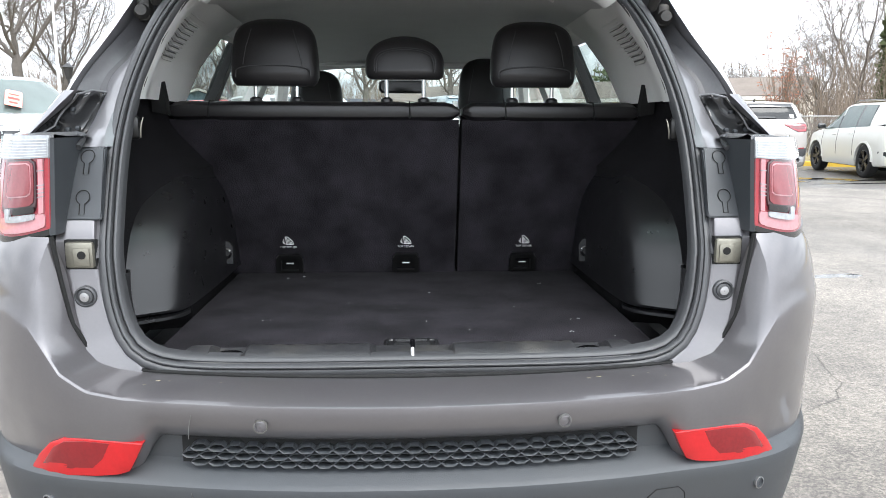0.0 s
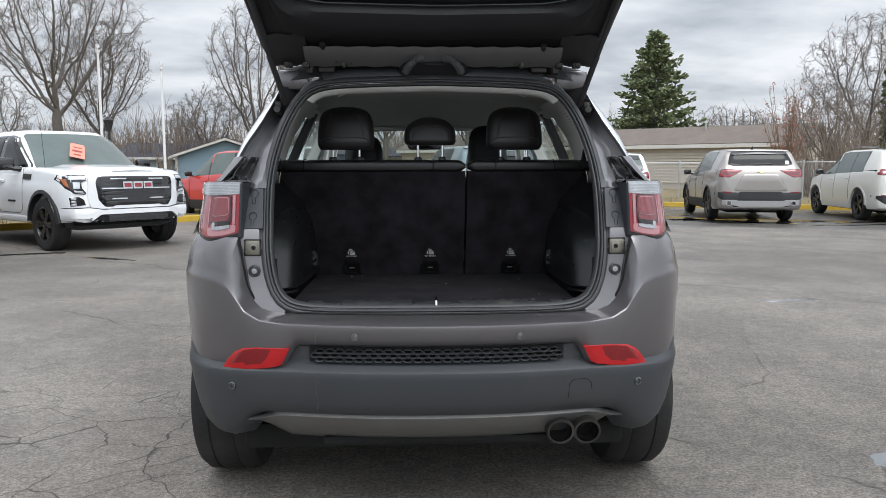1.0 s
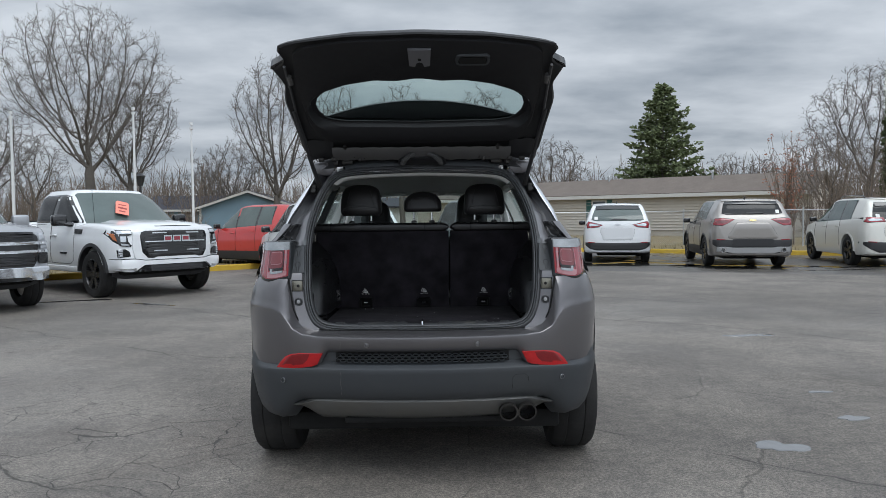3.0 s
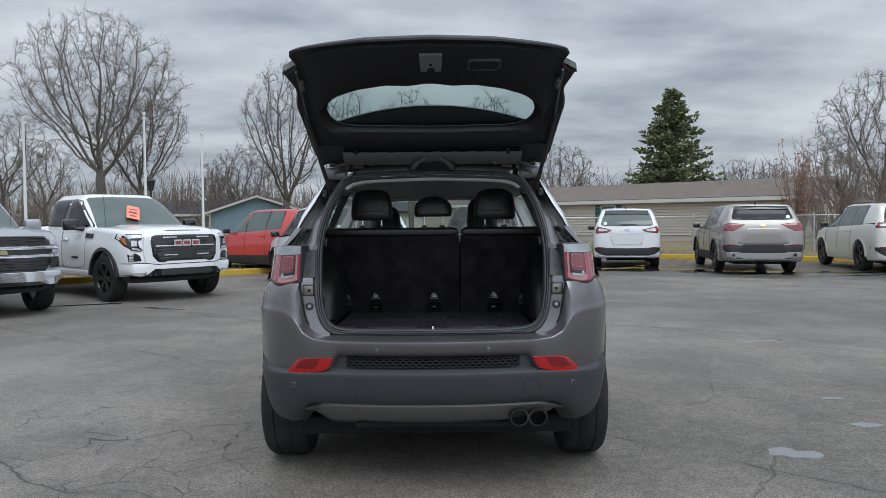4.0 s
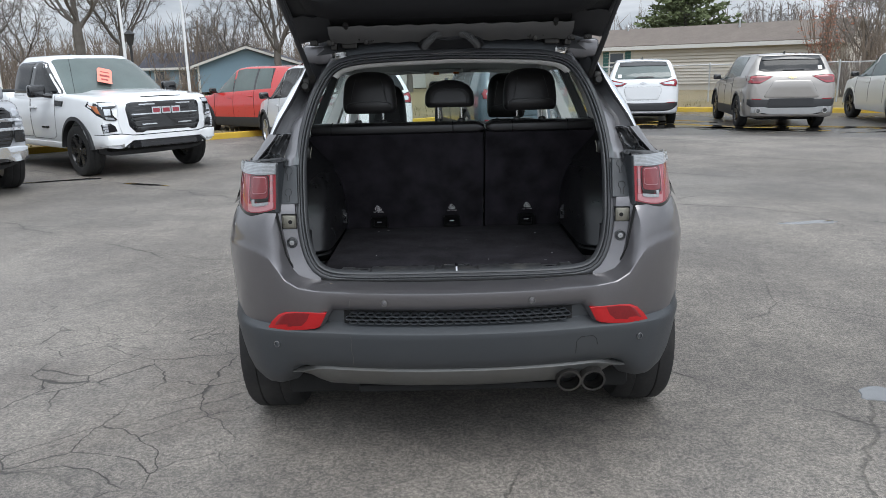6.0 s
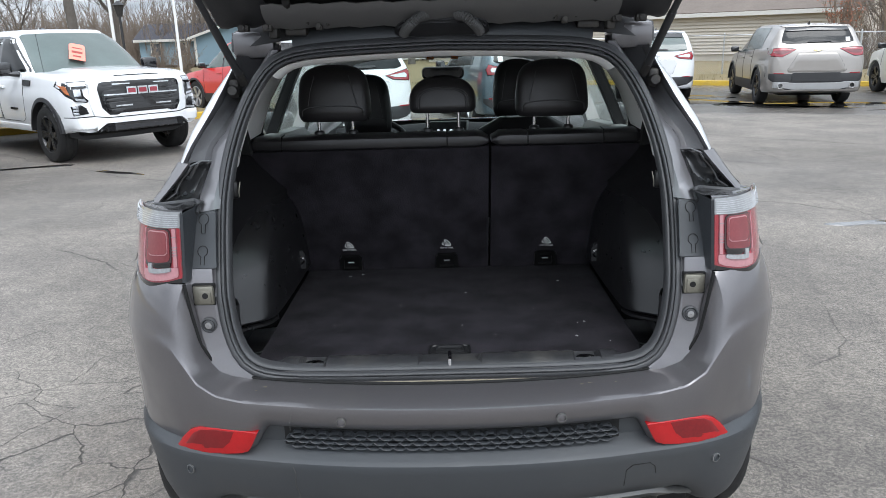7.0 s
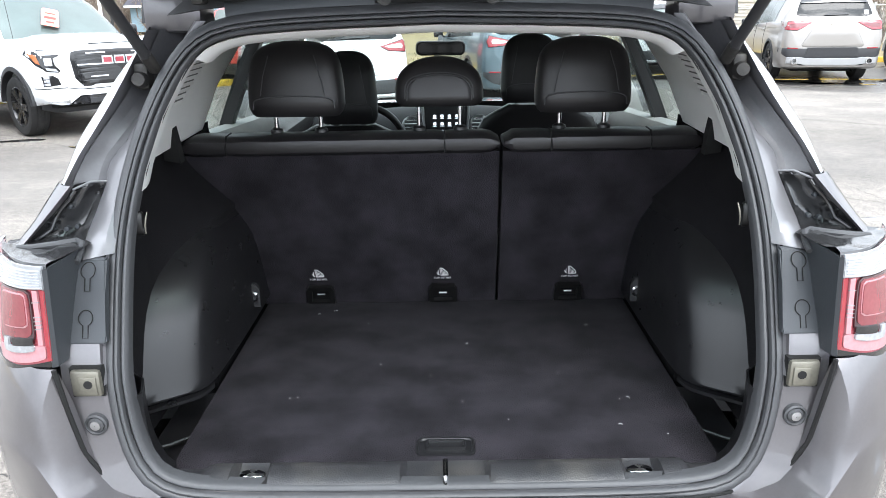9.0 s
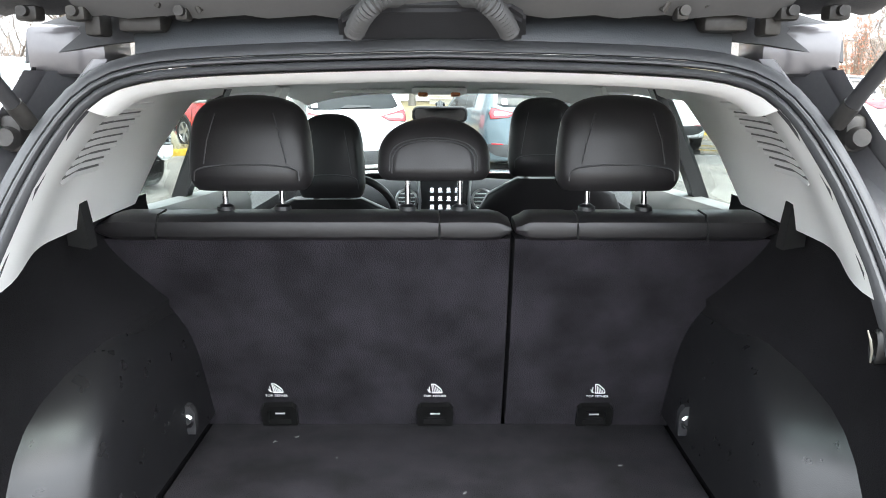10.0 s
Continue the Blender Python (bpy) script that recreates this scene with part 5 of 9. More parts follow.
def tail(v, lamp, window, lens, rear_mat, W, low, dark_top, plate=None, bar=None, badge=None, badge_z=1.15, low_mid=0.36):
    """Rear window, lamps, dark lower bumper and its fittings, laid on the body skin; outlines are (x, z)."""
    tree = SKIN[v.name]
    both = lambda o: o + [(-x, z) for x, z in o[::-1]]
    lay(v, "rear_window", rear_mat, both(window), "rear", 0.008, "wide rear window")
    zt = max(z for _, z in window)
    xt = max(x for x, z in window if z > zt - 0.12)
    lay(v, "spoiler_shade", M_GLOSSBLACK, both([(0.0, zt - 0.075), (xt * 0.97, zt - 0.085), (xt * 0.96, zt + 0.012), (0.0, zt + 0.015)]), "rear", 0.030, "gloss black spoiler edge")
    zb = min(z for _, z in window)
    lay(v, "rear_wiper", M_PLASTIC, [(-0.20, zb + 0.02), (0.26, zb + 0.03), (0.24, zb + 0.058), (-0.10, zb + 0.062)], "rear", 0.024)
    for s in (-1, 1):
        f = (lambda o: o) if s > 0 else mirrored
        cx, cz = sum(q for q, _ in lamp) / len(lamp), sum(q for _, q in lamp) / len(lamp)
        t_l = lay(v, "tail_lamp", M_LAMP_RED, f(lamp), "rear", 0.014, "red tail lamp", 0.04)
        part("lamp_lens", on_skin(tree, f([(cx + (x - cx) * 0.70 - 0.02, cz + (z - cz) * 0.45) for x, z in lamp]), "rear", 0.018, 0.02), lens, t_l)
        part("lamp_gap", on_skin(tree, f([(cx + (x - cx) * 1.05, cz + (z - cz) * 1.12) for x, z in lamp]), "rear", 0.006, 0.02), M_SHADOWED, t_l)
        lay(v, "bumper_reflector", M_LAMP_RED, f([(W * 0.33, dark_top + 0.005), (W * 0.43, dark_top + 0.012), (W * 0.43, dark_top + 0.034), (W * 0.33, dark_top + 0.026)]), "rear", 0.022)
    strip(v, "lower_bumper", M_PLASTIC, [(0.0, low_mid), (W * 0.30, low_mid), (W * 0.40, low), (W * 0.46, low + 0.08), (W * 0.49, low + 0.14)], [(0.0, dark_top), (W * 0.49, dark_top + 0.02)], "rear", 0.014, "black lower bumper", 0.06)
    if plate:
        # thin dark rim painted in as the shaded edge of the recess
        lay(v, "plate_recess_edge", M_SHADOWED, both(plate), "rear", 0.003)
        lay(v, "plate_recess", PAINT_OF[v.name], both([(x * 0.993, z + (0.003 if z < 0.9 else -0.003)) for x, z in plate]), "rear", 0.005)
    if bar:
        lay(v, "plate_panel", M_PLASTIC, both([(0.0, bar[1] + 0.01), (0.50, bar[1] + 0.01), (0.46, bar[1] + 0.19), (0.0, bar[1] + 0.19)]), "rear", 0.028, "black bumper panel")
        strip(v, "bumper_bar", M_SATIN, [(0.0, bar[0]), (0.45, bar[0]), (0.58, bar[0] + 0.03), (0.84, bar[0] + 0.04)], [(0.0, bar[1] - 0.02), (0.48, bar[1] - 0.02), (0.56, bar[1]), (0.84, bar[1])], "rear", 0.040, "satin silver bumper bar", 0.07)
        for s in (-1, 1):
            hit = tree.ray_cast(Vector((s * 0.70, -6, 0.55)), Vector((0, 1, 0)))[0]
            bm = bmesh.new()
            lathe(bm, [(0.048, 0.0), (0.060, 0.0), (0.062, 0.20), (0.048, 0.20)], "y", 20, (s * 0.70, hit.y - 0.07, bar[0] + 0.085))
            ex = part("exhaust_tip", bm, M_CHROME, v, "round chrome exhaust tip")
            bm = bmesh.new()
            lathe(bm, [(0.0, 0.03), (0.049, 0.03)], "y", 16, (s * 0.70, hit.y - 0.07, bar[0] + 0.085))
            part("bore", bm, M_SHADOWED, ex)
    if badge:
        lay(v, "badge", badge, both([(0.0, badge_z - 0.03), (0.03, badge_z - 0.03), (0.035, badge_z - 0.014), (0.085, badge_z - 0.012), (0.075, badge_z + 0.016), (0.035, badge_z + 0.016), (0.03, badge_z + 0.03), (0.0, badge_z + 0.03)]), "rear", 0.016, "small badge")
    lay(v, "window_sticker", M_PRINT_W, [(0.55, zb + 0.03), (0.63, zb + 0.03), (0.63, zb + 0.11), (0.55, zb + 0.11)] if badge is M_BADGE_GOLD else [(-0.62, zb + 0.03), (-0.53, zb + 0.03), (-0.53, zb + 0.12), (-0.62, zb + 0.12)], "rear", 0.012, "white paper sticker")


PAINT_OF = {}


M_PRINT_W = material("white_paper", (0.75, 0.75, 0.73), 0.7, vary=0.03)


def heading(hx, hy):
    return math.degrees(math.atan2(-hx, hy))


def place(px, py, hx, hy, back):
    """Pose of a vehicle whose point 'back' metres ahead of its middle lies at px, py."""
    n = math.hypot(hx, hy)
    return pose(px - hx / n * back, py - hy / n * back, 0, 0, 0, heading(hx, hy))


M_LAMP_DEEP = material("deep_red_lamp_lens", (0.12, 0.006, 0.010), 0.08, vary=0.15, scale=20, coat=1.0)
M_SATIN = material("satin_silver_plastic", (0.30, 0.30, 0.30), 0.5, metal=0.3, vary=0.06)
truck = pickup("white full-size pickup truck with black wheels, parked nose out", pose(-6.658, 10.987, 0, 0, 0, -129.9), M_PAINT_WHITE, M_RIM_DARK, True)
sheet_at = Matrix.Translation((0.13, 1.30, 1.545)) @ Matrix.Rotation(radians(57), 4, "X") @ Matrix.Rotation(radians(-24), 4, "Y")
bm = bmesh.new()
loft(bm, [[(x, y, z) for x, z in [(-0.115, -0.24), (0.115, -0.24), (0.115, 0.18), (0.09, 0.23), (-0.09, 0.23), (-0.115, 0.18)]] for y in (0.012, 0.016)])
bmesh.ops.transform(bm, matrix=sheet_at, verts=bm.verts)
price = part("price_sheet", bm, M_STICKER, truck, "orange paper price sheet in the windscreen")
for k, (w, h) in enumerate(((0.16, 0.02), (0.18, 0.045), (0.13, 0.03))):
    bm = bmesh.new()
    box(bm, (0, 0.018, 0.10 - 0.12 * k), (w * 0.85, 0.003, h * 1.3))
    bmesh.ops.transform(bm, matrix=sheet_at, verts=bm.verts)
    part("printed_bar", bm, M_STICKER_INK, price)
silver = pickup("silver-grey full-size pickup truck with chrome bumper", pose(-8.43, 8.52, 0, 0, 0, -131.0), M_PAINT_SILVER, M_ALU, False)
WEDGE_LAMP = [(0.42, 1.19), (0.58, 1.10), (0.70, 1.045), (0.90, 1.055), (0.93, 1.12), (0.91, 1.205), (0.70, 1.22)]
WEDGE_WINDOW = [(0.0, 1.305), (0.60, 1.305), (0.70, 1.335), (0.685, 1.42), (0.63, 1.58), (0.58, 1.625), (0.0, 1.645)]
WEDGE_PLATE = [(0.0, 0.72), (0.54, 0.72), (0.58, 0.76), (0.40, 1.08), (0.36, 1.11), (0.0, 1.115)]
SMALL_LAMP = [(0.40, 1.06), (0.52, 1.0), (0.81, 0.975), (0.835, 1.07), (0.79, 1.15), (0.66, 1.12)]
SMALL_WINDOW = [(0.0, 1.165), (0.60, 1.165), (0.70, 1.20), (0.665, 1.34), (0.60, 1.52), (0.55, 1.55), (0.0, 1.57)]
SMALL_PLATE = [(0.0, 0.64), (0.38, 0.64), (0.46, 0.86), (0.44, 0.97), (0.0, 0.975)]
red = crossover("suv", "bright red crossover parked at the kerb", pose(-4.55, 16.7, 0, 0, 0, 47.6), 4.86, 1.94, 1.70, M_PAINT_RED, wb=2.86, belt=(1.06, 1.20), wheel_r=0.375, rim_mat=M_ALU, side_tint=M_WINDSCREEN)
tail(red, WEDGE_LAMP, WEDGE_WINDOW, M_LAMP_DEEP, M_CARGLASS, 1.94, 0.46, 0.68, WEDGE_PLATE, (0.36, 0.52), M_BADGE_GOLD, 1.17)
white_suv = crossover("suv", "white compact crossover parked nose to the kerb", pose(5.53, 18.60, 0, 0, 0, -12.0), 4.65, 1.84, 1.66, M_PAINT_WHITE, wheel_r=0.36)
tail(white_suv, SMALL_LAMP, SMALL_WINDOW, M_LAMP_CLEAR, M_WINDSCREEN, 1.84, 0.40, 0.56, SMALL_PLATE, None, M_ALU, 1.06)
greige_suv = crossover("suv", "greige metallic crossover with twin exhausts by the kerb", pose(8.22, 16.45, 0, 0, 0, -10.5), 4.86, 1.95, 1.70, M_PAINT_GREIGE, belt=(1.08, 1.22), hood=1.08, wb=2.86,
                   wheel_r=0.385, rim_mat=M_RIM_DARK, side_tint=M_WINDSCREEN)
tail(greige_suv, WEDGE_LAMP, WEDGE_WINDOW, M_LAMP_DEEP, M_CARGLASS, 1.95, 0.48, 0.68, WEDGE_PLATE, (0.36, 0.52), M_BADGE_GOLD, 1.17)
pearl_suv = crossover("suv", "pearl white crossover with black roof rails by the kerb", pose(11.62, 15.95, 0, 0, 0, -9.5), 4.62, 1.87, 1.70, M_PAINT_CREAM, belt=(1.08, 1.18), hood=1.08, rails=True, wb=2.72,
                     rim_mat=M_RIM_DARK, wheel_r=0.38, flare_mat=M_PAINT_CREAM, side_tint=M_WINDSCREEN)
tail(pearl_suv, [(0.42, 1.11), (0.80, 1.085), (0.86, 1.10), (0.86, 1.19), (0.80, 1.215), (0.46, 1.205)], SMALL_WINDOW, M_LAMP_CLEAR, M_CARGLASS, 1.87, 0.44, 0.60, SMALL_PLATE, None, M_GLOSSBLACK, 1.05)
ahead_w = crossover("suv", "white crossover parked beyond the open car", place(-1.45, 10.3, -0.45, 0.89, -2.0), 4.65, 1.84, 1.66, M_PAINT_WHITE, wheel_r=0.36)
tail(ahead_w, SMALL_LAMP, SMALL_WINDOW, M_LAMP_CLEAR, M_CARGLASS, 1.84, 0.40, 0.56, SMALL_PLATE, None, M_ALU, 1.06)
ahead_d = crossover("suv", "dark blue-grey crossover parked beyond the open car", place(1.45, 11.6, -0.2, 0.98, -2.0), 4.7, 1.86, 1.70, M_PAINT_DARK)
tail(ahead_d, SMALL_LAMP, SMALL_WINDOW, M_LAMP_CLEAR, M_CARGLASS, 1.86, 0.40, 0.56, SMALL_PLATE, None, M_ALU, 1.06)

# ---- the open grey crossover ----
M_GREY = material("granite_metallic_paint", (0.116, 0.110, 0.116), 0.36, metal=0.52, vary=0.06, scale=6, coat=1.0, grime=0.10)
M_JAMB = material("door_jamb_paint", (0.175, 0.172, 0.180), 0.36, metal=0.4, vary=0.05, coat=0.5, grime=0.10)
M_LOWER = material("grey_bumper_plastic", (0.038, 0.042, 0.047), 0.48, vary=0.10, scale=3, fine_scale=420, bump=0.1, grime=0.10)
M_SKID = material("satin_skid_plate", (0.14, 0.14, 0.135), 0.42, metal=0.5, vary=0.12, grime=0.45)
M_CARPET = material("black_cargo_carpet", (0.0165, 0.0150, 0.0178), 0.96, vary=0.25, scale=10, fine_scale=420, bump=0.6, tint=(0.0240, 0.0218, 0.0262), spec=0.12, sheen=0.015, patchy=True)
M_GATETRIM = material("dull_black_gate_trim", (0.019, 0.019, 0.021), 0.62, vary=0.12, fine_scale=600, bump=0.15, spec=0.25)
M_LINING = material("satin_black_lining", (0.011, 0.011, 0.012), 0.30, vary=0.12, fine_scale=700, bump=0.08, spec=0.5)
M_TRIMBLACK = material("black_interior_plastic", (0.013, 0.013, 0.014), 0.36, vary=0.12, fine_scale=600, bump=0.15)
M_LEATHER = material("black_leather", (0.016, 0.015, 0.016), 0.38, vary=0.2, fine_scale=420, bump=0.06)
M_ANCHOR = material("matt_black_anchor", (0.006, 0.006, 0.006), 0.42, vary=0.1, spec=0.4)
M_STITCH = material("seam_thread", (0.055, 0.055, 0.058), 0.7)
M_LIGHTTRIM = material("pale_grey_trim", (0.76, 0.76, 0.74), 0.62, vary=0.05, fine_scale=500, bump=0.1, grime=0.06)
M_HEADLINER = material("pale_headliner_fabric", (0.62, 0.62, 0.61), 0.95, vary=0.06, fine_scale=500, bump=0.2)
M_RUBBER = material("black_rubber_seal", (0.046, 0.047, 0.050), 0.50, vary=0.15, bump=0.1)
M_GALVPLATE = material("zinc_striker", (0.22, 0.21, 0.175), 0.45, metal=0.7, vary=0.2, scale=30, grime=0.2)
M_GLASS = glass("clear_glazing", (0.93, 0.98, 0.965), 0.97)
M_PRIVACY = glass("privacy_glazing", (0.90, 0.96, 0.94), 0.88)
M_GATEGLASS = glass("liftgate_glazing", (0.90, 0.98, 0.96), 0.87)
M_LENS_DEEP = material("deep_red_lens", (0.17, 0.030, 0.038), 0.06, vary=0.2, scale=30, coat=1.0)
M_LENS_RED = material("bright_red_lens", (0.28, 0.026, 0.036), 0.07, vary=0.15, scale=30, coat=1.0)
M_LENS_DARK = material("smoked_lens_frame", (0.045, 0.020, 0.024), 0.08, vary=0.2, scale=30, coat=1.0)
M_LENS_HEART = material("mid_red_lens", (0.20, 0.040, 0.048), 0.06, vary=0.2, scale=30, coat=1.0)
M_LENS_ROSE = material("rose_red_lens", (0.30, 0.050, 0.065), 0.07, vary=0.15, scale=22, coat=1.0)
M_LENS_CLEAR = material("ribbed_clear_lens", (0.42, 0.44, 0.46), 0.10, metal=0.45, vary=0.25, scale=40, coat=1.0)
M_LENS_RIB = material("clear_lens_rib", (0.70, 0.72, 0.74), 0.08, metal=0.5, vary=0.15, scale=40, coat=1.0)
M_LENS_PINK = material("pale_pink_lens", (0.44, 0.21, 0.23), 0.07, vary=0.15, scale=30, coat=1.0)
# copy of the body paint for the channel, with its shade in the colour
M_CHANNEL = material("shaded_body_paint", (0.125, 0.124, 0.130), 0.40, metal=0.3, vary=0.12, scale=12, coat=0.3, grime=0.12)
M_WETBLACK = material("wet_black_sealer", (0.020, 0.020, 0.021), 0.20, vary=0.3, scale=25, coat=0.7, fine_scale=120, bump=0.25, bump_scale=60)
M_REFLECTOR = material("red_reflector", (0.34, 0.008, 0.010), 0.22, vary=0.1, scale=40, coat=0.3, spec=0.3)
M_REFLECTOR_D = material("dark_red_reflector", (0.15, 0.008, 0.010), 0.22, vary=0.15, scale=40, coat=0.3, spec=0.3)
M_PRINT = material("white_print", (0.75, 0.75, 0.73), 0.7, vary=0.03)
M_DARKSTEEL = material("greasy_steel", (0.035, 0.033, 0.031), 0.5, metal=0.5, vary=0.3, scale=30, grime=0.3)
M_PRIMER = material("thin_body_paint", (0.105, 0.103, 0.102), 0.5, metal=0.2, vary=0.08, scale=5, grime=0.25)
M_WIRE = material("harness_boot", (0.06, 0.06, 0.06), 0.6, vary=0.2)
M_SCREEN = bpy.data.materials.new("lit_display")
M_SCREEN.use_nodes = True
M_SCREEN.node_tree.nodes["Principled BSDF"].inputs["Base Color"].default_value = (0.01, 0.01, 0.012, 1)
M_ICON = bpy.data.materials.new("lit_icons")
M_ICON.use_nodes = True
M_ICON.node_tree.nodes["Principled BSDF"].inputs["Emission Color"].default_value = (0.75, 0.8, 0.9, 1)
M_ICON.node_tree.nodes["Principled BSDF"].inputs["Emission Strength"].default_value = 0.5

car = thing("open_suv", "dark grey metallic compact crossover with its liftgate raised", "car")
SIDES = (-1, 1)


# plan of the rear bumper: half of it, from the middle round to the side
PLAN = [(0, -0.185), (0.15, -0.182), (0.30, -0.169), (0.45, -0.145), (0.58, -0.113), (0.68, -0.073), (0.755, -0.025), (0.815, 0.035), (0.862, 0.105), (0.893, 0.18), (0.915, 0.30), (0.926, 0.44)]


def chain(points, n):
    """Points evenly spaced along a polyline."""
    P = [Vector(p) for p in points]
    seg = [(b - a).length for a, b in zip(P, P[1:])]
    total = sum(seg)
    out = []
    for k in range(n + 1):
        d = total * k / n
        for i, s in enumerate(seg):
            if d <= s + 1e-9 or i == len(seg) - 1:
                out.append(P[i] + (P[i + 1] - P[i]) * min(1.0, d / s))
                break
            d -= s
    return out


def soften(pts, n=2, closed=False):
    """Chaikin smoothing that keeps the ends."""
    P = [Vector(p) for p in pts]
    for _ in range(n):
        Q = [] if closed else [P[0]]
        m = len(P)
        for i in range(m if closed else m - 1):
            a, b = P[i], P[(i + 1) % m]
            Q += [a * 0.75 + b * 0.25, a * 0.25 + b * 0.75]
        if not closed:
            Q.append(P[-1])
        P = Q
    return P


HALF = chain(soften(PLAN, 2), 110)
FULL = [Vector((-p.x, p.y)) for p in HALF[:0:-1]] + HALF


def plan_normals(pts):
    out = []
    for i in range(len(pts)):
        d = (pts[min(i + 1, len(pts) - 1)] - pts[max(i - 1, 0)]).normalized()
        out.append(Vector((-d.y, d.x)))
    return out


NORM = plan_normals(FULL)


def bumper_top(x):
    return lerp([(0.52, 0.780), (0.565, 0.783), (0.612, 0.798), (0.638, 0.822), (0.656, 0.870), (0.666, 0.950), (0.674, 1.032)], abs(x))


def bumper_y(x, inset):
    """The y of the bumper's skin at x, set in by that much."""
    q = [(p.x + n.x * inset, p.y + n.y * inset) for p, n in zip(FULL, NORM)]
    for a, b in zip(q, q[1:]):
        if a[0] <= x <= b[0]:
            return a[1] + (b[1] - a[1]) * (x - a[0]) / (b[0] - a[0] + 1e-9)
    return q[-1][1]


def crease_z(x):
    """Height of the sharp edge between the bumper's face and the facet above it."""
    return lerp([(0.0, 0.764), (0.50, 0.766), (0.575, 0.774), (0.625, 0.800), (0.660, 0.850), (0.69, 0.890), (0.73, 0.906), (0.80, 0.910), (0.926, 0.905)], abs(x))


FACE = [(0.0, 0.048), (0.04, 0.036), (0.18, 0.022), (0.45, 0.008), (0.75, 0.0), (0.93, 0.0), (0.98, 0.001), (1.0, 0.004)]
FACET = [(0.20, 0.10), (0.40, 0.22), (0.68, 0.46), (0.88, 0.74), (0.97, 0.92), (1.0, 1.0)]
bm = bmesh.new()
rows = []
for t, base_in in FACE:
    row = []
    for p, n in zip(FULL, NORM):
        ax = abs(p.x)
        dip = smoothstep(0.455, 0.53, ax)
        low_z = 0.686 - 0.096 * dip
        ins = base_in * (1 - (1 - t) ** 2 * 0.9 * smoothstep(0.74, 0.86, ax))
        if t < 0.2:
            ins = ins * (1 - dip) + (0.034 - 0.08 * t) * dip * (1 - 0.6 * smoothstep(0.74, 0.86, ax))
        row.append((p.x + n.x * ins, p.y + n.y * ins, low_z + (crease_z(p.x) - low_z) * t))
    rows.append(row)
for g, k in FACET + [(0.9, 1.12)]:
    row = []
    for p, n in zip(FULL, NORM):
        deep = 0.098 - 0.050 * smoothstep(0.60, 0.72, abs(p.x))
        ins = 0.004 + (deep - 0.004) * k
        row.append((p.x + n.x * ins, p.y + n.y * ins, crease_z(p.x) + (bumper_top(p.x) - crease_z(p.x)) * g))
    rows.append(row)
sheet(bm, rows)
bumper = part("bumper_cover", bm, M_GREY, car, "grey metallic painted upper bumper cover", angle=28)
bm = bmesh.new()
line = []
for p, q, n, m in zip(FULL, FULL[1:], NORM, NORM[1:]):
    for k in range(4):
        a, b = p.lerp(q, k / 4), n.lerp(m, k / 4)
        if abs(a.x) < 0.676:
            deep = 0.101 - 0.054 * smoothstep(0.60, 0.70, abs(a.x))
            line.append((a.x + b.x * deep, a.y + b.y * deep, bumper_top(a.x) + 0.0015))
tube(bm, line, 0.0046, 6)
part("bumper_gap", bm, M_SHADOWED, bumper, "dark joint above the bumper")

LOW = [(0.688, 0.060), (0.684, 0.050), (0.640, 0.052), (0.632, 0.040), (0.618, 0.010), (0.610, 0.001), (0.602, 0.0), (0.585, 0.004), (0.54, 0.016), (0.50, 0.030), (0.47, 0.048), (0.452, 0.070), (0.440, 0.11), (0.436, 0.18)]
bm = bmesh.new()
rows = []
for z, ins in LOW:
    row = []
    for p, n in zip(FULL, NORM):
        ax = abs(p.x)
        drop = 0.02 * smoothstep(0.45, 0.9, ax) if z > 0.6 else 0.02 * smoothstep(0.45, 0.9, ax)
        e = ins * (1 - 0.85 * smoothstep(0.74, 0.86, ax)) if z > 0.61 else ins
        low = 0.10 * smoothstep(0.60, 0.80, ax) * max(0, (0.60 - z) / 0.16)
        row.append((p.x + n.x * e, p.y + n.y * e, z - drop * (1 if z < 0.68 else 0.0) - low))
    rows.append(row)
sheet(bm, rows)
lower = part("lower_bumper", bm, M_LOWER, car, "blue-grey textured plastic lower bumper")

# honeycomb insert
bm = bmesh.new()
pitch = 0.0315
for r in range(3):
    z = 0.6465 + r * 0.0135
    for i in range(-13, 14):
        x = i * pitch + (pitch / 2 if r % 2 else 0)
        if abs(x) > 0.408:
            continue
        yb = bumper_y(x, 0.0) + 0.026
        a, b = [], []
        for k in range(6):
            t = k * math.tau / 6
            a.append((x + 0.0162 * math.cos(t), yb, z + 0.0076 * math.sin(t)))
            b.append((x + 0.0138 * math.cos(t), yb + 0.002, z + 0.0058 * math.sin(t)))
        back = [(p[0], p[1] + 0.028, p[2]) for p in b]
        outer = [(p[0], p[1] + 0.028, p[2]) for p in a]
        loft(bm, [outer, a, b, back], True, False)
part("honeycomb_grille", bm, M_LOWER, lower, "dark honeycomb grille strip")
# near-black sheet puts the shade behind the honeycomb cells
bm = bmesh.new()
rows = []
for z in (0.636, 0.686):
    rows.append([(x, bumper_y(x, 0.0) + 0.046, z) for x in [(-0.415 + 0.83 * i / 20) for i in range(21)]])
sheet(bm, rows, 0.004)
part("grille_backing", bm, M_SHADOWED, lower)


def on_bumper(x, z, inset, out):
    i = min(range(len(FULL)), key=lambda j: abs(FULL[j].x + NORM[j].x * inset - x))
    p, n = FULL[i], NORM[i]
    return Vector((x, bumper_y(x, inset) - n.y * out, z)), Vector((-n.x, -n.y, 0))


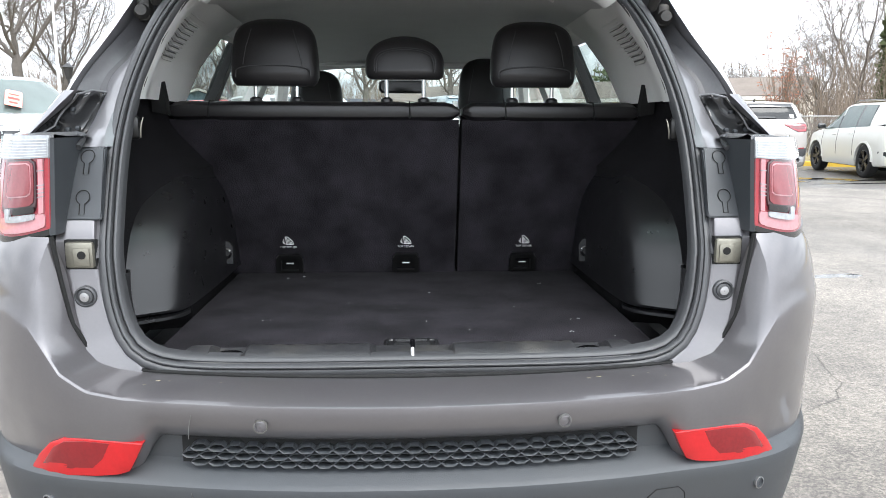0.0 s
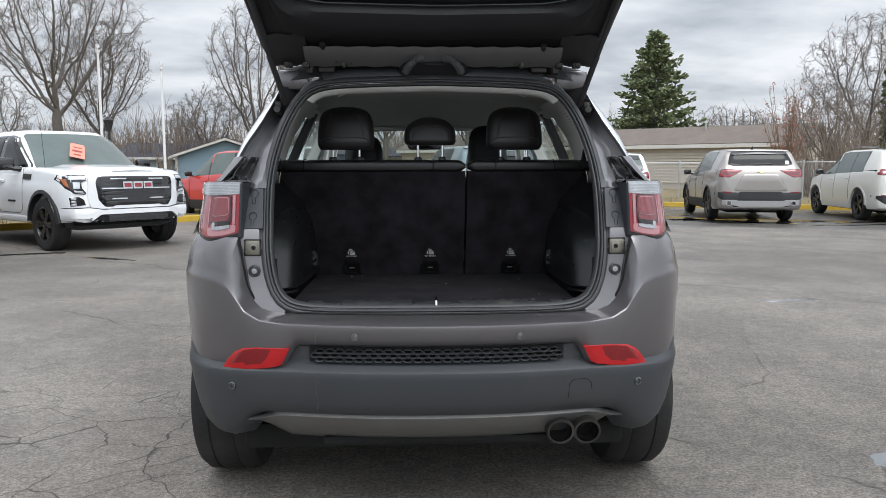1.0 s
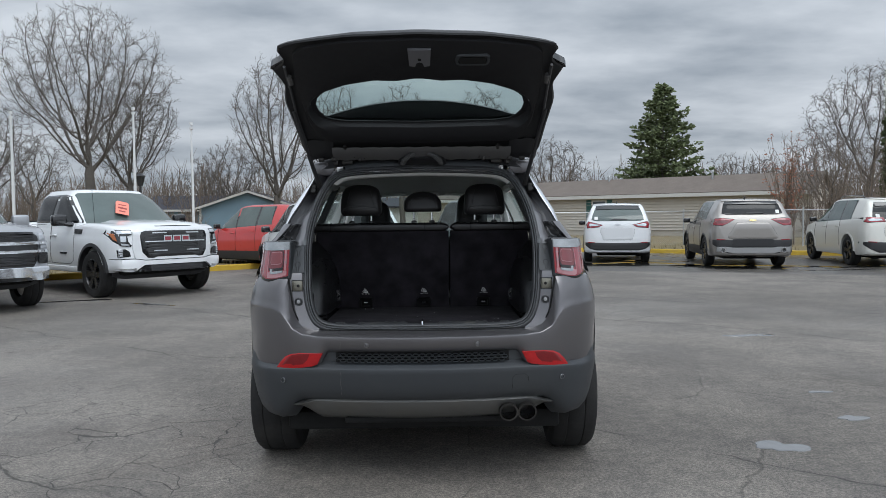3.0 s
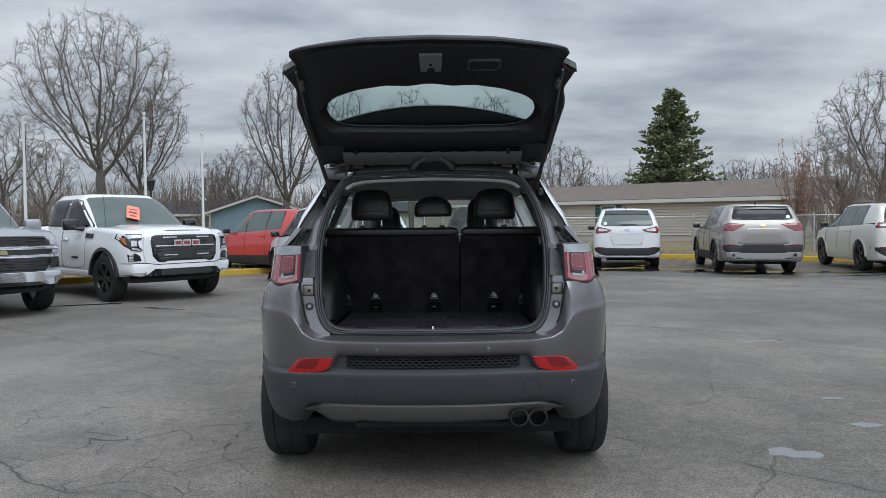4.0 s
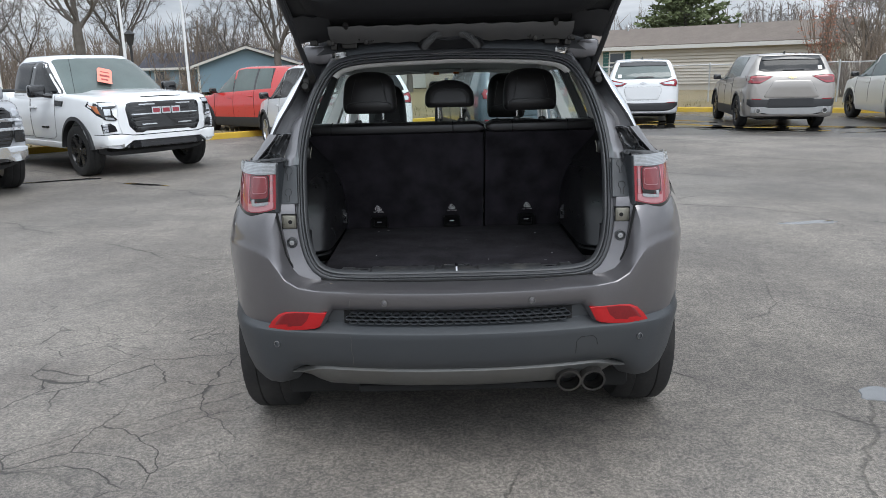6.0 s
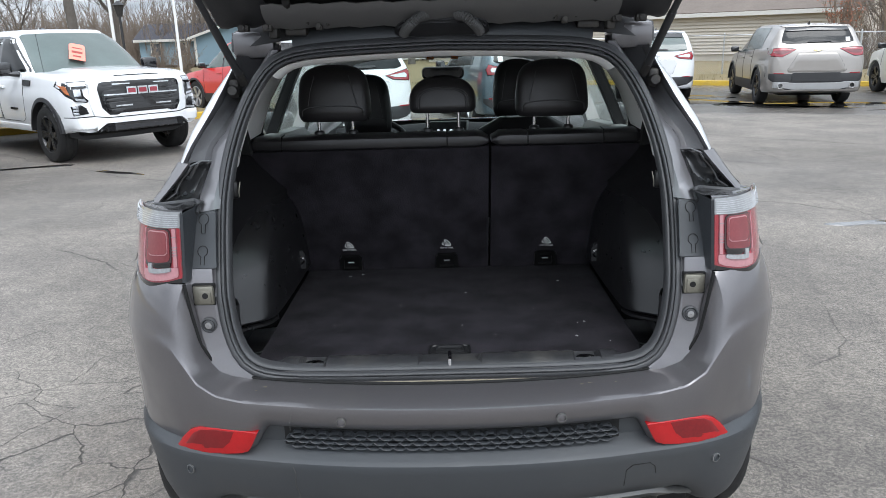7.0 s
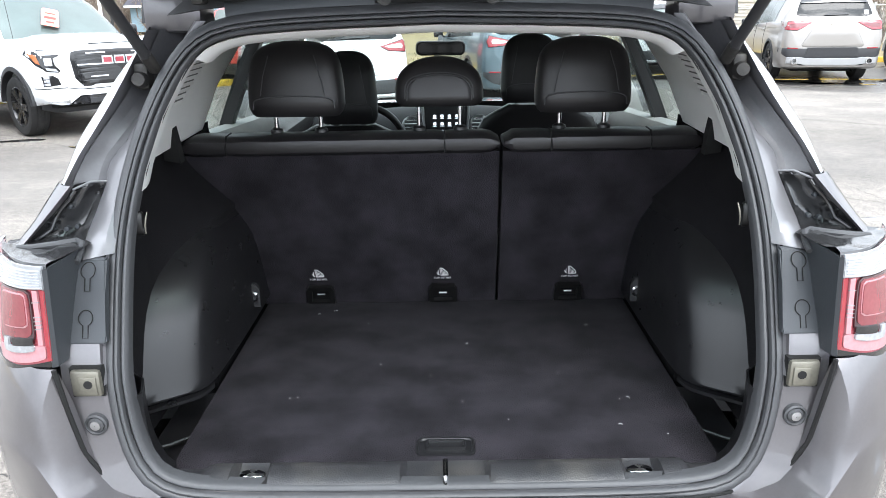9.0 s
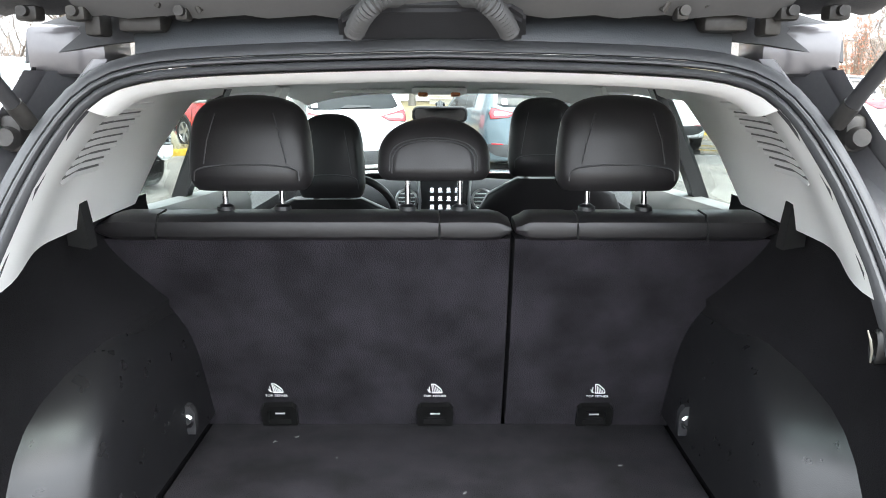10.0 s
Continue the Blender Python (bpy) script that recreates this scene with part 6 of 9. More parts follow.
def skin_patch(outline, inset, out, n=5):
    """A plate of (x, z) outline laid on the bumper's skin; returns the bmesh."""
    bm = bmesh.new()
    cx = sum(p[0] for p in outline) / len(outline)
    cz = sum(p[1] for p in outline) / len(outline)
    rings = []
    for f, o in ((1.0, out - 0.040), (1.0, out - 0.002), (0.96, out), (0.66, out + 0.001), (0.33, out + 0.001)):
        ring = []
        for x, z in outline:
            xx, zz = cx + (x - cx) * f, cz + (z - cz) * f
            ring.append(on_bumper(xx, zz, inset, o)[0])
        rings.append(ring)
    loft(bm, rings)
    return bm


for s in SIDES:
    o = [(0.474, 0.684), (0.53, 0.684), (0.585, 0.682), (0.632, 0.676), (0.662, 0.662), (0.690, 0.634), (0.716, 0.598), (0.68, 0.600), (0.63, 0.605), (0.562, 0.614), (0.520, 0.622), (0.502, 0.630), (0.490, 0.652)]
    rf = part("reflector", skin_patch([(s * x, z) for x, z in o], 0.020, 0.017), M_REFLECTOR, car, "red bumper reflector")
    o = [(0.535, 0.680), (0.585, 0.679), (0.630, 0.672), (0.656, 0.656), (0.684, 0.618), (0.62, 0.620), (0.572, 0.628), (0.550, 0.648)]
    part("inner_lens", skin_patch([(s * x, z) for x, z in o], 0.020, 0.018), M_REFLECTOR_D, rf, "duller red lens field")
    for x, z, ins in ((0.262, 0.728, 0.003), (0.678, 0.545, 0.009)):
        c, nn = on_bumper(s * x, z, ins, 0.004)
        bm = bmesh.new()
        q = nn.to_track_quat("Z", "Y").to_matrix().to_4x4()
        lathe(bm, [(0.0105, -0.004), (0.0102, 0.002), (0.0088, 0.0025), (0.0084, -0.001), (0.001, 0.0005)], "z", 22)
        bmesh.ops.transform(bm, matrix=Matrix.Translation(c) @ q, verts=bm.verts)
        sen = part("parking_sensor", bm, M_GREY if z > 0.6 else M_LOWER, car, "round parking sensor")
        bm = bmesh.new()
        lathe(bm, [(0.0122, -0.003), (0.0122, 0.0012), (0.0107, 0.0015), (0.0107, -0.003)], "z", 22)
        bmesh.ops.transform(bm, matrix=Matrix.Translation(c) @ q, verts=bm.verts)
        part("ring", bm, M_ALU if z < 0.6 else M_SKID, sen)

# a dried scratch down the bumper and the outline of the tow-eye cover
bm = bmesh.new()
tube(bm, [on_bumper(-0.385 + 0.004 * math.sin(z * 60), z, 0.004 if z > 0.69 else 0.006, 0.003 if z > 0.69 else -0.002)[0] for z in (0.755, 0.74, 0.72, 0.70)], 0.0007, 5)
part("scratch", bm, M_SKID, bumper, "thin pale scratch")
bm = bmesh.new()
tube(bm, [on_bumper(-0.388 + 0.003 * math.sin(z * 90), z, lerp([(0.50, 0.030), (0.54, 0.016), (0.585, 0.004), (0.602, 0.0)], z), 0.0006)[0] for z in (0.60, 0.58, 0.56, 0.54, 0.52, 0.50, 0.48)], 0.0007, 5)
part("scratch", bm, M_SKID, lower, "thin pale scratch")
bm = bmesh.new()
tube(bm, [on_bumper(x, z, lerp([(0.50, 0.030), (0.54, 0.016), (0.585, 0.004), (0.602, 0.0)], z), 0.0004)[0] for x, z in ((0.43, 0.505), (0.43, 0.56), (0.445, 0.575), (0.49, 0.575), (0.505, 0.56), (0.51, 0.535))], 0.0012, 5)
part("tow_eye_cover", bm, M_SHADOWED, lower, "joint of the tow-eye cover")

# skid plate
bm = bmesh.new()
rows = []
for k, (z, dy) in enumerate(((0.448, 0.055), (0.452, 0.030), (0.440, 0.022), (0.425, 0.030), (0.37, 0.075), (0.335, 0.14), (0.325, 0.30))):
    row = []
    for i in range(41):
        x = -0.63 + 1.26 * i / 40
        f = smoothstep(0.63, 0.50, abs(x))
        zz = 0.41 + (z - 0.41) * (0.12 + 0.88 * f)
        row.append((x, bumper_y(x, 0.0) + 0.055 + dy + 0.01 * (1 - f), zz))
    rows.append(row)
sheet(bm, rows, 0.006)
part("skid_plate", bm, M_SKID, car, "scuffed satin-grey skid plate")
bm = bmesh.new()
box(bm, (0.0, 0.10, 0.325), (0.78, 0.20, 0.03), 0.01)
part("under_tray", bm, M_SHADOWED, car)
# low pans and silencer, added to keep light off the ground below
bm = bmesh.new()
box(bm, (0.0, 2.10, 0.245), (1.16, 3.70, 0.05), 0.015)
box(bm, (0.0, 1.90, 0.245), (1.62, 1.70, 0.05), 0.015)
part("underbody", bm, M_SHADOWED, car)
bm = bmesh.new()
lathe(bm, [(0.001, -0.22), (0.075, -0.21), (0.085, -0.18), (0.085, 0.18), (0.075, 0.21), (0.001, 0.22)], "x", 20, (0.25, 0.33, 0.300))
part("silencer", bm, M_DARKSTEEL, car, "dark steel silencer under the tail")
for x in (0.415, 0.505):
    bm = bmesh.new()
    lathe(bm, [(0.038, 0.0), (0.046, 0.0), (0.047, 0.02), (0.044, 0.25), (0.036, 0.25), (0.036, 0.02)], "y", 26, (x, -0.085, 0.378))
    for vv in bm.verts:
        vv.co.y += (vv.co.z - 0.378) * -0.25
    ex = part("exhaust_tip", bm, M_DARKSTEEL, car, "burnt steel exhaust tip")
    bm = bmesh.new()
    lathe(bm, [(0.0, 0.06), (0.037, 0.06)], "y", 20, (x, -0.07, 0.378))
    part("bore", bm, M_SHADOWED, ex)

# wheels, arches and the body sides
AXLE_R, AXLE_F, WR = 0.63, 3.27, 0.352
for s in SIDES:
    for y in (AXLE_R, AXLE_F):
        wheel_parts(car, s * 0.818, y, WR, 0.245, s, M_ALU, 5)


def side_x(y, z):
    """Half-width of the body skin."""
    w = lerp([(0.25, 0.917), (0.44, 0.928), (0.9, 0.937), (1.6, 0.925), (2.6, 0.922), (3.4, 0.925), (3.9, 0.86), (4.15, 0.74), (4.22, 0.62)], y)
    f = lerp([(0.28, 0.955), (0.40, 0.985), (0.60, 0.997), (0.78, 1.0), (0.90, 0.990), (0.98, 0.972), (1.05, 0.952), (1.10, 0.930)], z)
    return w * f


for s in SIDES:
    bm = bmesh.new()
    rows = []
    for z in (0.30, 0.36, 0.44, 0.52, 0.60, 0.68, 0.74, 0.80, 0.86, 0.92, 0.96, 1.0, 1.05, 1.10):
        row = []
        for i in range(46):
            y = 0.44 + (4.18 - 0.44) * i / 45
            top = lerp([(2.9, 1.10), (3.3, 1.04), (3.9, 0.97), (4.18, 0.80)], y)
            zz = min(z, top)
            for ax in (AXLE_R, AXLE_F):
                d = abs(y - ax)
                R = WR + 0.06
                if d < R:
                    zz = max(zz, WR + math.sqrt(R * R - d * d))
            row.append((s * side_x(y, zz), y, zz))
        rows.append(row)
    sheet(bm, rows)
    part("quarter_panel", bm, M_GREY, car, "grey metallic body side")
    for ax in (AXLE_R, AXLE_F):
        bm = bmesh.new()
        turn = [math.pi * k / 24 * (0.68 if ax == AXLE_R else 1.0) for k in range(25)]
        pts = [(ax + (WR + 0.075) * math.cos(a), WR + (WR + 0.075) * math.sin(a)) for a in turn]
        inn = [(ax + (WR + 0.02) * math.cos(a), WR + (WR + 0.02) * math.sin(a)) for a in turn]
        loft(bm, [[(s * (side_x(a[0], a[1]) + 0.004), *a) for a in pts], [(s * (side_x(a[0], a[1]) + 0.012), *a) for a in inn], [(s * 0.60, *a) for a in inn]], False, False)
        part("wheel_arch_cladding", bm, M_LOWER, car, "dark plastic wheel-arch cladding")
    # rear corner between lamp, bumper and side
    bm = bmesh.new()
    rows = []
    for z in (1.02, 1.05, 1.10, 1.15, 1.19, 1.205):
        f = (z - 1.02) / 0.2
        rows.append([(s * x, y, z) for x, y in ((0.880 - 0.090 * f, 0.240), (0.890 - 0.10 * f, 0.30), (0.895 - 0.11 * f, 0.40), (0.90 - 0.11 * f, 0.60), (0.90 - 0.11 * f, 1.0))])
    sheet(bm, rows)
    part("upper_quarter", bm, M_GREY, car)
    # filler of the bumper's flank
    bm = bmesh.new()
    rows = []
    for z in (0.50, 0.60, 0.70, 0.80, 0.90, 0.98, 1.03, 1.06):
        f = max(0.0, z - 0.95)
        rows.append([(s * (side_x(0.44, z) - dx - f * 0.25), y, z) for y, dx in ((0.30, 0.010), (0.36, 0.004), (0.46, 0.003))])
    sheet(bm, rows)
    part("flank", bm, M_GREY, car)

# hood, nose and floor close the body
bm = bmesh.new()
rows = []
for y, z, w in ((3.02, 1.10, 0.80), (3.2, 1.09, 0.82), (3.6, 1.05, 0.82), (3.95, 1.0, 0.76), (4.12, 0.92, 0.70), (4.2, 0.80, 0.66), (4.21, 0.5, 0.66), (4.15, 0.3, 0.64)):
    rows.append([(w * (-1 + i / 5), y - 0.06 * (abs(i - 5) / 5) ** 2 * (y > 4), z - 0.05 * (abs(i - 5) / 5) ** 4) for i in range(11)])
sheet(bm, rows)
part("hood", bm, M_GREY, car)
# underbody set low so that it blocks light under the car
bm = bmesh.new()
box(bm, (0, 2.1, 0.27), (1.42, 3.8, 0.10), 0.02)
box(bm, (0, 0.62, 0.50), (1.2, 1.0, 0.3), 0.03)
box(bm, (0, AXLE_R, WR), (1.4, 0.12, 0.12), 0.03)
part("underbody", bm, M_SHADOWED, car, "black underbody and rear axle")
# rocker boxes and front valance added as light blockers under the car
for s in SIDES:
    bm = bmesh.new()
    box(bm, (s * 0.83, 2.02, 0.27), (0.14, 1.86, 0.16), 0.03)
    part("rocker_panel", bm, M_LOWER, car)
    bm = bmesh.new()
    box(bm, (s * 0.535, 0.468, 1.594), (0.12, 0.10, 0.075), 0.014, 2)
    part("roof_corner", bm, M_GREY, car)
bm = bmesh.new()
box(bm, (0, 4.1, 0.28), (1.3, 0.1, 0.22), 0.03)
part("front_valance", bm, M_LOWER, car)

# ---- tailgate opening ----
HALFSEAL = [(0, 0.784), (0.25, 0.784), (0.42, 0.788), (0.49, 0.801), (0.53, 0.832), (0.556, 0.90), (0.566, 0.97), (0.573, 1.05), (0.580, 1.135), (0.582, 1.224), (0.571, 1.317), (0.546, 1.413), (0.512, 1.49), (0.475, 1.541), (0.42, 1.568), (0.30, 1.580), (0, 1.588)]


def aperture_y(z):
    return -0.03 + (z - 0.79) * 0.24 if z < 1.0 else 0.02 + 0.59 * (z - 1.0)


seal2 = chain(soften(HALFSEAL, 2), 60)
LOOP = seal2 + [Vector((-p.x, p.y)) for p in seal2[-2:0:-1]]


def loop_normals(pts):
    out = []
    n = len(pts)
    for i in range(n):
        d = (pts[(i + 1) % n] - pts[i - 1]).normalized()
        out.append(Vector((d.y, -d.x)))
    return out


LN = loop_normals(LOOP)


def jamb_y(z):
    """Depth of the flat painted jamb that faces rearwards."""
    return lerp([(0.78, -0.034), (0.82, -0.016), (0.90, -0.002), (1.0, 0.012), (1.03, 0.018), (1.06, 0.034), (1.10, 0.050), (1.17, 0.084), (1.20, 0.106), (1.30, 0.175), (1.45, 0.262), (1.60, 0.362)], z)


def ring_at(off, dy=0.0, dz=0.0, flat=False):
    out = []
    for p, n in zip(LOOP, LN):
        q = p + n * off
        f = jamb_y if flat else aperture_y
        out.append((q.x, f(max(0.784, min(1.60, q.y))) + dy, q.y + dz))
    return out


def seal_strip(section):
    """A closed strip round the opening; section gives (offset outwards, depth)."""
    bm = bmesh.new()
    rows = [r + r[:1] for r in (ring_at(off, dy) for off, dy in section)]
    sheet(bm, rows)
    bmesh.ops.remove_doubles(bm, verts=bm.verts, dist=0.00005)
    return bm


seal = part("weather_seal", seal_strip([(0.0030, 0.008), (0.0030, -0.004), (0.0042, -0.0065), (0.0080, -0.0080), (0.0130, -0.0068), (0.0175, -0.0035), (0.0200, 0.001), (0.0205, 0.010)]), M_RUBBER, car, "dark grey ribbed rubber weather seal round the opening")
part("middle_rib", seal_strip([(-0.0062, 0.008), (-0.0060, -0.003), (-0.0045, -0.0075), (-0.0018, -0.0090), (0.0008, -0.0080), (0.0022, -0.004), (0.0024, 0.008)]), M_RUBBER, seal)
part("inner_lip", seal_strip([(-0.0195, 0.024), (-0.0190, 0.010), (-0.0172, 0.003), (-0.0140, -0.001), (-0.0105, -0.0015), (-0.0078, 0.001), (-0.0070, 0.008)]), M_RUBBER, seal)

# pale dirt line along the sill under the seal
M_DIRT = material("dried_sill_dirt", (0.20, 0.175, 0.13), 0.85, vary=0.4, scale=30)
bm = bmesh.new()
tube(bm, [(-0.40 + k * 0.04, -0.052 + 0.001 * math.sin(k * 2.3), 0.7715 + 0.006 * (abs(k - 10) / 10) ** 6) for k in range(21)], 0.0032, 6)
part("sill_dirt_line", bm, M_DIRT, seal, "dried pale dirt along the seal")
rnd = random.Random(41)
bm = bmesh.new()
for _ in range(46):
    x, y = rnd.uniform(-0.5, 0.5), rnd.uniform(-0.098, -0.070)
    bmesh.ops.create_icosphere(bm, subdivisions=1, radius=rnd.uniform(0.0008, 0.0024), matrix=Matrix.Translation((x, y, 0.778)) @ Matrix.Diagonal((rnd.uniform(1, 3), 1, 0.5, 1)))
part("sill_grit", bm, M_DIRT, seal)["kind"] = "stuff"

# painted jamb round the opening, split at the sill, the sides and the header
n_loop = len(LOOP)


def jamb(pick, offs, mat, name, label="", thick=None):
    bm = bmesh.new()
    rows = []
    for off, dy, dz in offs:
        ring = ring_at(off, dy, dz, name == "side_jamb" and off > 0.02)
        rows.append([ring[i] for i in pick])
    sheet(bm, rows, thick)
    return part(name, bm, mat, car, label)


sill_idx = [i for i in list(range(n_loop - 15, n_loop)) + list(range(0, 16))]
jamb(sill_idx, ((0.004, 0.012, 0), (0.014, 0.006, 0), (0.026, -0.03, 0.012), (0.030, -0.052, 0.010), (0.034, -0.072, 0.014)), M_GREY, "sill_jamb", "wet grey painted sill under the seal")
for s in SIDES:
    idx = [i for i in range(n_loop) if LOOP[i].x * s > 0.40 and 0.784 < LOOP[i].y < 1.10]
    jamb(idx, ((0.004, 0.014, 0), (0.014, 0.006, 0), (0.021, 0.002, 0), (0.026, 0.0, 0), (0.078, 0.0, 0), (0.088, -0.004, 0), (0.092, 0.03, 0)), M_GREY, "side_jamb", "painted metal door jamb")
    idx = [i for i in range(n_loop) if LOOP[i].x * s > 0.40 and 0.99 < LOOP[i].y < 1.22]
    jamb(idx, ((0.004, 0.014, 0), (0.012, 0.006, 0), (0.018, -0.012, 0), (0.022, 0.0, 0), (0.024, 0.03, 0)), M_JAMB, "jamb_flange")
top_idx = list(range(46, n_loop - 45))
jamb(top_idx, ((0.004, 0.012, 0), (0.02, 0.004, 0.0), (0.045, 0.012, 0), (0.062, 0.035, 0.004), (0.075, 0.075, 0.006)), M_LOWER, "header_jamb", "dark roof edge above the seal")

# dark gap between jamb and bumper, and the plate with key-shaped marks
for s in SIDES:
    bm = bmesh.new()
    rows = []
    for z in [0.80 + 0.215 * k / 10 for k in range(11)]:
        x0 = 0.621 + 0.044 * smoothstep(0.79, 0.90, z)
        rows.append([(s * x0, jamb_y(z) - 0.004, z), (s * (x0 + 0.004), jamb_y(z) + 0.03, z), (s * (x0 + 0.013), jamb_y(z) + 0.03, z), (s * (x0 + 0.018), jamb_y(z) + 0.002, z)])
    sheet(bm, rows)
    part("gap_channel", bm, M_PLASTIC, car)
    bm = bmesh.new()
    plate_o = [(s * 0.580, 1.056), (s * 0.662, 1.056), (s * 0.659, 1.07), (s * 0.656, 1.10), (s * 0.652, 1.14), (s * 0.645, 1.189), (s * 0.588, 1.189), (s * 0.586, 1.14), (s * 0.582, 1.07)]
    prism(bm, plate_o, "y", -0.004, 0.012)
    for vv in bm.verts:
        vv.co.y += jamb_y(vv.co.z)
    bmesh.ops.bevel(bm, geom=list(bm.edges), offset=0.003, segments=2, affect="EDGES")
    plate = part("jamb_cover", bm, M_LOWER, car, "dark grey plastic jamb cover")
    for z in (1.172, 1.098):
        bm = bmesh.new()
        arc = [(0.0125 * math.cos(a), 0.0125 * math.sin(a)) for a in [math.radians(-68 + 316 * k / 24) for k in range(25)]]
        pts = arc + [(-0.0047, -0.032), (0.0047, -0.032)]
        tube(bm, [(s * 0.617 + x, jamb_y(z + h) - 0.0042, z + h) for x, h in pts], 0.0009, 5, True)
        part("key_mark", bm, M_SHADOWED, plate)
    # striker box
    bm = bmesh.new()
    box(bm, (s * 0.613, 0.018, 0.995), (0.052, 0.040, 0.050), 0.006)
    st = part("striker_box", bm, M_GALVPLATE, car, "zinc-plated striker bracket")
    bm = bmesh.new()
    box(bm, (s * 0.608, -0.003, 0.992), (0.030, 0.004, 0.034), 0.0018)
    part("face_plate", bm, M_GALVPLATE, st)
    bm = bmesh.new()
    cyl(bm, (s * 0.607, -0.0062, 0.996), (s * 0.607, 0.0, 0.996), 0.0075)
    part("bolt_hole", bm, M_SHADOWED, st)
    bm = bmesh.new()
    prism(bm, [(s * 0.586, 0.968), (s * 0.641, 0.968), (s * 0.641, 1.0225), (s * 0.586, 1.0225)], "y", 0.006, 0.02)
    part("striker_recess", bm, M_SHADOWED, st)
    # rubber stop
    bm = bmesh.new()
    lathe(bm, [(0.020, 0.010), (0.020, -0.004), (0.017, -0.006), (0.0145, -0.002), (0.0135, -0.004), (0.008, -0.006), (0.001, -0.006)], "y", 22, (s * 0.606, -0.002, 0.918))
    sp = part("rubber_stop", bm, M_RUBBER, car, "round rubber stop")
    bm = bmesh.new()
    lathe(bm, [(0.0095, -0.004), (0.0085, -0.0078), (0.001, -0.0085)], "y", 18, (s * 0.606, -0.002, 0.918))
    part("stop_tip", bm, M_ALU, sp)

# ---- tail lamps ----
LAMP = [(0.652, -0.012), (0.70, -0.004), (0.75, 0.022), (0.79, 0.062), (0.82, 0.115), (0.842, 0.18), (0.856, 0.27)]
lampc = chain(soften(LAMP, 2), 24)
lampn = plan_normals(lampc)


def lamp_point(u, v, out):
    """u 0..1 from the inner edge round the corner, v 0..1 upwards."""
    i = max(0, min(24, u * 24))
    a = int(min(23, math.floor(i)))
    f = i - a
    p = lampc[a] * (1 - f) + lampc[a + 1] * f
    n = lampn[a] * (1 - f) + lampn[a + 1] * f
    z0 = 1.045 - 0.020 * math.sin(min(1, u * 1.7) * math.pi) * 1.0
    z1 = 1.213 - 0.006 * u
    z = z0 + (z1 - z0) * v
    ins = 0.030 * (max(0.0, z - 1.03) / 0.18) ** 1.3 * smoothstep(0.0, 0.35, u)
    return p.x + n.x * (ins - out) - 0.012 * v * (1 - smoothstep(0.0, 0.3, u)), p.y + n.y * (ins - out), z


def lamp_patch(s, u0, u1, v0, v1, out, round_=0.0, nu=14, nv=16, thick=0.004):
    bm = bmesh.new()
    rows = []
    for j in range(nv + 1):
        fv = j / nv
        row = []
        for i in range(nu + 1):
            fu = i / nu
            if round_:
                a = abs(2 * fv - 1)
                k = (1 - a ** 4) ** 0.25 * round_ + (1 - round_)
                fu2 = 0.5 + (fu - 0.5) * k
            else:
                fu2 = fu
            x, y, z = lamp_point(u0 + (u1 - u0) * fu2, v0 + (v1 - v0) * fv, out)
            row.append((s * x, y, z))
        rows.append(row)
    sheet(bm, rows, thick)
    return bm


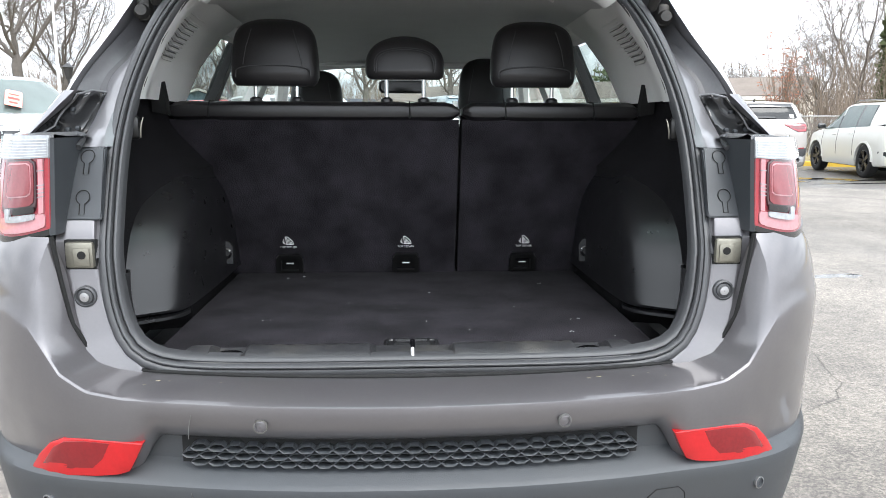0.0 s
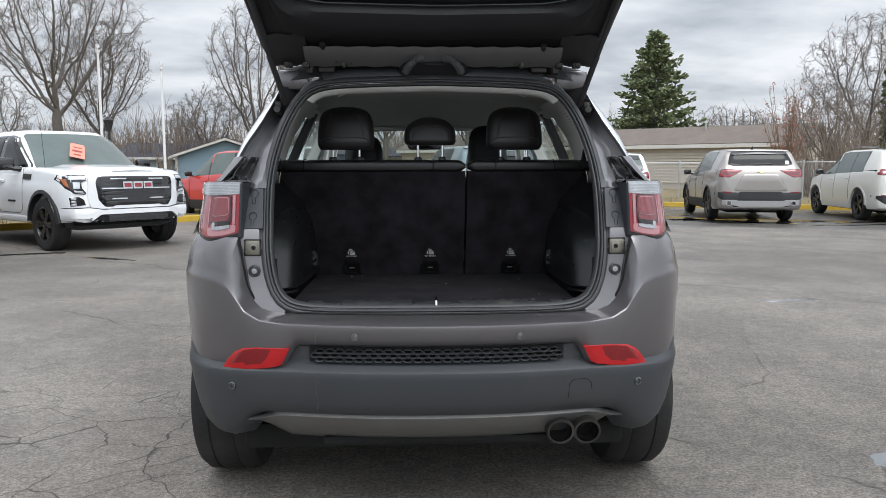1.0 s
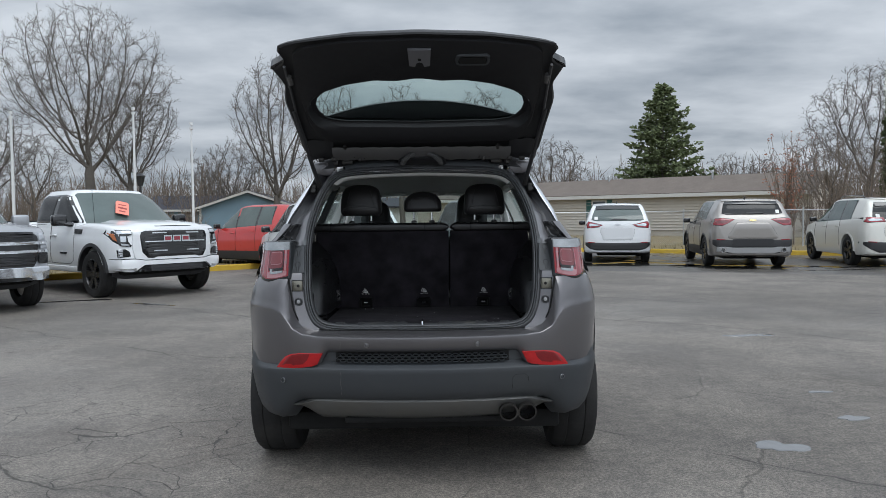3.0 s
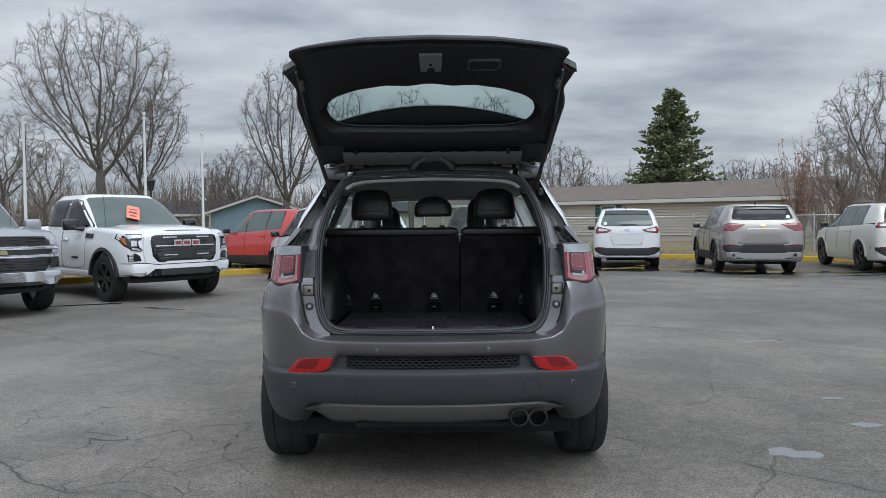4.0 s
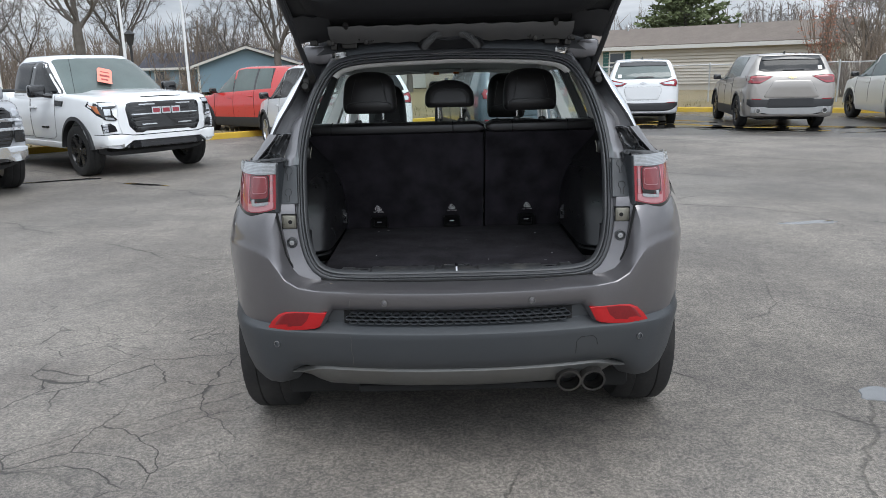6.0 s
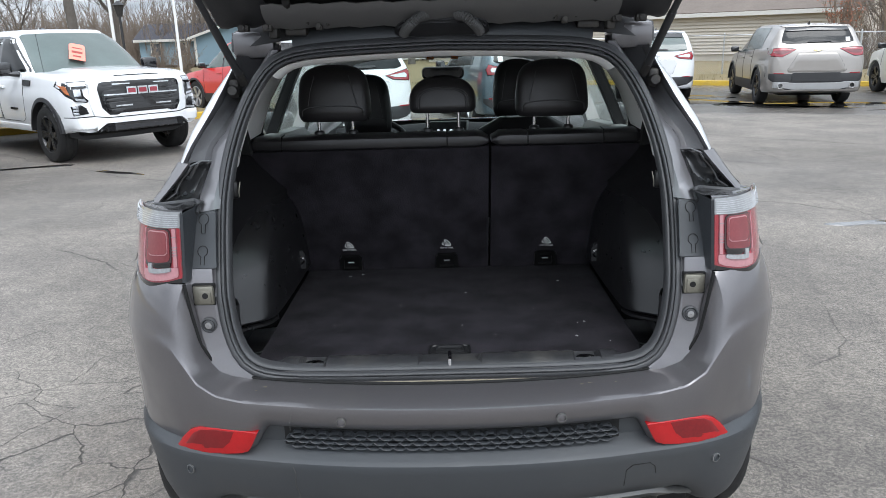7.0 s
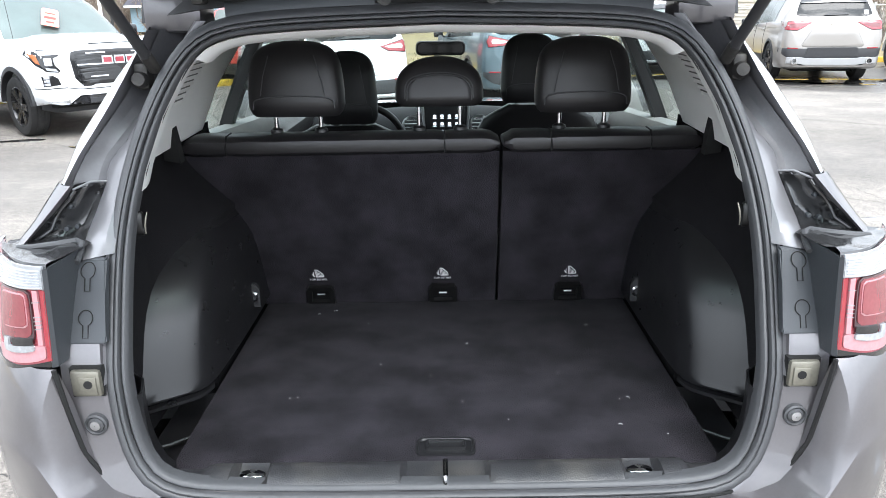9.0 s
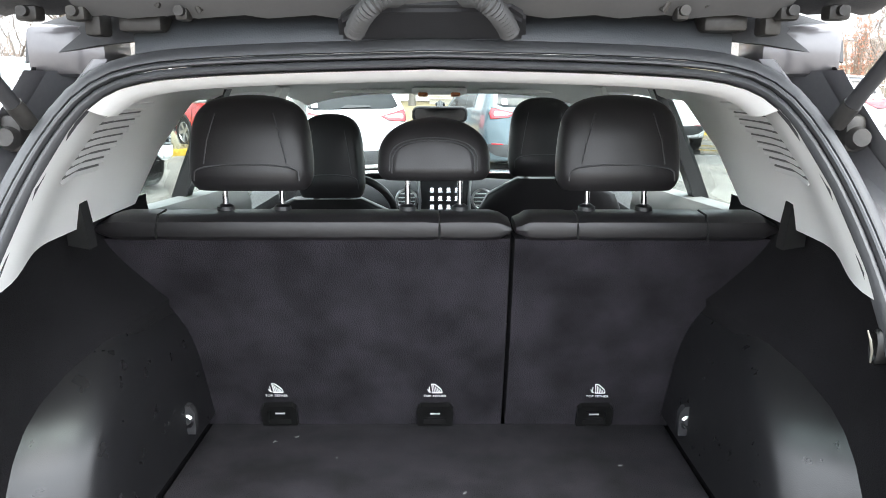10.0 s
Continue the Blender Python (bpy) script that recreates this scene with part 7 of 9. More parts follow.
for s in SIDES:
    lamp_t = part("tail_lamp", lamp_patch(s, 0.0, 0.70, 0.0, 0.985, 0.0, nu=30, nv=12), M_LENS_ROSE, car, "red and clear tail lamp")
    part("clear_band", lamp_patch(s, 0.0, 0.74, 0.775, 1.006, 0.004, nu=24), M_LENS_CLEAR, lamp_t, "clear ribbed upper band")
    for k in range(7):
        part("rib", lamp_patch(s, 0.012, 0.73, 0.790 + k * 0.028, 0.797 + k * 0.028, 0.0068, nu=24, nv=2, thick=0.003), M_LENS_RIB, lamp_t)
    part("red_edge", lamp_patch(s, 0.0, 0.020, 0.02, 0.765, 0.004, nu=3), M_LENS_RED, lamp_t)
    part("rib_column", lamp_patch(s, 0.036, 0.060, 0.20, 0.765, 0.0042, nu=3), M_LENS_PINK, lamp_t)
    for v in (0.37, 0.41, 0.45, 0.49, 0.64):
        part("rib", lamp_patch(s, 0.030, 0.066, v, v + 0.010, 0.005, nu=3, nv=2, thick=0.002), M_LENS_CLEAR, lamp_t)
    part("pale_foot", lamp_patch(s, 0.03, 0.34, 0.04, 0.20, 0.003, 0.3), M_LENS_PINK, lamp_t)
    part("outer_glow_strip", lamp_patch(s, 0.335, 0.345, 0.10, 0.74, 0.003, nu=2), M_LENS_PINK, lamp_t)
    part("lamp_frame", lamp_patch(s, 0.072, 0.315, 0.235, 0.770, 0.0042, 0.22), M_LENS_DARK, lamp_t, "dark rounded square frame")
    part("lamp_field", lamp_patch(s, 0.082, 0.302, 0.30, 0.752, 0.0055, 0.22), M_LENS_DEEP, lamp_t)
    part("lamp_ring", lamp_patch(s, 0.094, 0.268, 0.395, 0.735, 0.0065, 0.25), M_LENS_PINK, lamp_t)
    part("lamp_core", lamp_patch(s, 0.099, 0.262, 0.410, 0.722, 0.0080, 0.25), M_LENS_HEART, lamp_t)
    part("lamp_smile", lamp_patch(s, 0.080, 0.270, 0.150, 0.215, 0.0065, 0.5), M_LENS_CLEAR, lamp_t, "clear reversing strip")
    part("smile_hook", lamp_patch(s, 0.235, 0.272, 0.18, 0.29, 0.0070, 0.4), M_LENS_CLEAR, lamp_t)
    part("lamp_dark", lamp_patch(s, 0.078, 0.205, 0.222, 0.290, 0.0075, 0.2), M_GLOSSBLACK, lamp_t)
    part("lamp_border", lamp_patch(s, 0.0, 0.74, -0.05, 0.015, 0.002, nu=24, nv=3), M_GLOSSBLACK, lamp_t)
    bm = bmesh.new()
    rows = []
    for z in (1.035, 1.08, 1.12, 1.16, 1.195, 1.209):
        x0, y0, _ = lamp_point(0.0, max(0, min(1, (z - 1.045) / 0.168)), 0.0)
        rows.append([(s * (x0 + 0.004), y0 - 0.002, z), (s * (x0 - 0.002), y0 + 0.004, z), (s * (x0 - 0.004), (y0 + jamb_y(z)) * 0.5, z), (s * (x0 - 0.005), jamb_y(z) - 0.003, z), (s * (x0 - 0.003), jamb_y(z) + 0.012, z)])
    sheet(bm, rows, 0.003)
    part("lamp_housing", bm, M_LOWER, lamp_t, "dark grey lamp housing flank")


# ---- rear pillars, outside ----
def edge_line(table):
    zs_, xs_, ys_ = zip(*table)
    return lambda z: (lerp(list(zip(zs_, xs_)), z), lerp(list(zip(zs_, ys_)), z))


paint_edge = edge_line([(1.185, 0.630, 0.080), (1.195, 0.632, 0.096), (1.205, 0.640, 0.125), (1.215, 0.650, 0.160), (1.237, 0.643, 0.180), (1.297, 0.627, 0.222), (1.320, 0.630, 0.239), (1.343, 0.618, 0.252), (1.366, 0.597, 0.266), (1.403, 0.578, 0.288), (1.441, 0.563, 0.310), (1.50, 0.530, 0.345), (1.60, 0.47, 0.40)])
trim_in = edge_line([(1.285, 0.697, 0.193), (1.307, 0.687, 0.201), (1.343, 0.668, 0.222), (1.379, 0.644, 0.244), (1.434, 0.613, 0.276), (1.481, 0.592, 0.304), (1.529, 0.576, 0.332), (1.60, 0.55, 0.375)])
trim_out = edge_line([(1.285, 0.716, 0.215), (1.297, 0.711, 0.225), (1.328, 0.702, 0.244), (1.37, 0.688, 0.268), (1.412, 0.664, 0.293), (1.47, 0.632, 0.327), (1.528, 0.592, 0.362), (1.60, 0.562, 0.40)])
should_in = edge_line([(1.200, 0.750, 0.109), (1.257, 0.703, 0.142), (1.275, 0.689, 0.152), (1.300, 0.674, 0.180)])
should_out = edge_line([(1.195, 0.784, 0.154), (1.235, 0.753, 0.179), (1.283, 0.724, 0.207), (1.311, 0.708, 0.226)])


def span(a, b, n):
    return [a + (b - a) * k / n for k in range(n + 1)]


for s in SIDES:
    # painted strip beside the seal
    bm = bmesh.new()
    rows = []
    for z in span(1.190, 1.58, 22):
        xs = lerp([(1.135, 0.580), (1.224, 0.582), (1.317, 0.571), (1.413, 0.546), (1.49, 0.512), (1.541, 0.475), (1.60, 0.44)], z)
        ya = aperture_y(z) + 0.004 - 0.026 * (1 - smoothstep(1.185, 1.30, z))
        x1, y1 = paint_edge(z)
        x0 = min(xs + 0.018, x1 - 0.004)
        rows.append([(s * (xs + 0.004), ya + 0.012, z), (s * x0, ya, z), (s * (x0 * 0.5 + x1 * 0.5), ya * 0.5 + y1 * 0.5 - 0.004, z), (s * (x1 - 0.003), y1 - 0.001, z), (s * x1, y1 + 0.003, z), (s * (x1 + 0.003), y1 + 0.022, z)])
    sheet(bm, rows)
    part("upper_jamb", bm, M_JAMB, car, "painted metal pillar edge")
    # deep channel under the roof edge
    bm = bmesh.new()
    rows = []
    for z in span(1.292, 1.565, 16):
        x1, y1 = paint_edge(z)
        x2, y2 = trim_in(z)
        xo, yo = trim_out(z)
        x2, y2 = x2 * 0.66 + xo * 0.34, y2 * 0.66 + yo * 0.34
        deep = 0.030 + 0.075 * smoothstep(1.36, 1.46, z)
        rows.append([(s * (x1 + 0.002), y1 + 0.012, z)] + [(s * (x1 + (x2 - x1) * k), y1 + (y2 - y1) * k + deep * g, z) for k, g in ((0.12, 0.75), (0.35, 1.0), (0.62, 0.8), (0.85, 0.35), (0.90, 0.5), (0.96, 0.1), (1.0, 0.0))])
    sheet(bm, rows)
    part("pillar_channel", bm, M_CHANNEL, car, "channel between seal and roof trim, in a shaded body-paint tone")
    # bright trim
    bm = bmesh.new()
    rows = []
    for z in span(1.285, 1.555, 18):
        x1, y1 = trim_in(z)
        x2, y2 = trim_out(z)
        x1, y1 = x1 * 0.68 + x2 * 0.32, y1 * 0.68 + y2 * 0.32
        w = smoothstep(1.283, 1.297, z)
        rows.append([(s * (x1 + 0.002), y1 + 0.010, z), (s * x1, y1, z), (s * (x1 * 0.65 + x2 * 0.35), y1 * 0.65 + y2 * 0.35 - 0.005 * w, z), (s * (x1 * 0.2 + x2 * 0.8), y1 * 0.2 + y2 * 0.8 - 0.004 * w, z), (s * x2, y2, z), (s * (x2 + 0.003), y2 + 0.03, z)])
    sheet(bm, rows)
    part("roof_edge_trim", bm, M_CHROME, car, "bright trim along the roof edge")
    # shoulder between trim and lamp
    bm = bmesh.new()
    rows = []
    for z in span(1.197, 1.300, 9):
        x1, y1 = should_in(z)
        x2, y2 = should_out(z)
        rows.append([(s * (x1 - 0.004), y1 + 0.022, z), (s * (x1 - 0.001), y1 + 0.003, z), (s * x1, y1, z), (s * (x1 * 0.5 + x2 * 0.5), y1 * 0.5 + y2 * 0.5 - 0.009, z), (s * x2, y2, z), (s * (x2 + 0.006), y2 + 0.03, z)])
    sheet(bm, rows)
    part("pillar_shoulder", bm, M_GREY, car, "painted shoulder above the lamp")
    # wet trough above the lamp
    bm = bmesh.new()
    rows = []
    for z in span(1.203, 1.300, 14):
        x1, y1 = paint_edge(z)
        x2, y2 = should_in(z)
        row = []
        for k in span(0, 1, 12):
            d = 0.050 * math.sin(k * math.pi) ** 0.7 * (1 - 0.55 * smoothstep(1.27, 1.30, z))
            fold = 0.012 * math.sin((k * 2.2 + (z - 1.2) * 16) * 2.0) * math.sin(k * math.pi)
            fold += 0.007 * noise.noise(Vector((z * 26, k * 4, s * 3)))
            row.append((s * (x1 + (x2 - x1) * k), y1 + (y2 - y1) * k + d + fold * math.sin(k * math.pi) + 0.004, z))
        rows.append(row)
    sheet(bm, rows)
    trough = part("lamp_trough", bm, M_WETBLACK, car, "wet black trough above the lamp")
    bm = bmesh.new()
    x1, y1 = paint_edge(1.298)
    x2, y2 = should_in(1.30)
    tube(bm, [(s * x1, y1 + 0.004, 1.298), (s * (x1 * 0.5 + x2 * 0.5), (y1 + y2) * 0.5 + 0.012, 1.301), (s * x2, y2 + 0.006, 1.292)], 0.0022, 7)
    part("top_lip", bm, M_JAMB, trough, "worn painted lip")
    bm = bmesh.new()
    tube(bm, [(s * 0.664, 0.176, 1.292), (s * 0.676, 0.172, 1.276), (s * 0.690, 0.168, 1.262), (s * 0.700, 0.160, 1.246), (s * 0.706, 0.150, 1.228), (s * 0.728, 0.132, 1.212)], 0.0035, 7)
    part("seam_sealant", bm, M_GLOSSBLACK, trough)
    for x, y, z in ((0.672, 0.176, 1.225), (0.690, 0.172, 1.222), (0.708, 0.160, 1.226), (0.681, 0.180, 1.262)):
        bm = bmesh.new()
        lathe(bm, [(0.0045, 0.008), (0.0045, -0.001), (0.002, -0.002), (0.0005, -0.002)], "y", 10, (s * x, y, z))
        part("clip_head", bm, M_LOWER, trough)
    # ledge over the lamp
    bm = bmesh.new()
    us = span(0, 0.62, 10)
    front = [lamp_point(u, 1.0, 0.0) for u in us]
    back = []
    for k in span(0, 1, 10):
        x1, y1 = paint_edge(1.204)
        x2, y2 = should_in(1.204)
        back.append((x1 - 0.016 + (x2 + 0.030 - x1 + 0.016) * k, y1 + (y2 + 0.03 - y1) * k + 0.035 * math.sin(k * math.pi), 1.211))
    rows = [[(s * (x - 0.006), y - 0.002, z - 0.004) for x, y, z in front], [(s * (x - 0.004), y + 0.004, z + 0.003) for x, y, z in front]]
    for f in (0.15, 0.35, 0.6, 0.8, 1.0):
        rows.append([(s * (a[0] + (b[0] - a[0]) * f), a[1] + (b[1] - a[1]) * f, a[2] + (b[2] - a[2]) * f + 0.004 * math.sin(f * 9) * (1 - f) + 0.005 * noise.noise(Vector((a[0] * 40, f * 3, s)))) for a, b in zip(front, back)])
    sheet(bm, rows)
    part("lamp_ledge", bm, M_WETBLACK, car, "wet black ledge over the lamp")
    bm = bmesh.new()
    tube(bm, [(s * 0.631, 0.075, 1.190), (s * 0.632, 0.100, 1.204), (s * 0.638, 0.118, 1.211), (s * 0.652, 0.128, 1.213), (s * 0.680, 0.112, 1.212), (s * 0.715, 0.098, 1.211), (s * 0.745, 0.104, 1.208)], 0.006, 8)
    part("ledge_gasket", bm, M_RUBBER, car, "black rubber gasket along the ledge")
    # side skin behind trim and shoulder
    bm = bmesh.new()
    rows = []
    for z in span(1.195, 1.57, 14):
        xo, yo = should_out(z) if z < 1.29 else trim_out(z)
        xe = lerp([(1.20, 0.790), (1.24, 0.766), (1.30, 0.736), (1.36, 0.712), (1.44, 0.684), (1.52, 0.648), (1.60, 0.61)], z)
        rows.append([(s * (xo + 0.003), yo + 0.02, z), (s * (xo * 0.6 + xe * 0.4), yo + 0.16, z), (s * xe, 0.62, z), (s * (xe + 0.004), 0.98 + (z - 1.2) * 0.4, z)])
    sheet(bm, rows)
    part("quarter_skin", bm, M_GLOSSBLACK, car)
    # strut ball bracket
    bm = bmesh.new()
    box(bm, (s * 0.578, 0.348, 1.480), (0.030, 0.036, 0.052), 0.009)
    cyl(bm, (s * 0.580, 0.330, 1.474), (s * 0.578, 0.315, 1.476), 0.017, 0.012)
    part("strut_bracket", bm, M_DARKSTEEL, car, "steel strut bracket with ball stud")
    bm = bmesh.new()
    lower_p, upper_p = Vector((s * 0.547, 0.313, 1.504)), Vector((s * 0.612, 0.0, 1.845))
    cyl(bm, lower_p.lerp(upper_p, 0.40), upper_p, 0.0085)
    strut = part("gas_strut", bm, M_PLASTIC, car, "black gas strut holding the liftgate")
    bm = bmesh.new()
    cyl(bm, lower_p, lower_p.lerp(upper_p, 0.42), 0.0105)
    part("cylinder", bm, M_PLASTIC, strut)
    bm = bmesh.new()
    cyl(bm, lower_p.lerp(upper_p, -0.03), lower_p.lerp(upper_p, 0.05), 0.012)
    part("ball_socket", bm, M_DARKSTEEL, strut)

# ---- roof ----
bm = bmesh.new()
rows = []
for y, z, w in ((0.45, 1.655, 0.605), (0.50, 1.664, 0.61), (0.8, 1.680, 0.625), (1.3, 1.690, 0.63), (1.9, 1.675, 0.63), (2.3, 1.615, 0.60)):
    rows.append([(w * (-1 + i / 6), y - 0.05 * (1 - (abs(i - 6) / 6) ** 2) * (y < 0.46), z - 0.06 * (abs(i - 6) / 6) ** 5) for i in range(13)])
sheet(bm, rows, 0.02)
part("roof", bm, M_GLOSSBLACK, car, "dark roof panel")

# ---- cargo space ----
M_PLUSH = material("black_felt_lining", (0.0105, 0.0100, 0.0112), 0.9, vary=0.35, scale=10, fine_scale=420, bump=0.4, spec=0.10, sheen=0.01)
# greyer than the trim: the shade between louvres put into a colour
M_LOUVRE_SHADE = material("painted_louvre_shade", (0.16, 0.16, 0.155), 0.8)
bm = bmesh.new()
box(bm, (0, 0.475, 0.765), (1.05, 0.83, 0.022), 0.008)
floor = part("cargo_floor", bm, M_CARPET, car, "black carpeted cargo floor with lint specks")
bm = bmesh.new()
loft(bm, [[(x, y, z) for x, y in rounded(w, h, r, 5, 0.0, 0.128)] for w, h, r, z in ((0.116, 0.062, 0.014, 0.776), (0.114, 0.060, 0.013, 0.780), (0.104, 0.050, 0.010, 0.780), (0.100, 0.046, 0.009, 0.777))])
hd = part("floor_handle", bm, M_TRIMBLACK, floor, "black plastic lift handle")
bm = bmesh.new()
loft(bm, [[(x, y, z) for x, y in rounded(w, h, r, 5, 0.0, 0.132)] for w, h, r, z in ((0.080, 0.030, 0.006, 0.777), (0.078, 0.028, 0.006, 0.783), (0.070, 0.020, 0.004, 0.783), (0.068, 0.018, 0.004, 0.779))])
part("grip", bm, M_TRIMBLACK, floor)
bm = bmesh.new()
rnd = random.Random(9)
for _ in range(16):
    x, y = rnd.uniform(-0.48, 0.48), rnd.uniform(0.16, 0.85)
    a, L = rnd.uniform(0, 6.3), rnd.choice((0.0015, 0.002, 0.002, 0.006))
    tube(bm, [(x, y, 0.7785), (x + L * math.cos(a), y + L * math.sin(a), 0.779), (x + L * 1.6 * math.cos(a + 0.7), y + L * 1.6 * math.sin(a + 0.7), 0.7785)], 0.0005, 4)
part("lint", bm, M_PRINT, floor, "pale lint specks")["kind"] = "stuff"
bm = bmesh.new()
box(bm, (0, 0.48, 0.70), (1.26, 0.86, 0.03), 0.004)
part("cargo_well", bm, M_TRIMBLACK, car)

# plastic sill with recesses
M_SILL = material("scuffed_sill_plastic", (0.026, 0.026, 0.028), 0.42, vary=0.3, scale=18, fine_scale=300, bump=0.2, grime=0.22)
bm = bmesh.new()
rows = []
for y, z in ((-0.030, 0.786), (-0.028, 0.796), (-0.020, 0.804), (-0.005, 0.810), (0.018, 0.812), (0.036, 0.809), (0.050, 0.799), (0.057, 0.784), (0.060, 0.74)):
    row = []
    for i in range(101):
        x = -0.51 + 1.02 * i / 100
        zz = z
        if abs(x) < 0.074 and -0.021 < y < 0.04:
            zz = min(zz, 0.797)
        e = abs(abs(x) - 0.351)
        if e < 0.030 and -0.01 < y < 0.045:
            zz -= 0.016
        if 0.06 < abs(x) < 0.30 and int(i / 2) % 2 and -0.01 < y < 0.045:
            zz -= 0.0016
        if abs(x) > 0.425:
            zz -= 0.012 * smoothstep(0.425, 0.445, abs(x))
        row.append((x, y, zz))
    rows.append(row)
sheet(bm, rows)
sill = part("loading_sill", bm, M_SILL, car, "worn black plastic loading sill")
bm = bmesh.new()
tube(bm, [(0.0, -0.022, 0.790), (0.0, -0.020, 0.814), (0.0, 0.024, 0.816), (0.0, 0.026, 0.790)], 0.0048, 8)
part("latch_striker", bm, M_CHROME, sill, "bright steel latch striker")
for s in SIDES:
    bm = bmesh.new()
    lathe(bm, [(0.021, 0.0), (0.024, 0.002), (0.020, 0.004), (0.001, 0.004)], "z", 22, (s * 0.351, 0.016, 0.797))
    for vv in bm.verts:
        vv.co.y = 0.016 + (vv.co.y - 0.016) * 0.55
    part("tie_down_cup", bm, M_CHROME, sill)
    # front ends of the sill turn up the sides
    bm = bmesh.new()
    rows = []
    for k in range(9):
        t = k / 8
        z = 0.79 + 0.16 * t ** 1.5
        x = 0.50 + 0.055 * math.sin(t * math.pi / 2)
        rows.append([(s * (x + 0.0), aperture_y(z) - 0.0, z), (s * (x - 0.012), aperture_y(z) + 0.035, z + 0.004), (s * (x + 0.012), aperture_y(z) + 0.10, z - 0.004), (s * (x + 0.05), aperture_y(z) + 0.14, z - 0.01)])
    sheet(bm, rows, 0.004)
    part("corner_trim", bm, M_TRIMBLACK, car)


def seal_x(z):
    return lerp([(0.784, 0.44), (0.801, 0.49), (0.832, 0.528), (0.90, 0.553), (0.97, 0.563), (1.05, 0.571), (1.135, 0.577), (1.224, 0.579), (1.317, 0.569), (1.413, 0.543), (1.49, 0.508), (1.541, 0.47), (1.57, 0.42)], z)


def cargo_x(y, z):
    """Half-width of the cargo lining: outer wall, with the wheel-house bulging in."""
    wall = 0.640 + 0.03 * smoothstep(1.0, 1.28, z)
    lean = 0.24 * max(0.0, z - 0.80) / 0.3
    bulge = smoothstep(0.245 + lean * 0.6, 0.40 + lean, y) * (1 - smoothstep(1.00, 1.235, z - 0.05 * smoothstep(0.35, 0.9, y)))
    if z < 0.815 and y < 0.42:
        bulge = 0.0
    if z < 1.10:
        bulge *= 0.85
    crease = 0.004 * smoothstep(0.24, 0.27, y) * (z < 1.12)
    x = wall - 0.115 * bulge - crease
    rim = smoothstep(0.02, 0.12, y - aperture_y(z))
    return (seal_x(z) - 0.012) * (1 - rim) + x * rim


for s in SIDES:
    bm = bmesh.new()
    rows = []
    for j in range(34):
        z = 0.735 + (1.300 - 0.735) * j / 33
        y0 = aperture_y(max(z, 0.79)) + 0.006
        row = []
        for i in range(40):
            f = (i / 39)
            y = y0 + (0.98 - y0) * f ** 1.1
            row.append((s * cargo_x(y, max(z, 0.80)), y, z))
        rows.append(row)
    sheet(bm, rows)
    lining = part("cargo_lining", bm, M_PLUSH, car, "black felt side lining with glossy wheel-house panel")
    # glossy wheel-house panel that faces the opening
    prof = [(0.646, 0.232), (0.632, 0.246), (0.610, 0.262), (0.585, 0.278), (0.560, 0.295), (0.540, 0.312), (0.528, 0.332), (0.521, 0.362), (0.517, 0.42), (0.513, 0.54), (0.511, 0.70), (0.512, 0.93)]
    bm = bmesh.new()
    rows = []
    for z, dy, sx in ((0.803, 0.012, 0.008), (0.806, 0.000, 0.0), (0.812, -0.003, 0.0), (0.83, 0.004, 0.001), (0.87, 0.018, 0.002), (0.91, 0.034, 0.003), (0.95, 0.052, 0.005), (0.985, 0.074, 0.008), (1.015, 0.102, 0.013), (1.045, 0.140, 0.022), (1.075, 0.19, 0.036), (1.10, 0.25, 0.054), (1.12, 0.32, 0.076), (1.135, 0.40, 0.105)):
        rows.append([(s * (x + sx), y + dy * (1 - 0.9 * smoothstep(0.36, 0.95, y)), z) for x, y in prof])
    sheet(bm, rows)
    part("wheel_panel", bm, M_LINING, lining, "satin black plastic wheel-house panel")
    bm = bmesh.new()
    rows = [[(s * (x + a), y - b, z) for x, y in prof[:8]] for a, b, z in ((0.006, -0.01, 0.799), (0.0, 0.004, 0.797), (0.0, 0.005, 0.790), (0.010, -0.012, 0.788))]
    sheet(bm, rows)
    part("panel_ledge", bm, M_LINING, lining, "thin plastic ledge")
    bm = bmesh.new()
    tube(bm, [(s * 0.62, 0.190, 0.735), (s * 0.58, 0.215, 0.733), (s * 0.545, 0.245, 0.733)], 0.004, 6)
    part("pocket_lip", bm, M_LINING, lining, "pocket edge")
    # bag hook and small catch
    bm = bmesh.new()
    loft(bm, [[(s * (x + a), y, z) for y, z in [(0.188 + 0.011 * k * math.cos(t), 1.226 + 0.024 * k * math.sin(t)) for t in [math.tau * q / 20 for q in range(20)]]] for x, a, k in ((0.578, 0.0, 1.0), (0.556, 0.0, 1.0), (0.553, 0.0, 0.85), (0.560, 0.0, 0.7))])
    hook_t = part("bag_hook", bm, M_ANCHOR, lining, "black folding bag hook")
    # the highlight on the hook's edge, made as a thin pale tube
    bm = bmesh.new()
    tube(bm, [(s * 0.551, 0.186, 1.206), (s * 0.550, 0.184, 1.222), (s * 0.548, 0.187, 1.236), (s * 0.546, 0.192, 1.247)], (0.0012, 0.0018, 0.0017, 0.001), 7)
    part("hook_highlight", bm, M_GALVPLATE, hook_t, "pale highlight modelled along the hook's edge")
    bm = bmesh.new()
    prism(bm, [(s * 0.495, 0.842), (s * 0.530, 0.842), (s * 0.530, 0.905), (s * 0.505, 0.905), (s * 0.495, 0.890)], "y", 0.700, 0.716)
    hook = part("tie_down", bm, M_PLASTIC, lining, "tie-down with chrome ring")
    bm = bmesh.new()
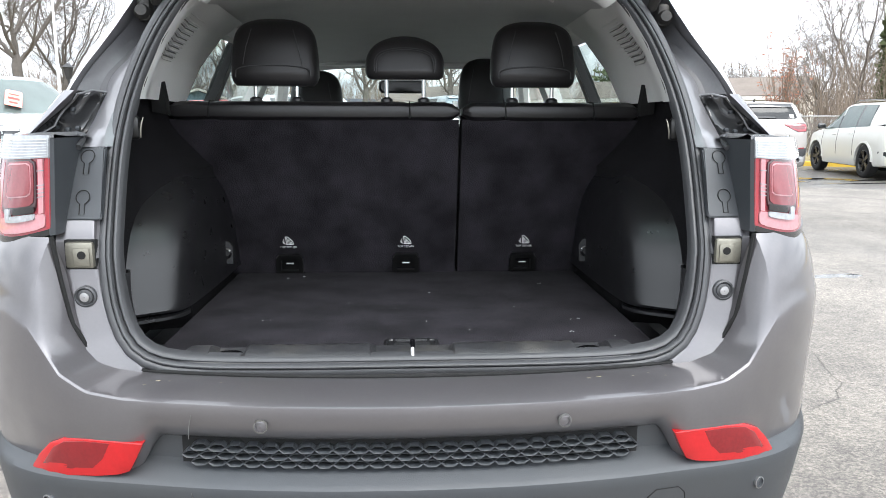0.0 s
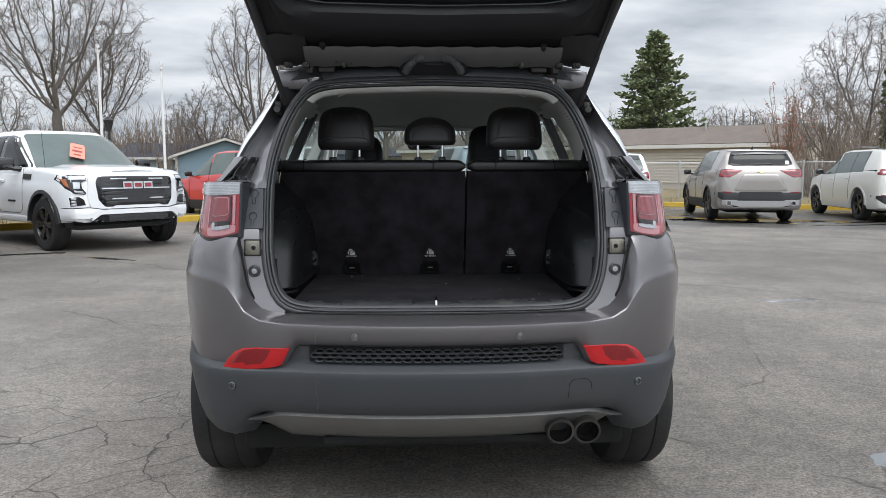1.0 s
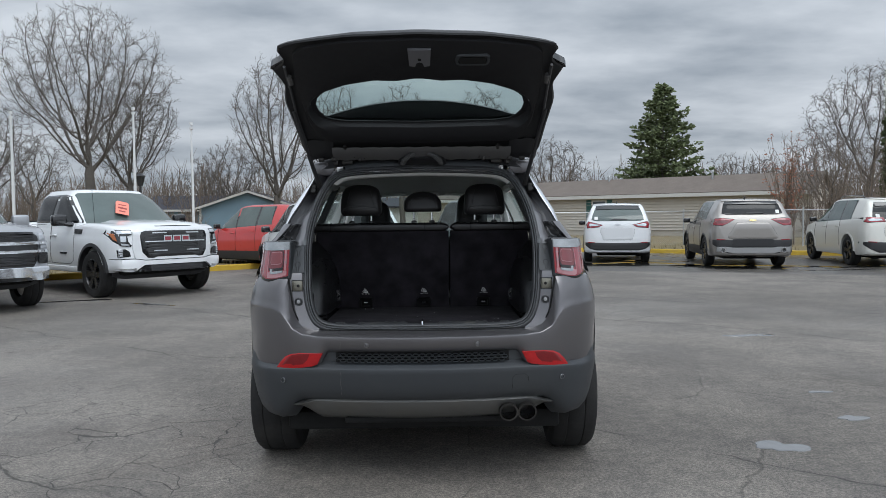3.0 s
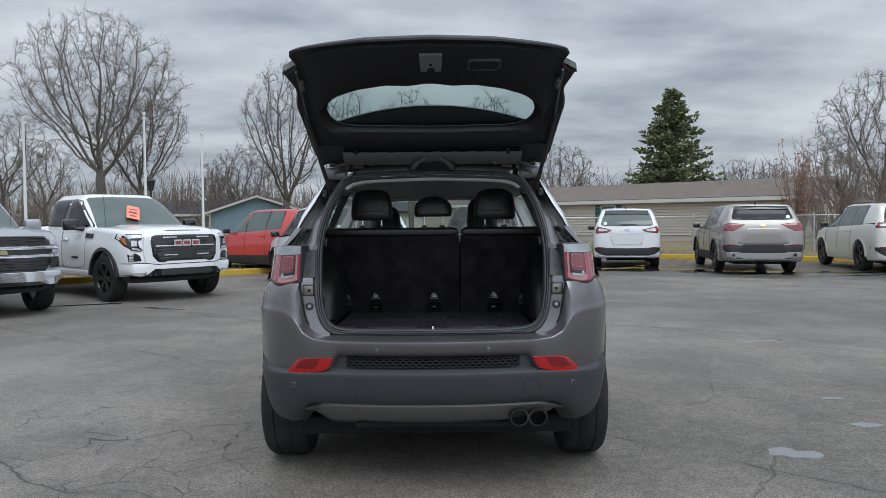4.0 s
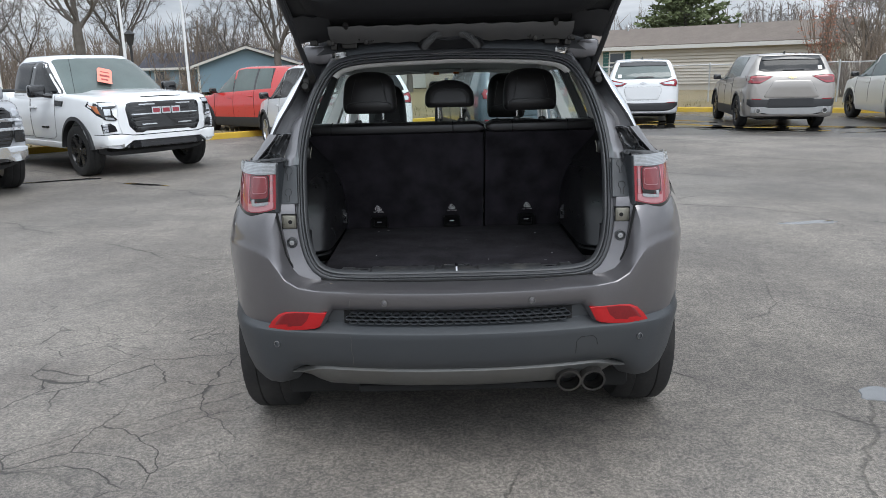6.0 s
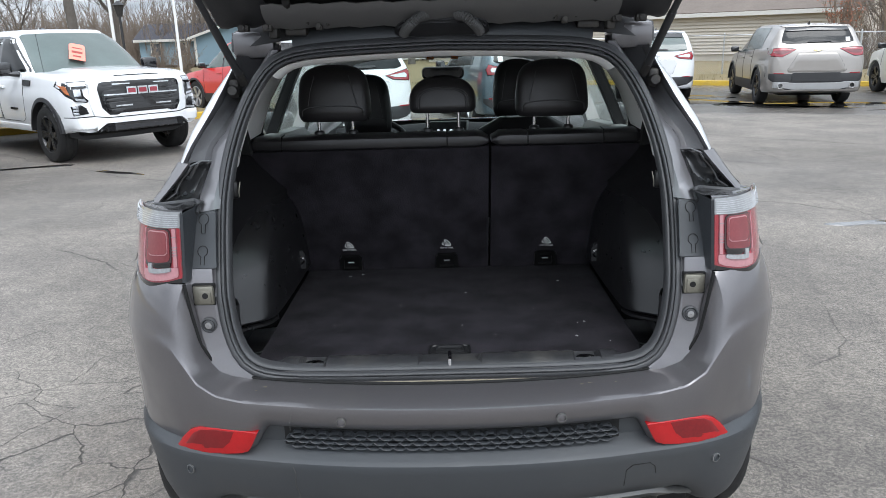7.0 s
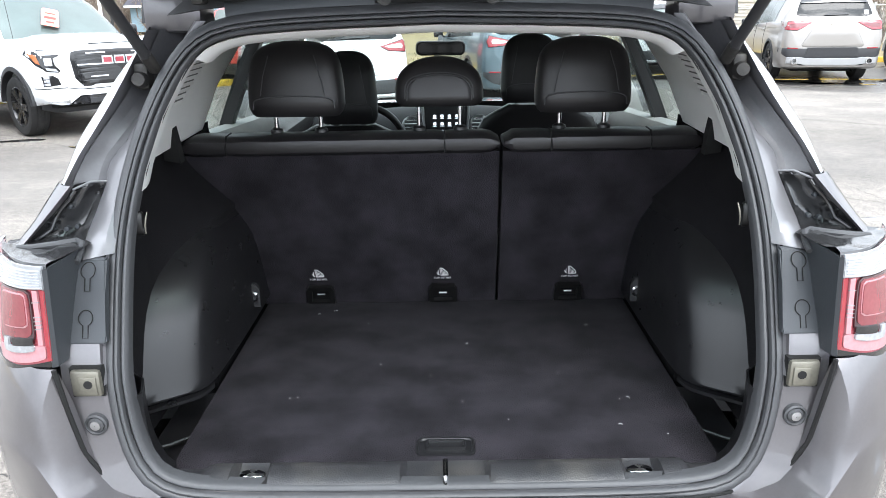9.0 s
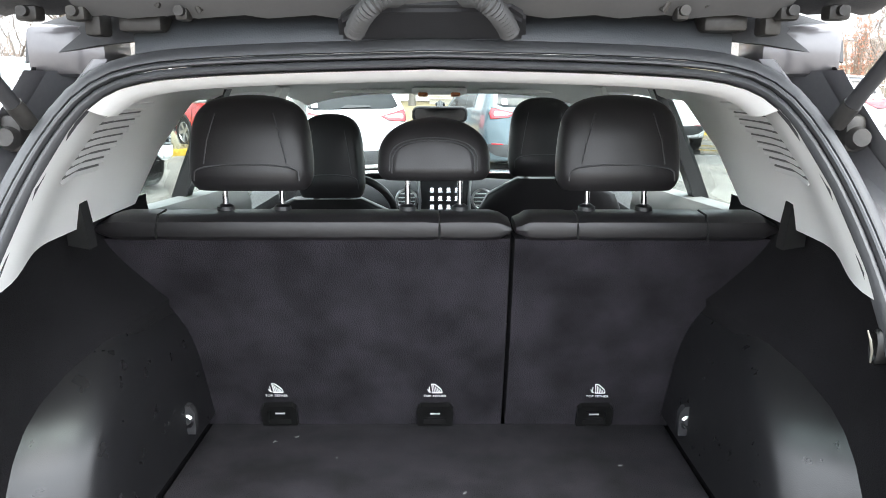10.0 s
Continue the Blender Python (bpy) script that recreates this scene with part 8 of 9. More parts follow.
    lathe(bm, [(0.012, -0.004), (0.016, 0.0), (0.012, 0.004), (0.009, 0.0), (0.012, -0.004)], "y", 18, (s * 0.513, 0.697, 0.872))
    part("ring", bm, M_CHROME, lining)
    # belt guide notch
    bm = bmesh.new()
    prism(bm, [(s * 0.622, 1.255), (s * 0.66, 1.262), (s * 0.662, 1.312), (s * 0.640, 1.345), (s * 0.632, 1.340), (s * 0.626, 1.30)], "y", 0.60, 0.63)
    part("belt_guide", bm, M_SHADOWED, lining)

    # ---- pale pillar trim ----
    bm = bmesh.new()
    rows = []
    for j in range(20):
        row = []
        for i in range(22):
            f = i / 21
            foot = 1.284 + 0.008 * smoothstep(0.0, 0.42, f)
            z = foot + (1.552 - foot) * j / 19
            y0 = aperture_y(z) + 0.010
            y1 = lerp([(1.29, 0.88), (1.49, 1.09), (1.552, 1.14)], z)
            xa = seal_x(z) - 0.020
            xb = lerp([(1.29, 0.655), (1.40, 0.635), (1.50, 0.590), (1.552, 0.53)], z)
            bend = smoothstep(0.0, 0.45, f)
            x = xa + (xb - xa) * (0.30 * f + 0.70 * bend)
            row.append((s * x, y0 + (y1 - y0) * f, z))
        rows.append(row)
    sheet(bm, rows)
    trim_d = part("pillar_trim", bm, M_LIGHTTRIM, car, "pale grey rear pillar trim with louvres")
    for k in range(10):
        bm = bmesh.new()
        z = 1.392 + k * 0.0130
        y0, y1 = 0.455 + k * 0.017, 0.655 + k * 0.017
        pts0, pts1 = [], []
        for y in (y0, (y0 + y1) / 2, y1):
            f = (y - (aperture_y(z) + 0.010)) / (lerp([(1.29, 0.88), (1.49, 1.09), (1.552, 1.14)], z) - aperture_y(z) - 0.010)
            xa = seal_x(z) - 0.020
            xb = lerp([(1.29, 0.655), (1.40, 0.635), (1.50, 0.590), (1.552, 0.53)], z)
            x = xa + (xb - xa) * (0.30 * f + 0.70 * smoothstep(0.0, 0.45, f))
            pts0.append((s * (x - 0.004), y, z))
            pts1.append((s * (x - 0.001), y, z + 0.007))
        sheet(bm, [pts0, pts1, [(p[0] + s * 0.008, p[1], p[2] + 0.003) for p in pts1]], 0.002)
        part("louvre", bm, M_LIGHTTRIM, trim_d)
        # thin grey strip painted in as the shade under each louvre
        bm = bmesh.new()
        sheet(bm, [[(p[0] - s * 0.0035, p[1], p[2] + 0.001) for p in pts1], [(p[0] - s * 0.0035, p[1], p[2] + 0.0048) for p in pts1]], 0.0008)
        part("louvre_shade", bm, M_LOUVRE_SHADE, trim_d)

# header trim and headliner
bm = bmesh.new()
rows = []
for k, (dy, off, dz) in enumerate(((0.008, -0.022, 0.0), (0.028, -0.031, 0.0), (0.050, -0.037, 0.0), (0.080, -0.037, 0.0), (0.120, -0.028, 0.006), (0.16, -0.010, 0.012))):
    ring = ring_at(off, dy, dz)
    rows.append([ring[i] for i in range(43, n_loop - 42)])
sheet(bm, rows)
part("header_trim", bm, M_LIGHTTRIM, car, "pale grey rear header trim")
bm = bmesh.new()
rows = []
for y, z, w in ((0.45, 1.566, 0.53), (0.58, 1.582, 0.57), (0.80, 1.597, 0.60), (1.3, 1.605, 0.61), (1.9, 1.590, 0.605), (2.30, 1.542, 0.58), (2.42, 1.514, 0.565)):
    rows.append([(w * (-1 + i / 7), y, z - 0.05 * (abs(i - 7) / 7) ** 4) for i in range(15)])
sheet(bm, rows, 0.012)
part("headliner", bm, M_HEADLINER, car, "pale grey fabric headliner")
for s in SIDES:
    bm = bmesh.new()
    tube(bm, [(s * 0.36, 0.60, 1.582), (s * 0.36, 0.61, 1.560), (s * 0.38, 0.62, 1.552), (s * 0.39, 0.62, 1.575)], 0.005, 6)
    part("coat_hook", bm, M_LIGHTTRIM, car)

# ---- rear seats ----


def seat_back(x0, x1, name, notch):
    """Carpeted back panel of a folding seat with a leather roll on top."""
    bm = bmesh.new()
    left, right = [], []
    prof = [(0.772, 0.885), (0.80, 0.876), (0.90, 0.838), (1.0, 0.805), (1.1, 0.775), (1.2, 0.748), (1.245, 0.738)]

    def edge(x, z):
        lim = lerp([(0.77, 0.545), (0.95, 0.555), (1.05, 0.585), (1.15, 0.635), (1.25, 0.668)], z)
        return max(-lim, min(lim, x))
    rows_f = []
    for z, y in prof:
        xa, xb = edge(x0, z), edge(x1, z)
        rows_f.append([(xa + (xb - xa) * i / 24, y + 0.004 * (abs(i - 12) / 12) ** 8 + 0.003 * noise.noise(Vector((xa + i * 0.2, z * 6, 3))), z) for i in range(25)])
    rows_b = [[(p[0], p[1] + 0.09, p[2]) for p in r] for r in rows_f[::-1]]
    ring_rows = rows_f + rows_b
    loft(bm, [[r[i] for r in ring_rows] for i in range(25)], True, True)
    back = part(name, bm, M_CARPET, car, "black carpeted folding seat back")
    bm = bmesh.new()
    rings = []
    n = 40
    for i in range(n + 1):
        x = x0 + (x1 - x0) * i / n
        e = min(i, n - i) / n * (x1 - x0)
        f = min(1.0, 0.35 + 0.65 * smoothstep(0, 0.03, e))
        sag = -0.003 * math.exp(-(((x - x0 - 0.12) / 0.012) ** 2)) - 0.003 * math.exp(-(((x - x1 + 0.14) / 0.012) ** 2))
        ring = []
        for k in range(14):
            a = k * math.tau / 14
            ring.append((x, 0.780 + 0.062 * math.copysign(abs(math.cos(a)) ** 0.7, math.cos(a)), 1.267 + (0.028 * f + sag) * math.copysign(abs(math.sin(a)) ** 0.75, math.sin(a))))
        rings.append(ring)
    loft(bm, rings)
    part("leather_roll", bm, M_LEATHER, back, "black leather seat top")
    for x in (x0 + 0.12, x1 - 0.14):
        bm = bmesh.new()
        tube(bm, [(x, 0.7165, 1.248), (x, 0.7155, 1.268), (x, 0.735, 1.2945), (x, 0.78, 1.2965)], 0.0022, 6)
        part("seam", bm, M_SHADOWED, back)
    return back


big_seat = seat_back(-0.668, 0.146, "seat_back", 0)
small_seat = seat_back(0.156, 0.668, "seat_back", 0)


def head_rest(x, y, z0, z1, w, parent, depth=0.10, posts=True, post_z=1.295, arch=False, name="head_rest"):
    bm = bmesh.new()
    rings = []
    h = z1 - z0
    for k in range(23):
        f = k / 22
        f = f if f < 0.5 else 0.5 + 0.5 * math.sin((f - 0.5) * math.pi)
        zz = z0 + h * f
        low = 0.88 + 0.12 * min(1.0, f / 0.14) ** 0.5
        if arch:
            r = low if f < 0.28 else max(0.05, (1 - ((f - 0.28) / 0.72) ** 2.7) ** 0.5)
        else:
            r = low if f < 0.5 else max(0.05, (1 - ((f - 0.5) / 0.5) ** 4.2) ** 0.42)
        ww = w / 2 * r * (1 - (0.03 if arch else 0.10) * smoothstep(0.25, 1.0, f))
        dd = depth / 2 * (0.62 + 0.38 * min(1.0, f / 0.18) ** 0.6 if f < 0.5 else max(0.08, (1 - ((f - 0.5) / 0.5) ** 3.0) ** 0.5))
        ring = []
        for i in range(28):
            a = i * math.tau / 28
            ca, sa = math.cos(a), math.sin(a)
            ring.append((x + ww * math.copysign(abs(ca) ** 0.55, ca), y + 0.02 * f + dd * math.copysign(abs(sa) ** 0.7, sa), zz))
        rings.append(ring)
    loft(bm, rings)
    hr = part(name, bm, M_LEATHER, parent, "black leather head restraint")
    # stitched seams on the rear face
    yb = y - depth / 2 - 0.001
    bm = bmesh.new()
    if arch:
        pts = [(x + w * 0.36 * math.cos(a), yb + 0.012 * math.sin(a), z0 + h * 0.14 + h * 0.52 * max(0, math.sin(a)) ** 0.45) for a in [math.pi * k / 16 for k in range(17)]]
        tube(bm, pts, 0.0016, 5)
        tube(bm, [(p[0] * 1.0 + (p[0] - x) * 0.06, p[1], p[2] + 0.005) for p in pts], 0.0014, 5)
    else:
        pts = [(x + w * 0.42 * math.cos(a), yb + 0.006, z0 + h * 0.12 + h * 0.17 * max(0, math.sin(a)) ** 0.35) for a in [math.pi * k / 16 for k in range(17)]]
        tube(bm, pts, 0.0018, 5)
        for e in SIDES:
            tube(bm, [(x + e * w * 0.33, yb + 0.002, z0 + h * 0.30), (x + e * w * 0.29, yb + 0.001, z0 + h * 0.55), (x + e * w * 0.23, yb + 0.014, z0 + h * 0.82)], 0.0014, 5)
    part("stitching", bm, M_STITCH, hr)
    if posts:
        for e in SIDES:
            bm = bmesh.new()
            cyl(bm, (x + e * w * 0.235, y, post_z), (x + e * w * 0.235, y, z0 + 0.03), 0.0058, n=12)
            part("post", bm, M_CHROME, hr, "chrome post")
            bm = bmesh.new()
            lathe(bm, [(0.018, 0.0), (0.017, 0.008), (0.009, 0.013), (0.006, 0.013)], "z", 18, (x + e * w * 0.235, y, post_z))
            part("post_guide", bm, M_TRIMBLACK, hr)
    return hr


head_rest(-0.372, 0.79, 1.338, 1.524, 0.246, car)
head_rest(-0.006, 0.79, 1.358, 1.480, 0.226, car, 0.085, arch=True)
head_rest(0.362, 0.79, 1.338, 1.524, 0.246, car)

# child-seat tether anchors with printed marks


def printed(text, size, m, parent, name="printed_words"):
    cu = bpy.data.curves.new(name, "FONT")
    cu.body, cu.size, cu.align_x, cu.extrude = text, size, "CENTER", 0.0002
    cu.materials.append(M_PRINT)
    tmp = new("text_source", cu)
    me = bpy.data.meshes.new_from_object(tmp)
    bpy.data.objects.remove(tmp)
    ob = new(name, me)
    ob.matrix_basis = m
    ob.parent = parent
    ob["label"] = "small white printed words"
    return ob


for x, seat in ((-0.361, big_seat), (-0.006, big_seat), (0.357, small_seat)):
    tilt = Matrix.Translation((x, 0.867, 0.812)) @ Matrix.Rotation(radians(20), 4, "X")
    bm = bmesh.new()
    o = [(-0.040, -0.032), (0.040, -0.032), (0.040, 0.018), (0.032, 0.028), (-0.032, 0.028), (-0.040, 0.018)]
    i2 = [(-0.027, -0.026), (0.027, -0.026), (0.024, 0.012), (0.020, 0.016), (-0.020, 0.016), (-0.024, 0.012)]
    loft(bm, [[(a, 0.004, b) for a, b in o], [(a, -0.010, b) for a, b in o], [(a, -0.010, b) for a, b in i2], [(a, 0.015, b) for a, b in i2]])
    bmesh.ops.transform(bm, matrix=tilt, verts=bm.verts)
    an = part("tether_anchor", bm, M_ANCHOR, seat, "black plastic tether anchor")
    bm = bmesh.new()
    cyl(bm, (-0.011, 0.0, -0.004), (0.011, 0.0, -0.004), 0.0026, n=10)
    bmesh.ops.transform(bm, matrix=tilt, verts=bm.verts)
    part("anchor_bar", bm, M_ALU, an, "bright steel anchor bar")
    bm = bmesh.new()
    prism(bm, [(-0.026, -0.031), (0.026, -0.031), (0.024, 0.013), (-0.024, 0.013)], "y", 0.010, 0.013)
    bmesh.ops.transform(bm, matrix=tilt, verts=bm.verts)
    part("anchor_well", bm, M_SHADOWED, an)
    face = Matrix.Translation((x, 0.8475, 0.864)) @ Matrix.Rotation(radians(90 + 19), 4, "X")
    printed("TOP TETHER", 0.0088, face @ Matrix.Translation((0, -0.002, 0.004)), seat)
    bm = bmesh.new()
    # seat-and-anchor pictogram as plain strokes
    tube(bm, [(-0.008, 0.0, 0.010), (-0.013, 0.0, 0.013), (-0.016, 0.0, 0.019)], 0.0012, 5)
    tube(bm, [(-0.012, 0.0, 0.013), (-0.012, 0.0, 0.026)], 0.0011, 5)
    for k in range(5):
        tube(bm, [(-0.004 + 0.004 * k, 0.0, 0.010), (-0.007 + 0.004 * k, 0.0, 0.034 - 0.004 * k)], 0.0011, 5)
    tube(bm, [(-0.006, 0.0, 0.009), (0.016, 0.0, 0.009)], 0.0013, 5)
    tube(bm, [(-0.008, 0.0, 0.034), (0.0, 0.0, 0.034), (0.014, 0.0, 0.019), (0.016, 0.0, 0.010)], 0.0013, 5)
    bmesh.ops.transform(bm, matrix=Matrix.Translation((x, 0.8435, 0.864)) @ Matrix.Rotation(radians(19), 4, "X"), verts=bm.verts)
    part("pictogram", bm, M_PRINT, seat, "white printed pictogram")

# rear bench cushion and cabin floor
bm = bmesh.new()
box(bm, (0, 1.25, 0.72), (1.30, 0.55, 0.20), 0.05, 3)
part("rear_cushion", bm, M_LEATHER, car)
bm = bmesh.new()
box(bm, (0, 2.0, 0.40), (1.42, 2.6, 0.04))
part("cabin_floor", bm, M_CARPET, car)

# ---- front cabin ----
for x, hx, top_z, h0, h1 in ((-0.385, -0.366, 1.165, 1.172, 1.447), (0.375, 0.336, 1.235, 1.244, 1.500)):
    bm = bmesh.new()
    rings = []
    for k in range(12):
        f = k / 11
        z = 0.62 + (top_z - 0.62) * f
        w = lerp([(0, 0.24), (0.5, 0.255), (0.80, 0.25), (0.90, 0.225), (0.96, 0.18), (1.0, 0.12)], f)
        ring = []
        for i in range(24):
            a = i * math.tau / 24
            ca, sa = math.cos(a), math.sin(a)
            ring.append((x + w * math.copysign(abs(ca) ** 0.5, ca), 2.02 - 0.24 * f + 0.075 * (1 - 0.4 * f) * math.copysign(abs(sa) ** 0.7, sa), z))
        rings.append(ring)
    loft(bm, rings)
    fs = part("front_seat", bm, M_LEATHER, car, "black leather front seat")
    head_rest(hx, 1.76, h0, h1, 0.225, car, 0.10, post_z=top_z - 0.01)

bm = bmesh.new()
rows = []
for y, z in ((2.45, 0.70), (2.50, 0.90), (2.54, 1.02), (2.60, 1.075), (2.72, 1.10), (2.93, 1.085), (3.08, 1.05)):
    rows.append([(0.70 * (-1 + i / 10), y - 0.03 * math.cos((i - 10) / 10 * 1.5), z + 0.012 * math.cos((i - 10) / 10 * 4)) for i in range(21)])
sheet(bm, rows, 0.02)
M_DASH = material("soft_black_dashboard", (0.014, 0.014, 0.015), 0.75, vary=0.15, spec=0.2, bump=0.2)
dash = part("dashboard", bm, M_DASH, car, "black dashboard with lit centre display")
bm = bmesh.new()
box(bm, (0.01, 2.475, 1.04), (0.215, 0.03, 0.215), 0.012)
scr = part("display", bm, M_SCREEN, car, "lit touch display with icons")
for i in range(4):
    for j in range(4):
        bm = bmesh.new()
        x, z = -0.044 + 0.036 * i, 0.985 + 0.037 * j
        box(bm, (x, 2.4585, z), (0.015, 0.002, 0.014), 0.004, 2)
        box(bm, (x, 2.4585, z - 0.011), (0.019, 0.002, 0.003))
        part("icon", bm, M_ICON, scr)
for s in SIDES:
    bm = bmesh.new()
    tube(bm, [(0.01 + s * 0.112, 2.463, 0.94), (0.01 + s * 0.106, 2.458, 1.05), (0.01 + s * 0.112, 2.463, 1.15)], 0.007, 8)
    part("bezel", bm, M_ALU, scr, "satin silver bezel")
    bm = bmesh.new()
    lathe(bm, [(0.046, 0.01), (0.050, -0.004), (0.042, -0.008), (0.038, 0.004)], "y", 24, (s * 0.165 + 0.01, 2.47, 1.05))
    for k in range(4):
        box(bm, (s * 0.165 + 0.01, 2.467, 1.025 + k * 0.017), (0.076, 0.01, 0.004))
    part("air_vent", bm, M_ALU, dash, "air vent with bright ring")
bm = bmesh.new()
box(bm, (0, 2.30, 0.74), (0.22, 0.75, 0.30), 0.03)
part("centre_console", bm, M_TRIMBLACK, car)
bm = bmesh.new()
tl = Matrix.Translation((-0.375, 2.28, 1.02)) @ Matrix.Rotation(radians(-64), 4, "X")
tube(bm, [tl @ Vector((0.183 * math.cos(k * math.tau / 40), 0.183 * math.sin(k * math.tau / 40), 0)) for k in range(40)], 0.0155, 10, True)
wheel_s = part("steering_wheel", bm, M_LEATHER, car, "black leather steering wheel with silver spokes")
bm = bmesh.new()
for a in (0.15, math.pi - 0.15, -math.pi / 2):
    q = Vector((math.cos(a), math.sin(a), 0))
    tube(bm, [tl @ (q * 0.05), tl @ (q * 0.12), tl @ (q * 0.175)], [0.034, 0.024, 0.014], 8)
part("spokes", bm, M_ALU, wheel_s)
bm = bmesh.new()
cyl(bm, tl @ Vector((0, 0, -0.02)), tl @ Vector((0, 0, 0.03)), 0.075, 0.065, 24)
part("hub", bm, M_TRIMBLACK, wheel_s)
# interior mirror with reading lamps
bm = bmesh.new()
loft(bm, [[(x, y, z) for x, z in rounded(w, h, r, 5, -0.01, 1.415)] for w, h, r, y in ((0.20, 0.05, 0.02, 2.50), (0.236, 0.068, 0.026, 2.49), (0.236, 0.068, 0.026, 2.475), (0.226, 0.058, 0.022, 2.47))])
mir = part("rear_view_mirror", bm, M_TRIMBLACK, car, "black rear-view mirror")
bm = bmesh.new()
loft(bm, [[(x, y, z) for x, z in rounded(0.214, 0.048, 0.02, 5, -0.01, 1.415)] for y in (2.4695, 2.468)])
part("mirror_glass", bm, M_CARGLASS, mir)
bm = bmesh.new()
cyl(bm, (-0.01, 2.50, 1.42), (-0.01, 2.58, 1.46), 0.012)
part("mirror_arm", bm, M_TRIMBLACK, mir)
bm = bmesh.new()
box(bm, (-0.01, 2.36, 1.515), (0.22, 0.16, 0.03), 0.012)
oc = part("overhead_console", bm, M_LIGHTTRIM, car, "pale overhead console with map lamps")
for s in SIDES:
    bm = bmesh.new()
    box(bm, (-0.01 + s * 0.065, 2.30, 1.502), (0.04, 0.04, 0.02), 0.006)
    part("map_lamp", bm, M_AMBER, oc)
    bm = bmesh.new()
    loft(bm, [[(x, y, z) for x, y in rounded(0.30, 0.13, 0.03, 4, s * 0.30, 2.37)] for z in (1.520, 1.506)])
    part("sun_visor", bm, M_LIGHTTRIM, car)
# windscreen
bm = bmesh.new()
rows = []
for k in range(7):
    f = k / 6
    y, z, w = 3.10 - 0.66 * f, 1.04 + 0.475 * f, 0.70 - 0.14 * f
    rows.append([(w * (-1 + i / 6), y - 0.07 * (abs(i - 6) / 6) ** 2, z) for i in range(13)])
sheet(bm, rows, 0.004)
ws = part("windscreen", bm, M_GLASS, car, "clear raked windscreen")
ws.visible_shadow = False

M_LEDGE = material("grey_ledge", (0.20, 0.205, 0.20), 0.6, vary=0.06)
# doors, pillars and side glass
for s in SIDES:
    bm = bmesh.new()
    rows = []
    for z, x in ((0.42, 0.72), (0.60, 0.71), (0.85, 0.70), (1.00, 0.69), (1.06, 0.66), (1.10, 0.665), (1.125, 0.70), (1.13, 0.84)):
        rows.append([(s * x, 0.95 + 2.05 * i / 12, z + 0.02 * (1 - i / 12)) for i in range(13)])
    sheet(bm, rows)
    part("door_lining", bm, M_TRIMBLACK, car, "dark door lining")
    bm = bmesh.new()
    rows = []
    for z, x in ((1.145, 0.645), (1.20, 0.642), (1.235, 0.650), (1.262, 0.672), (1.266, 0.72)):
        rows.append([(s * (x + 0.02 * (1 - i / 6)), 0.82 + 0.95 * i / 6, z - 0.05 * i / 6) for i in range(7)])
    sheet(bm, rows, 0.01)
    part("window_ledge", bm, M_LEDGE, car, "grey door-top ledge")

    def glaze(y0b, y1b, y0t, y1t, mat, zb=1.14, zt=1.50):
        bm = bmesh.new()
        rows = []
        for k in range(6):
            f = k / 5
            z = zb + (zt - zb) * f
            x = 0.785 - 0.175 * f ** 1.2
            rows.append([(s * x, y0b + (y0t - y0b) * f + (y1b - y0b + (y1t - y0t - y1b + y0b) * f) * i / 6, z) for i in range(7)])
        sheet(bm, rows, 0.004)
        w = part("side_window", bm, mat, car, "tinted side window")
        w.visible_shadow = False

    def upright(yb, yt, wide, mat, name, x_in=0.0):
        bm = bmesh.new()
        rings = []
        for k in range(7):
            f = k / 6
            z = 1.10 + 0.43 * f
            x = 0.785 - 0.19 * f ** 1.2
            y = yb + (yt - yb) * f
            rings.append([(s * (x + 0.012), y - wide / 2, z), (s * (x + 0.012), y + wide / 2, z), (s * (x - 0.03 - x_in), y + wide / 2, z), (s * (x - 0.03 - x_in), y - wide / 2, z)])
        loft(bm, rings)
        part(name, bm, mat, car)

    glaze(0.90, 1.36, 1.12, 1.30, M_PRIVACY)
    upright(1.38, 1.33, 0.05, M_TRIMBLACK, "window_post")
    glaze(1.40, 1.95, 1.36, 1.90, M_PRIVACY)
    upright(2.02, 1.96, 0.13, M_LIGHTTRIM, "centre_pillar", 0.02)
    glaze(2.09, 3.00, 2.03, 2.45, M_GLASS)
    bm = bmesh.new()
    tube(bm, [(s * 0.75, 3.12, 1.06), (s * 0.68, 2.80, 1.30), (s * 0.60, 2.46, 1.51)], 0.036, 8)
    part("front_pillar", bm, M_LIGHTTRIM, car)
    bm = bmesh.new()
    tube(bm, [(s * 0.605, 0.95, 1.535), (s * 0.60, 1.6, 1.545), (s * 0.595, 2.2, 1.53), (s * 0.60, 2.46, 1.505)], 0.035, 8)
    part("roof_rail_trim", bm, M_LIGHTTRIM, car)
    bm = bmesh.new()
    box(bm, (s * 1.02, 2.78, 1.13), (0.18, 0.10, 0.14), 0.035, 3)
    box(bm, (s * 0.92, 2.80, 1.08), (0.10, 0.05, 0.04), 0.012)
    part("wing_mirror", bm, M_GREY, car)

# ---- raised liftgate ----
M_LATCH = material("grey_latch_paint", (0.17, 0.17, 0.18), 0.42, metal=0.3, vary=0.06)
# gate edge: the shade on its downward side is put into this near-black
M_GATEEDGE = material("shaded_gate_edge", (0.016, 0.016, 0.017), 0.42, vary=0.15, spec=0.35)
HINGE = Vector((0, 0.35, 1.648))
A, B = Vector((0, -0.9011, 0.4336)), Vector((0, 0.4336, 0.9011))


def gate(x, s, n):
    """A point of the raised gate: across, out from the hinge, and above its inner face."""
    return Vector((x, 0, 0)) + HINGE + A * s + B * (n + 0.035 * math.sin(max(0, min(1, s / 0.98)) * math.pi))


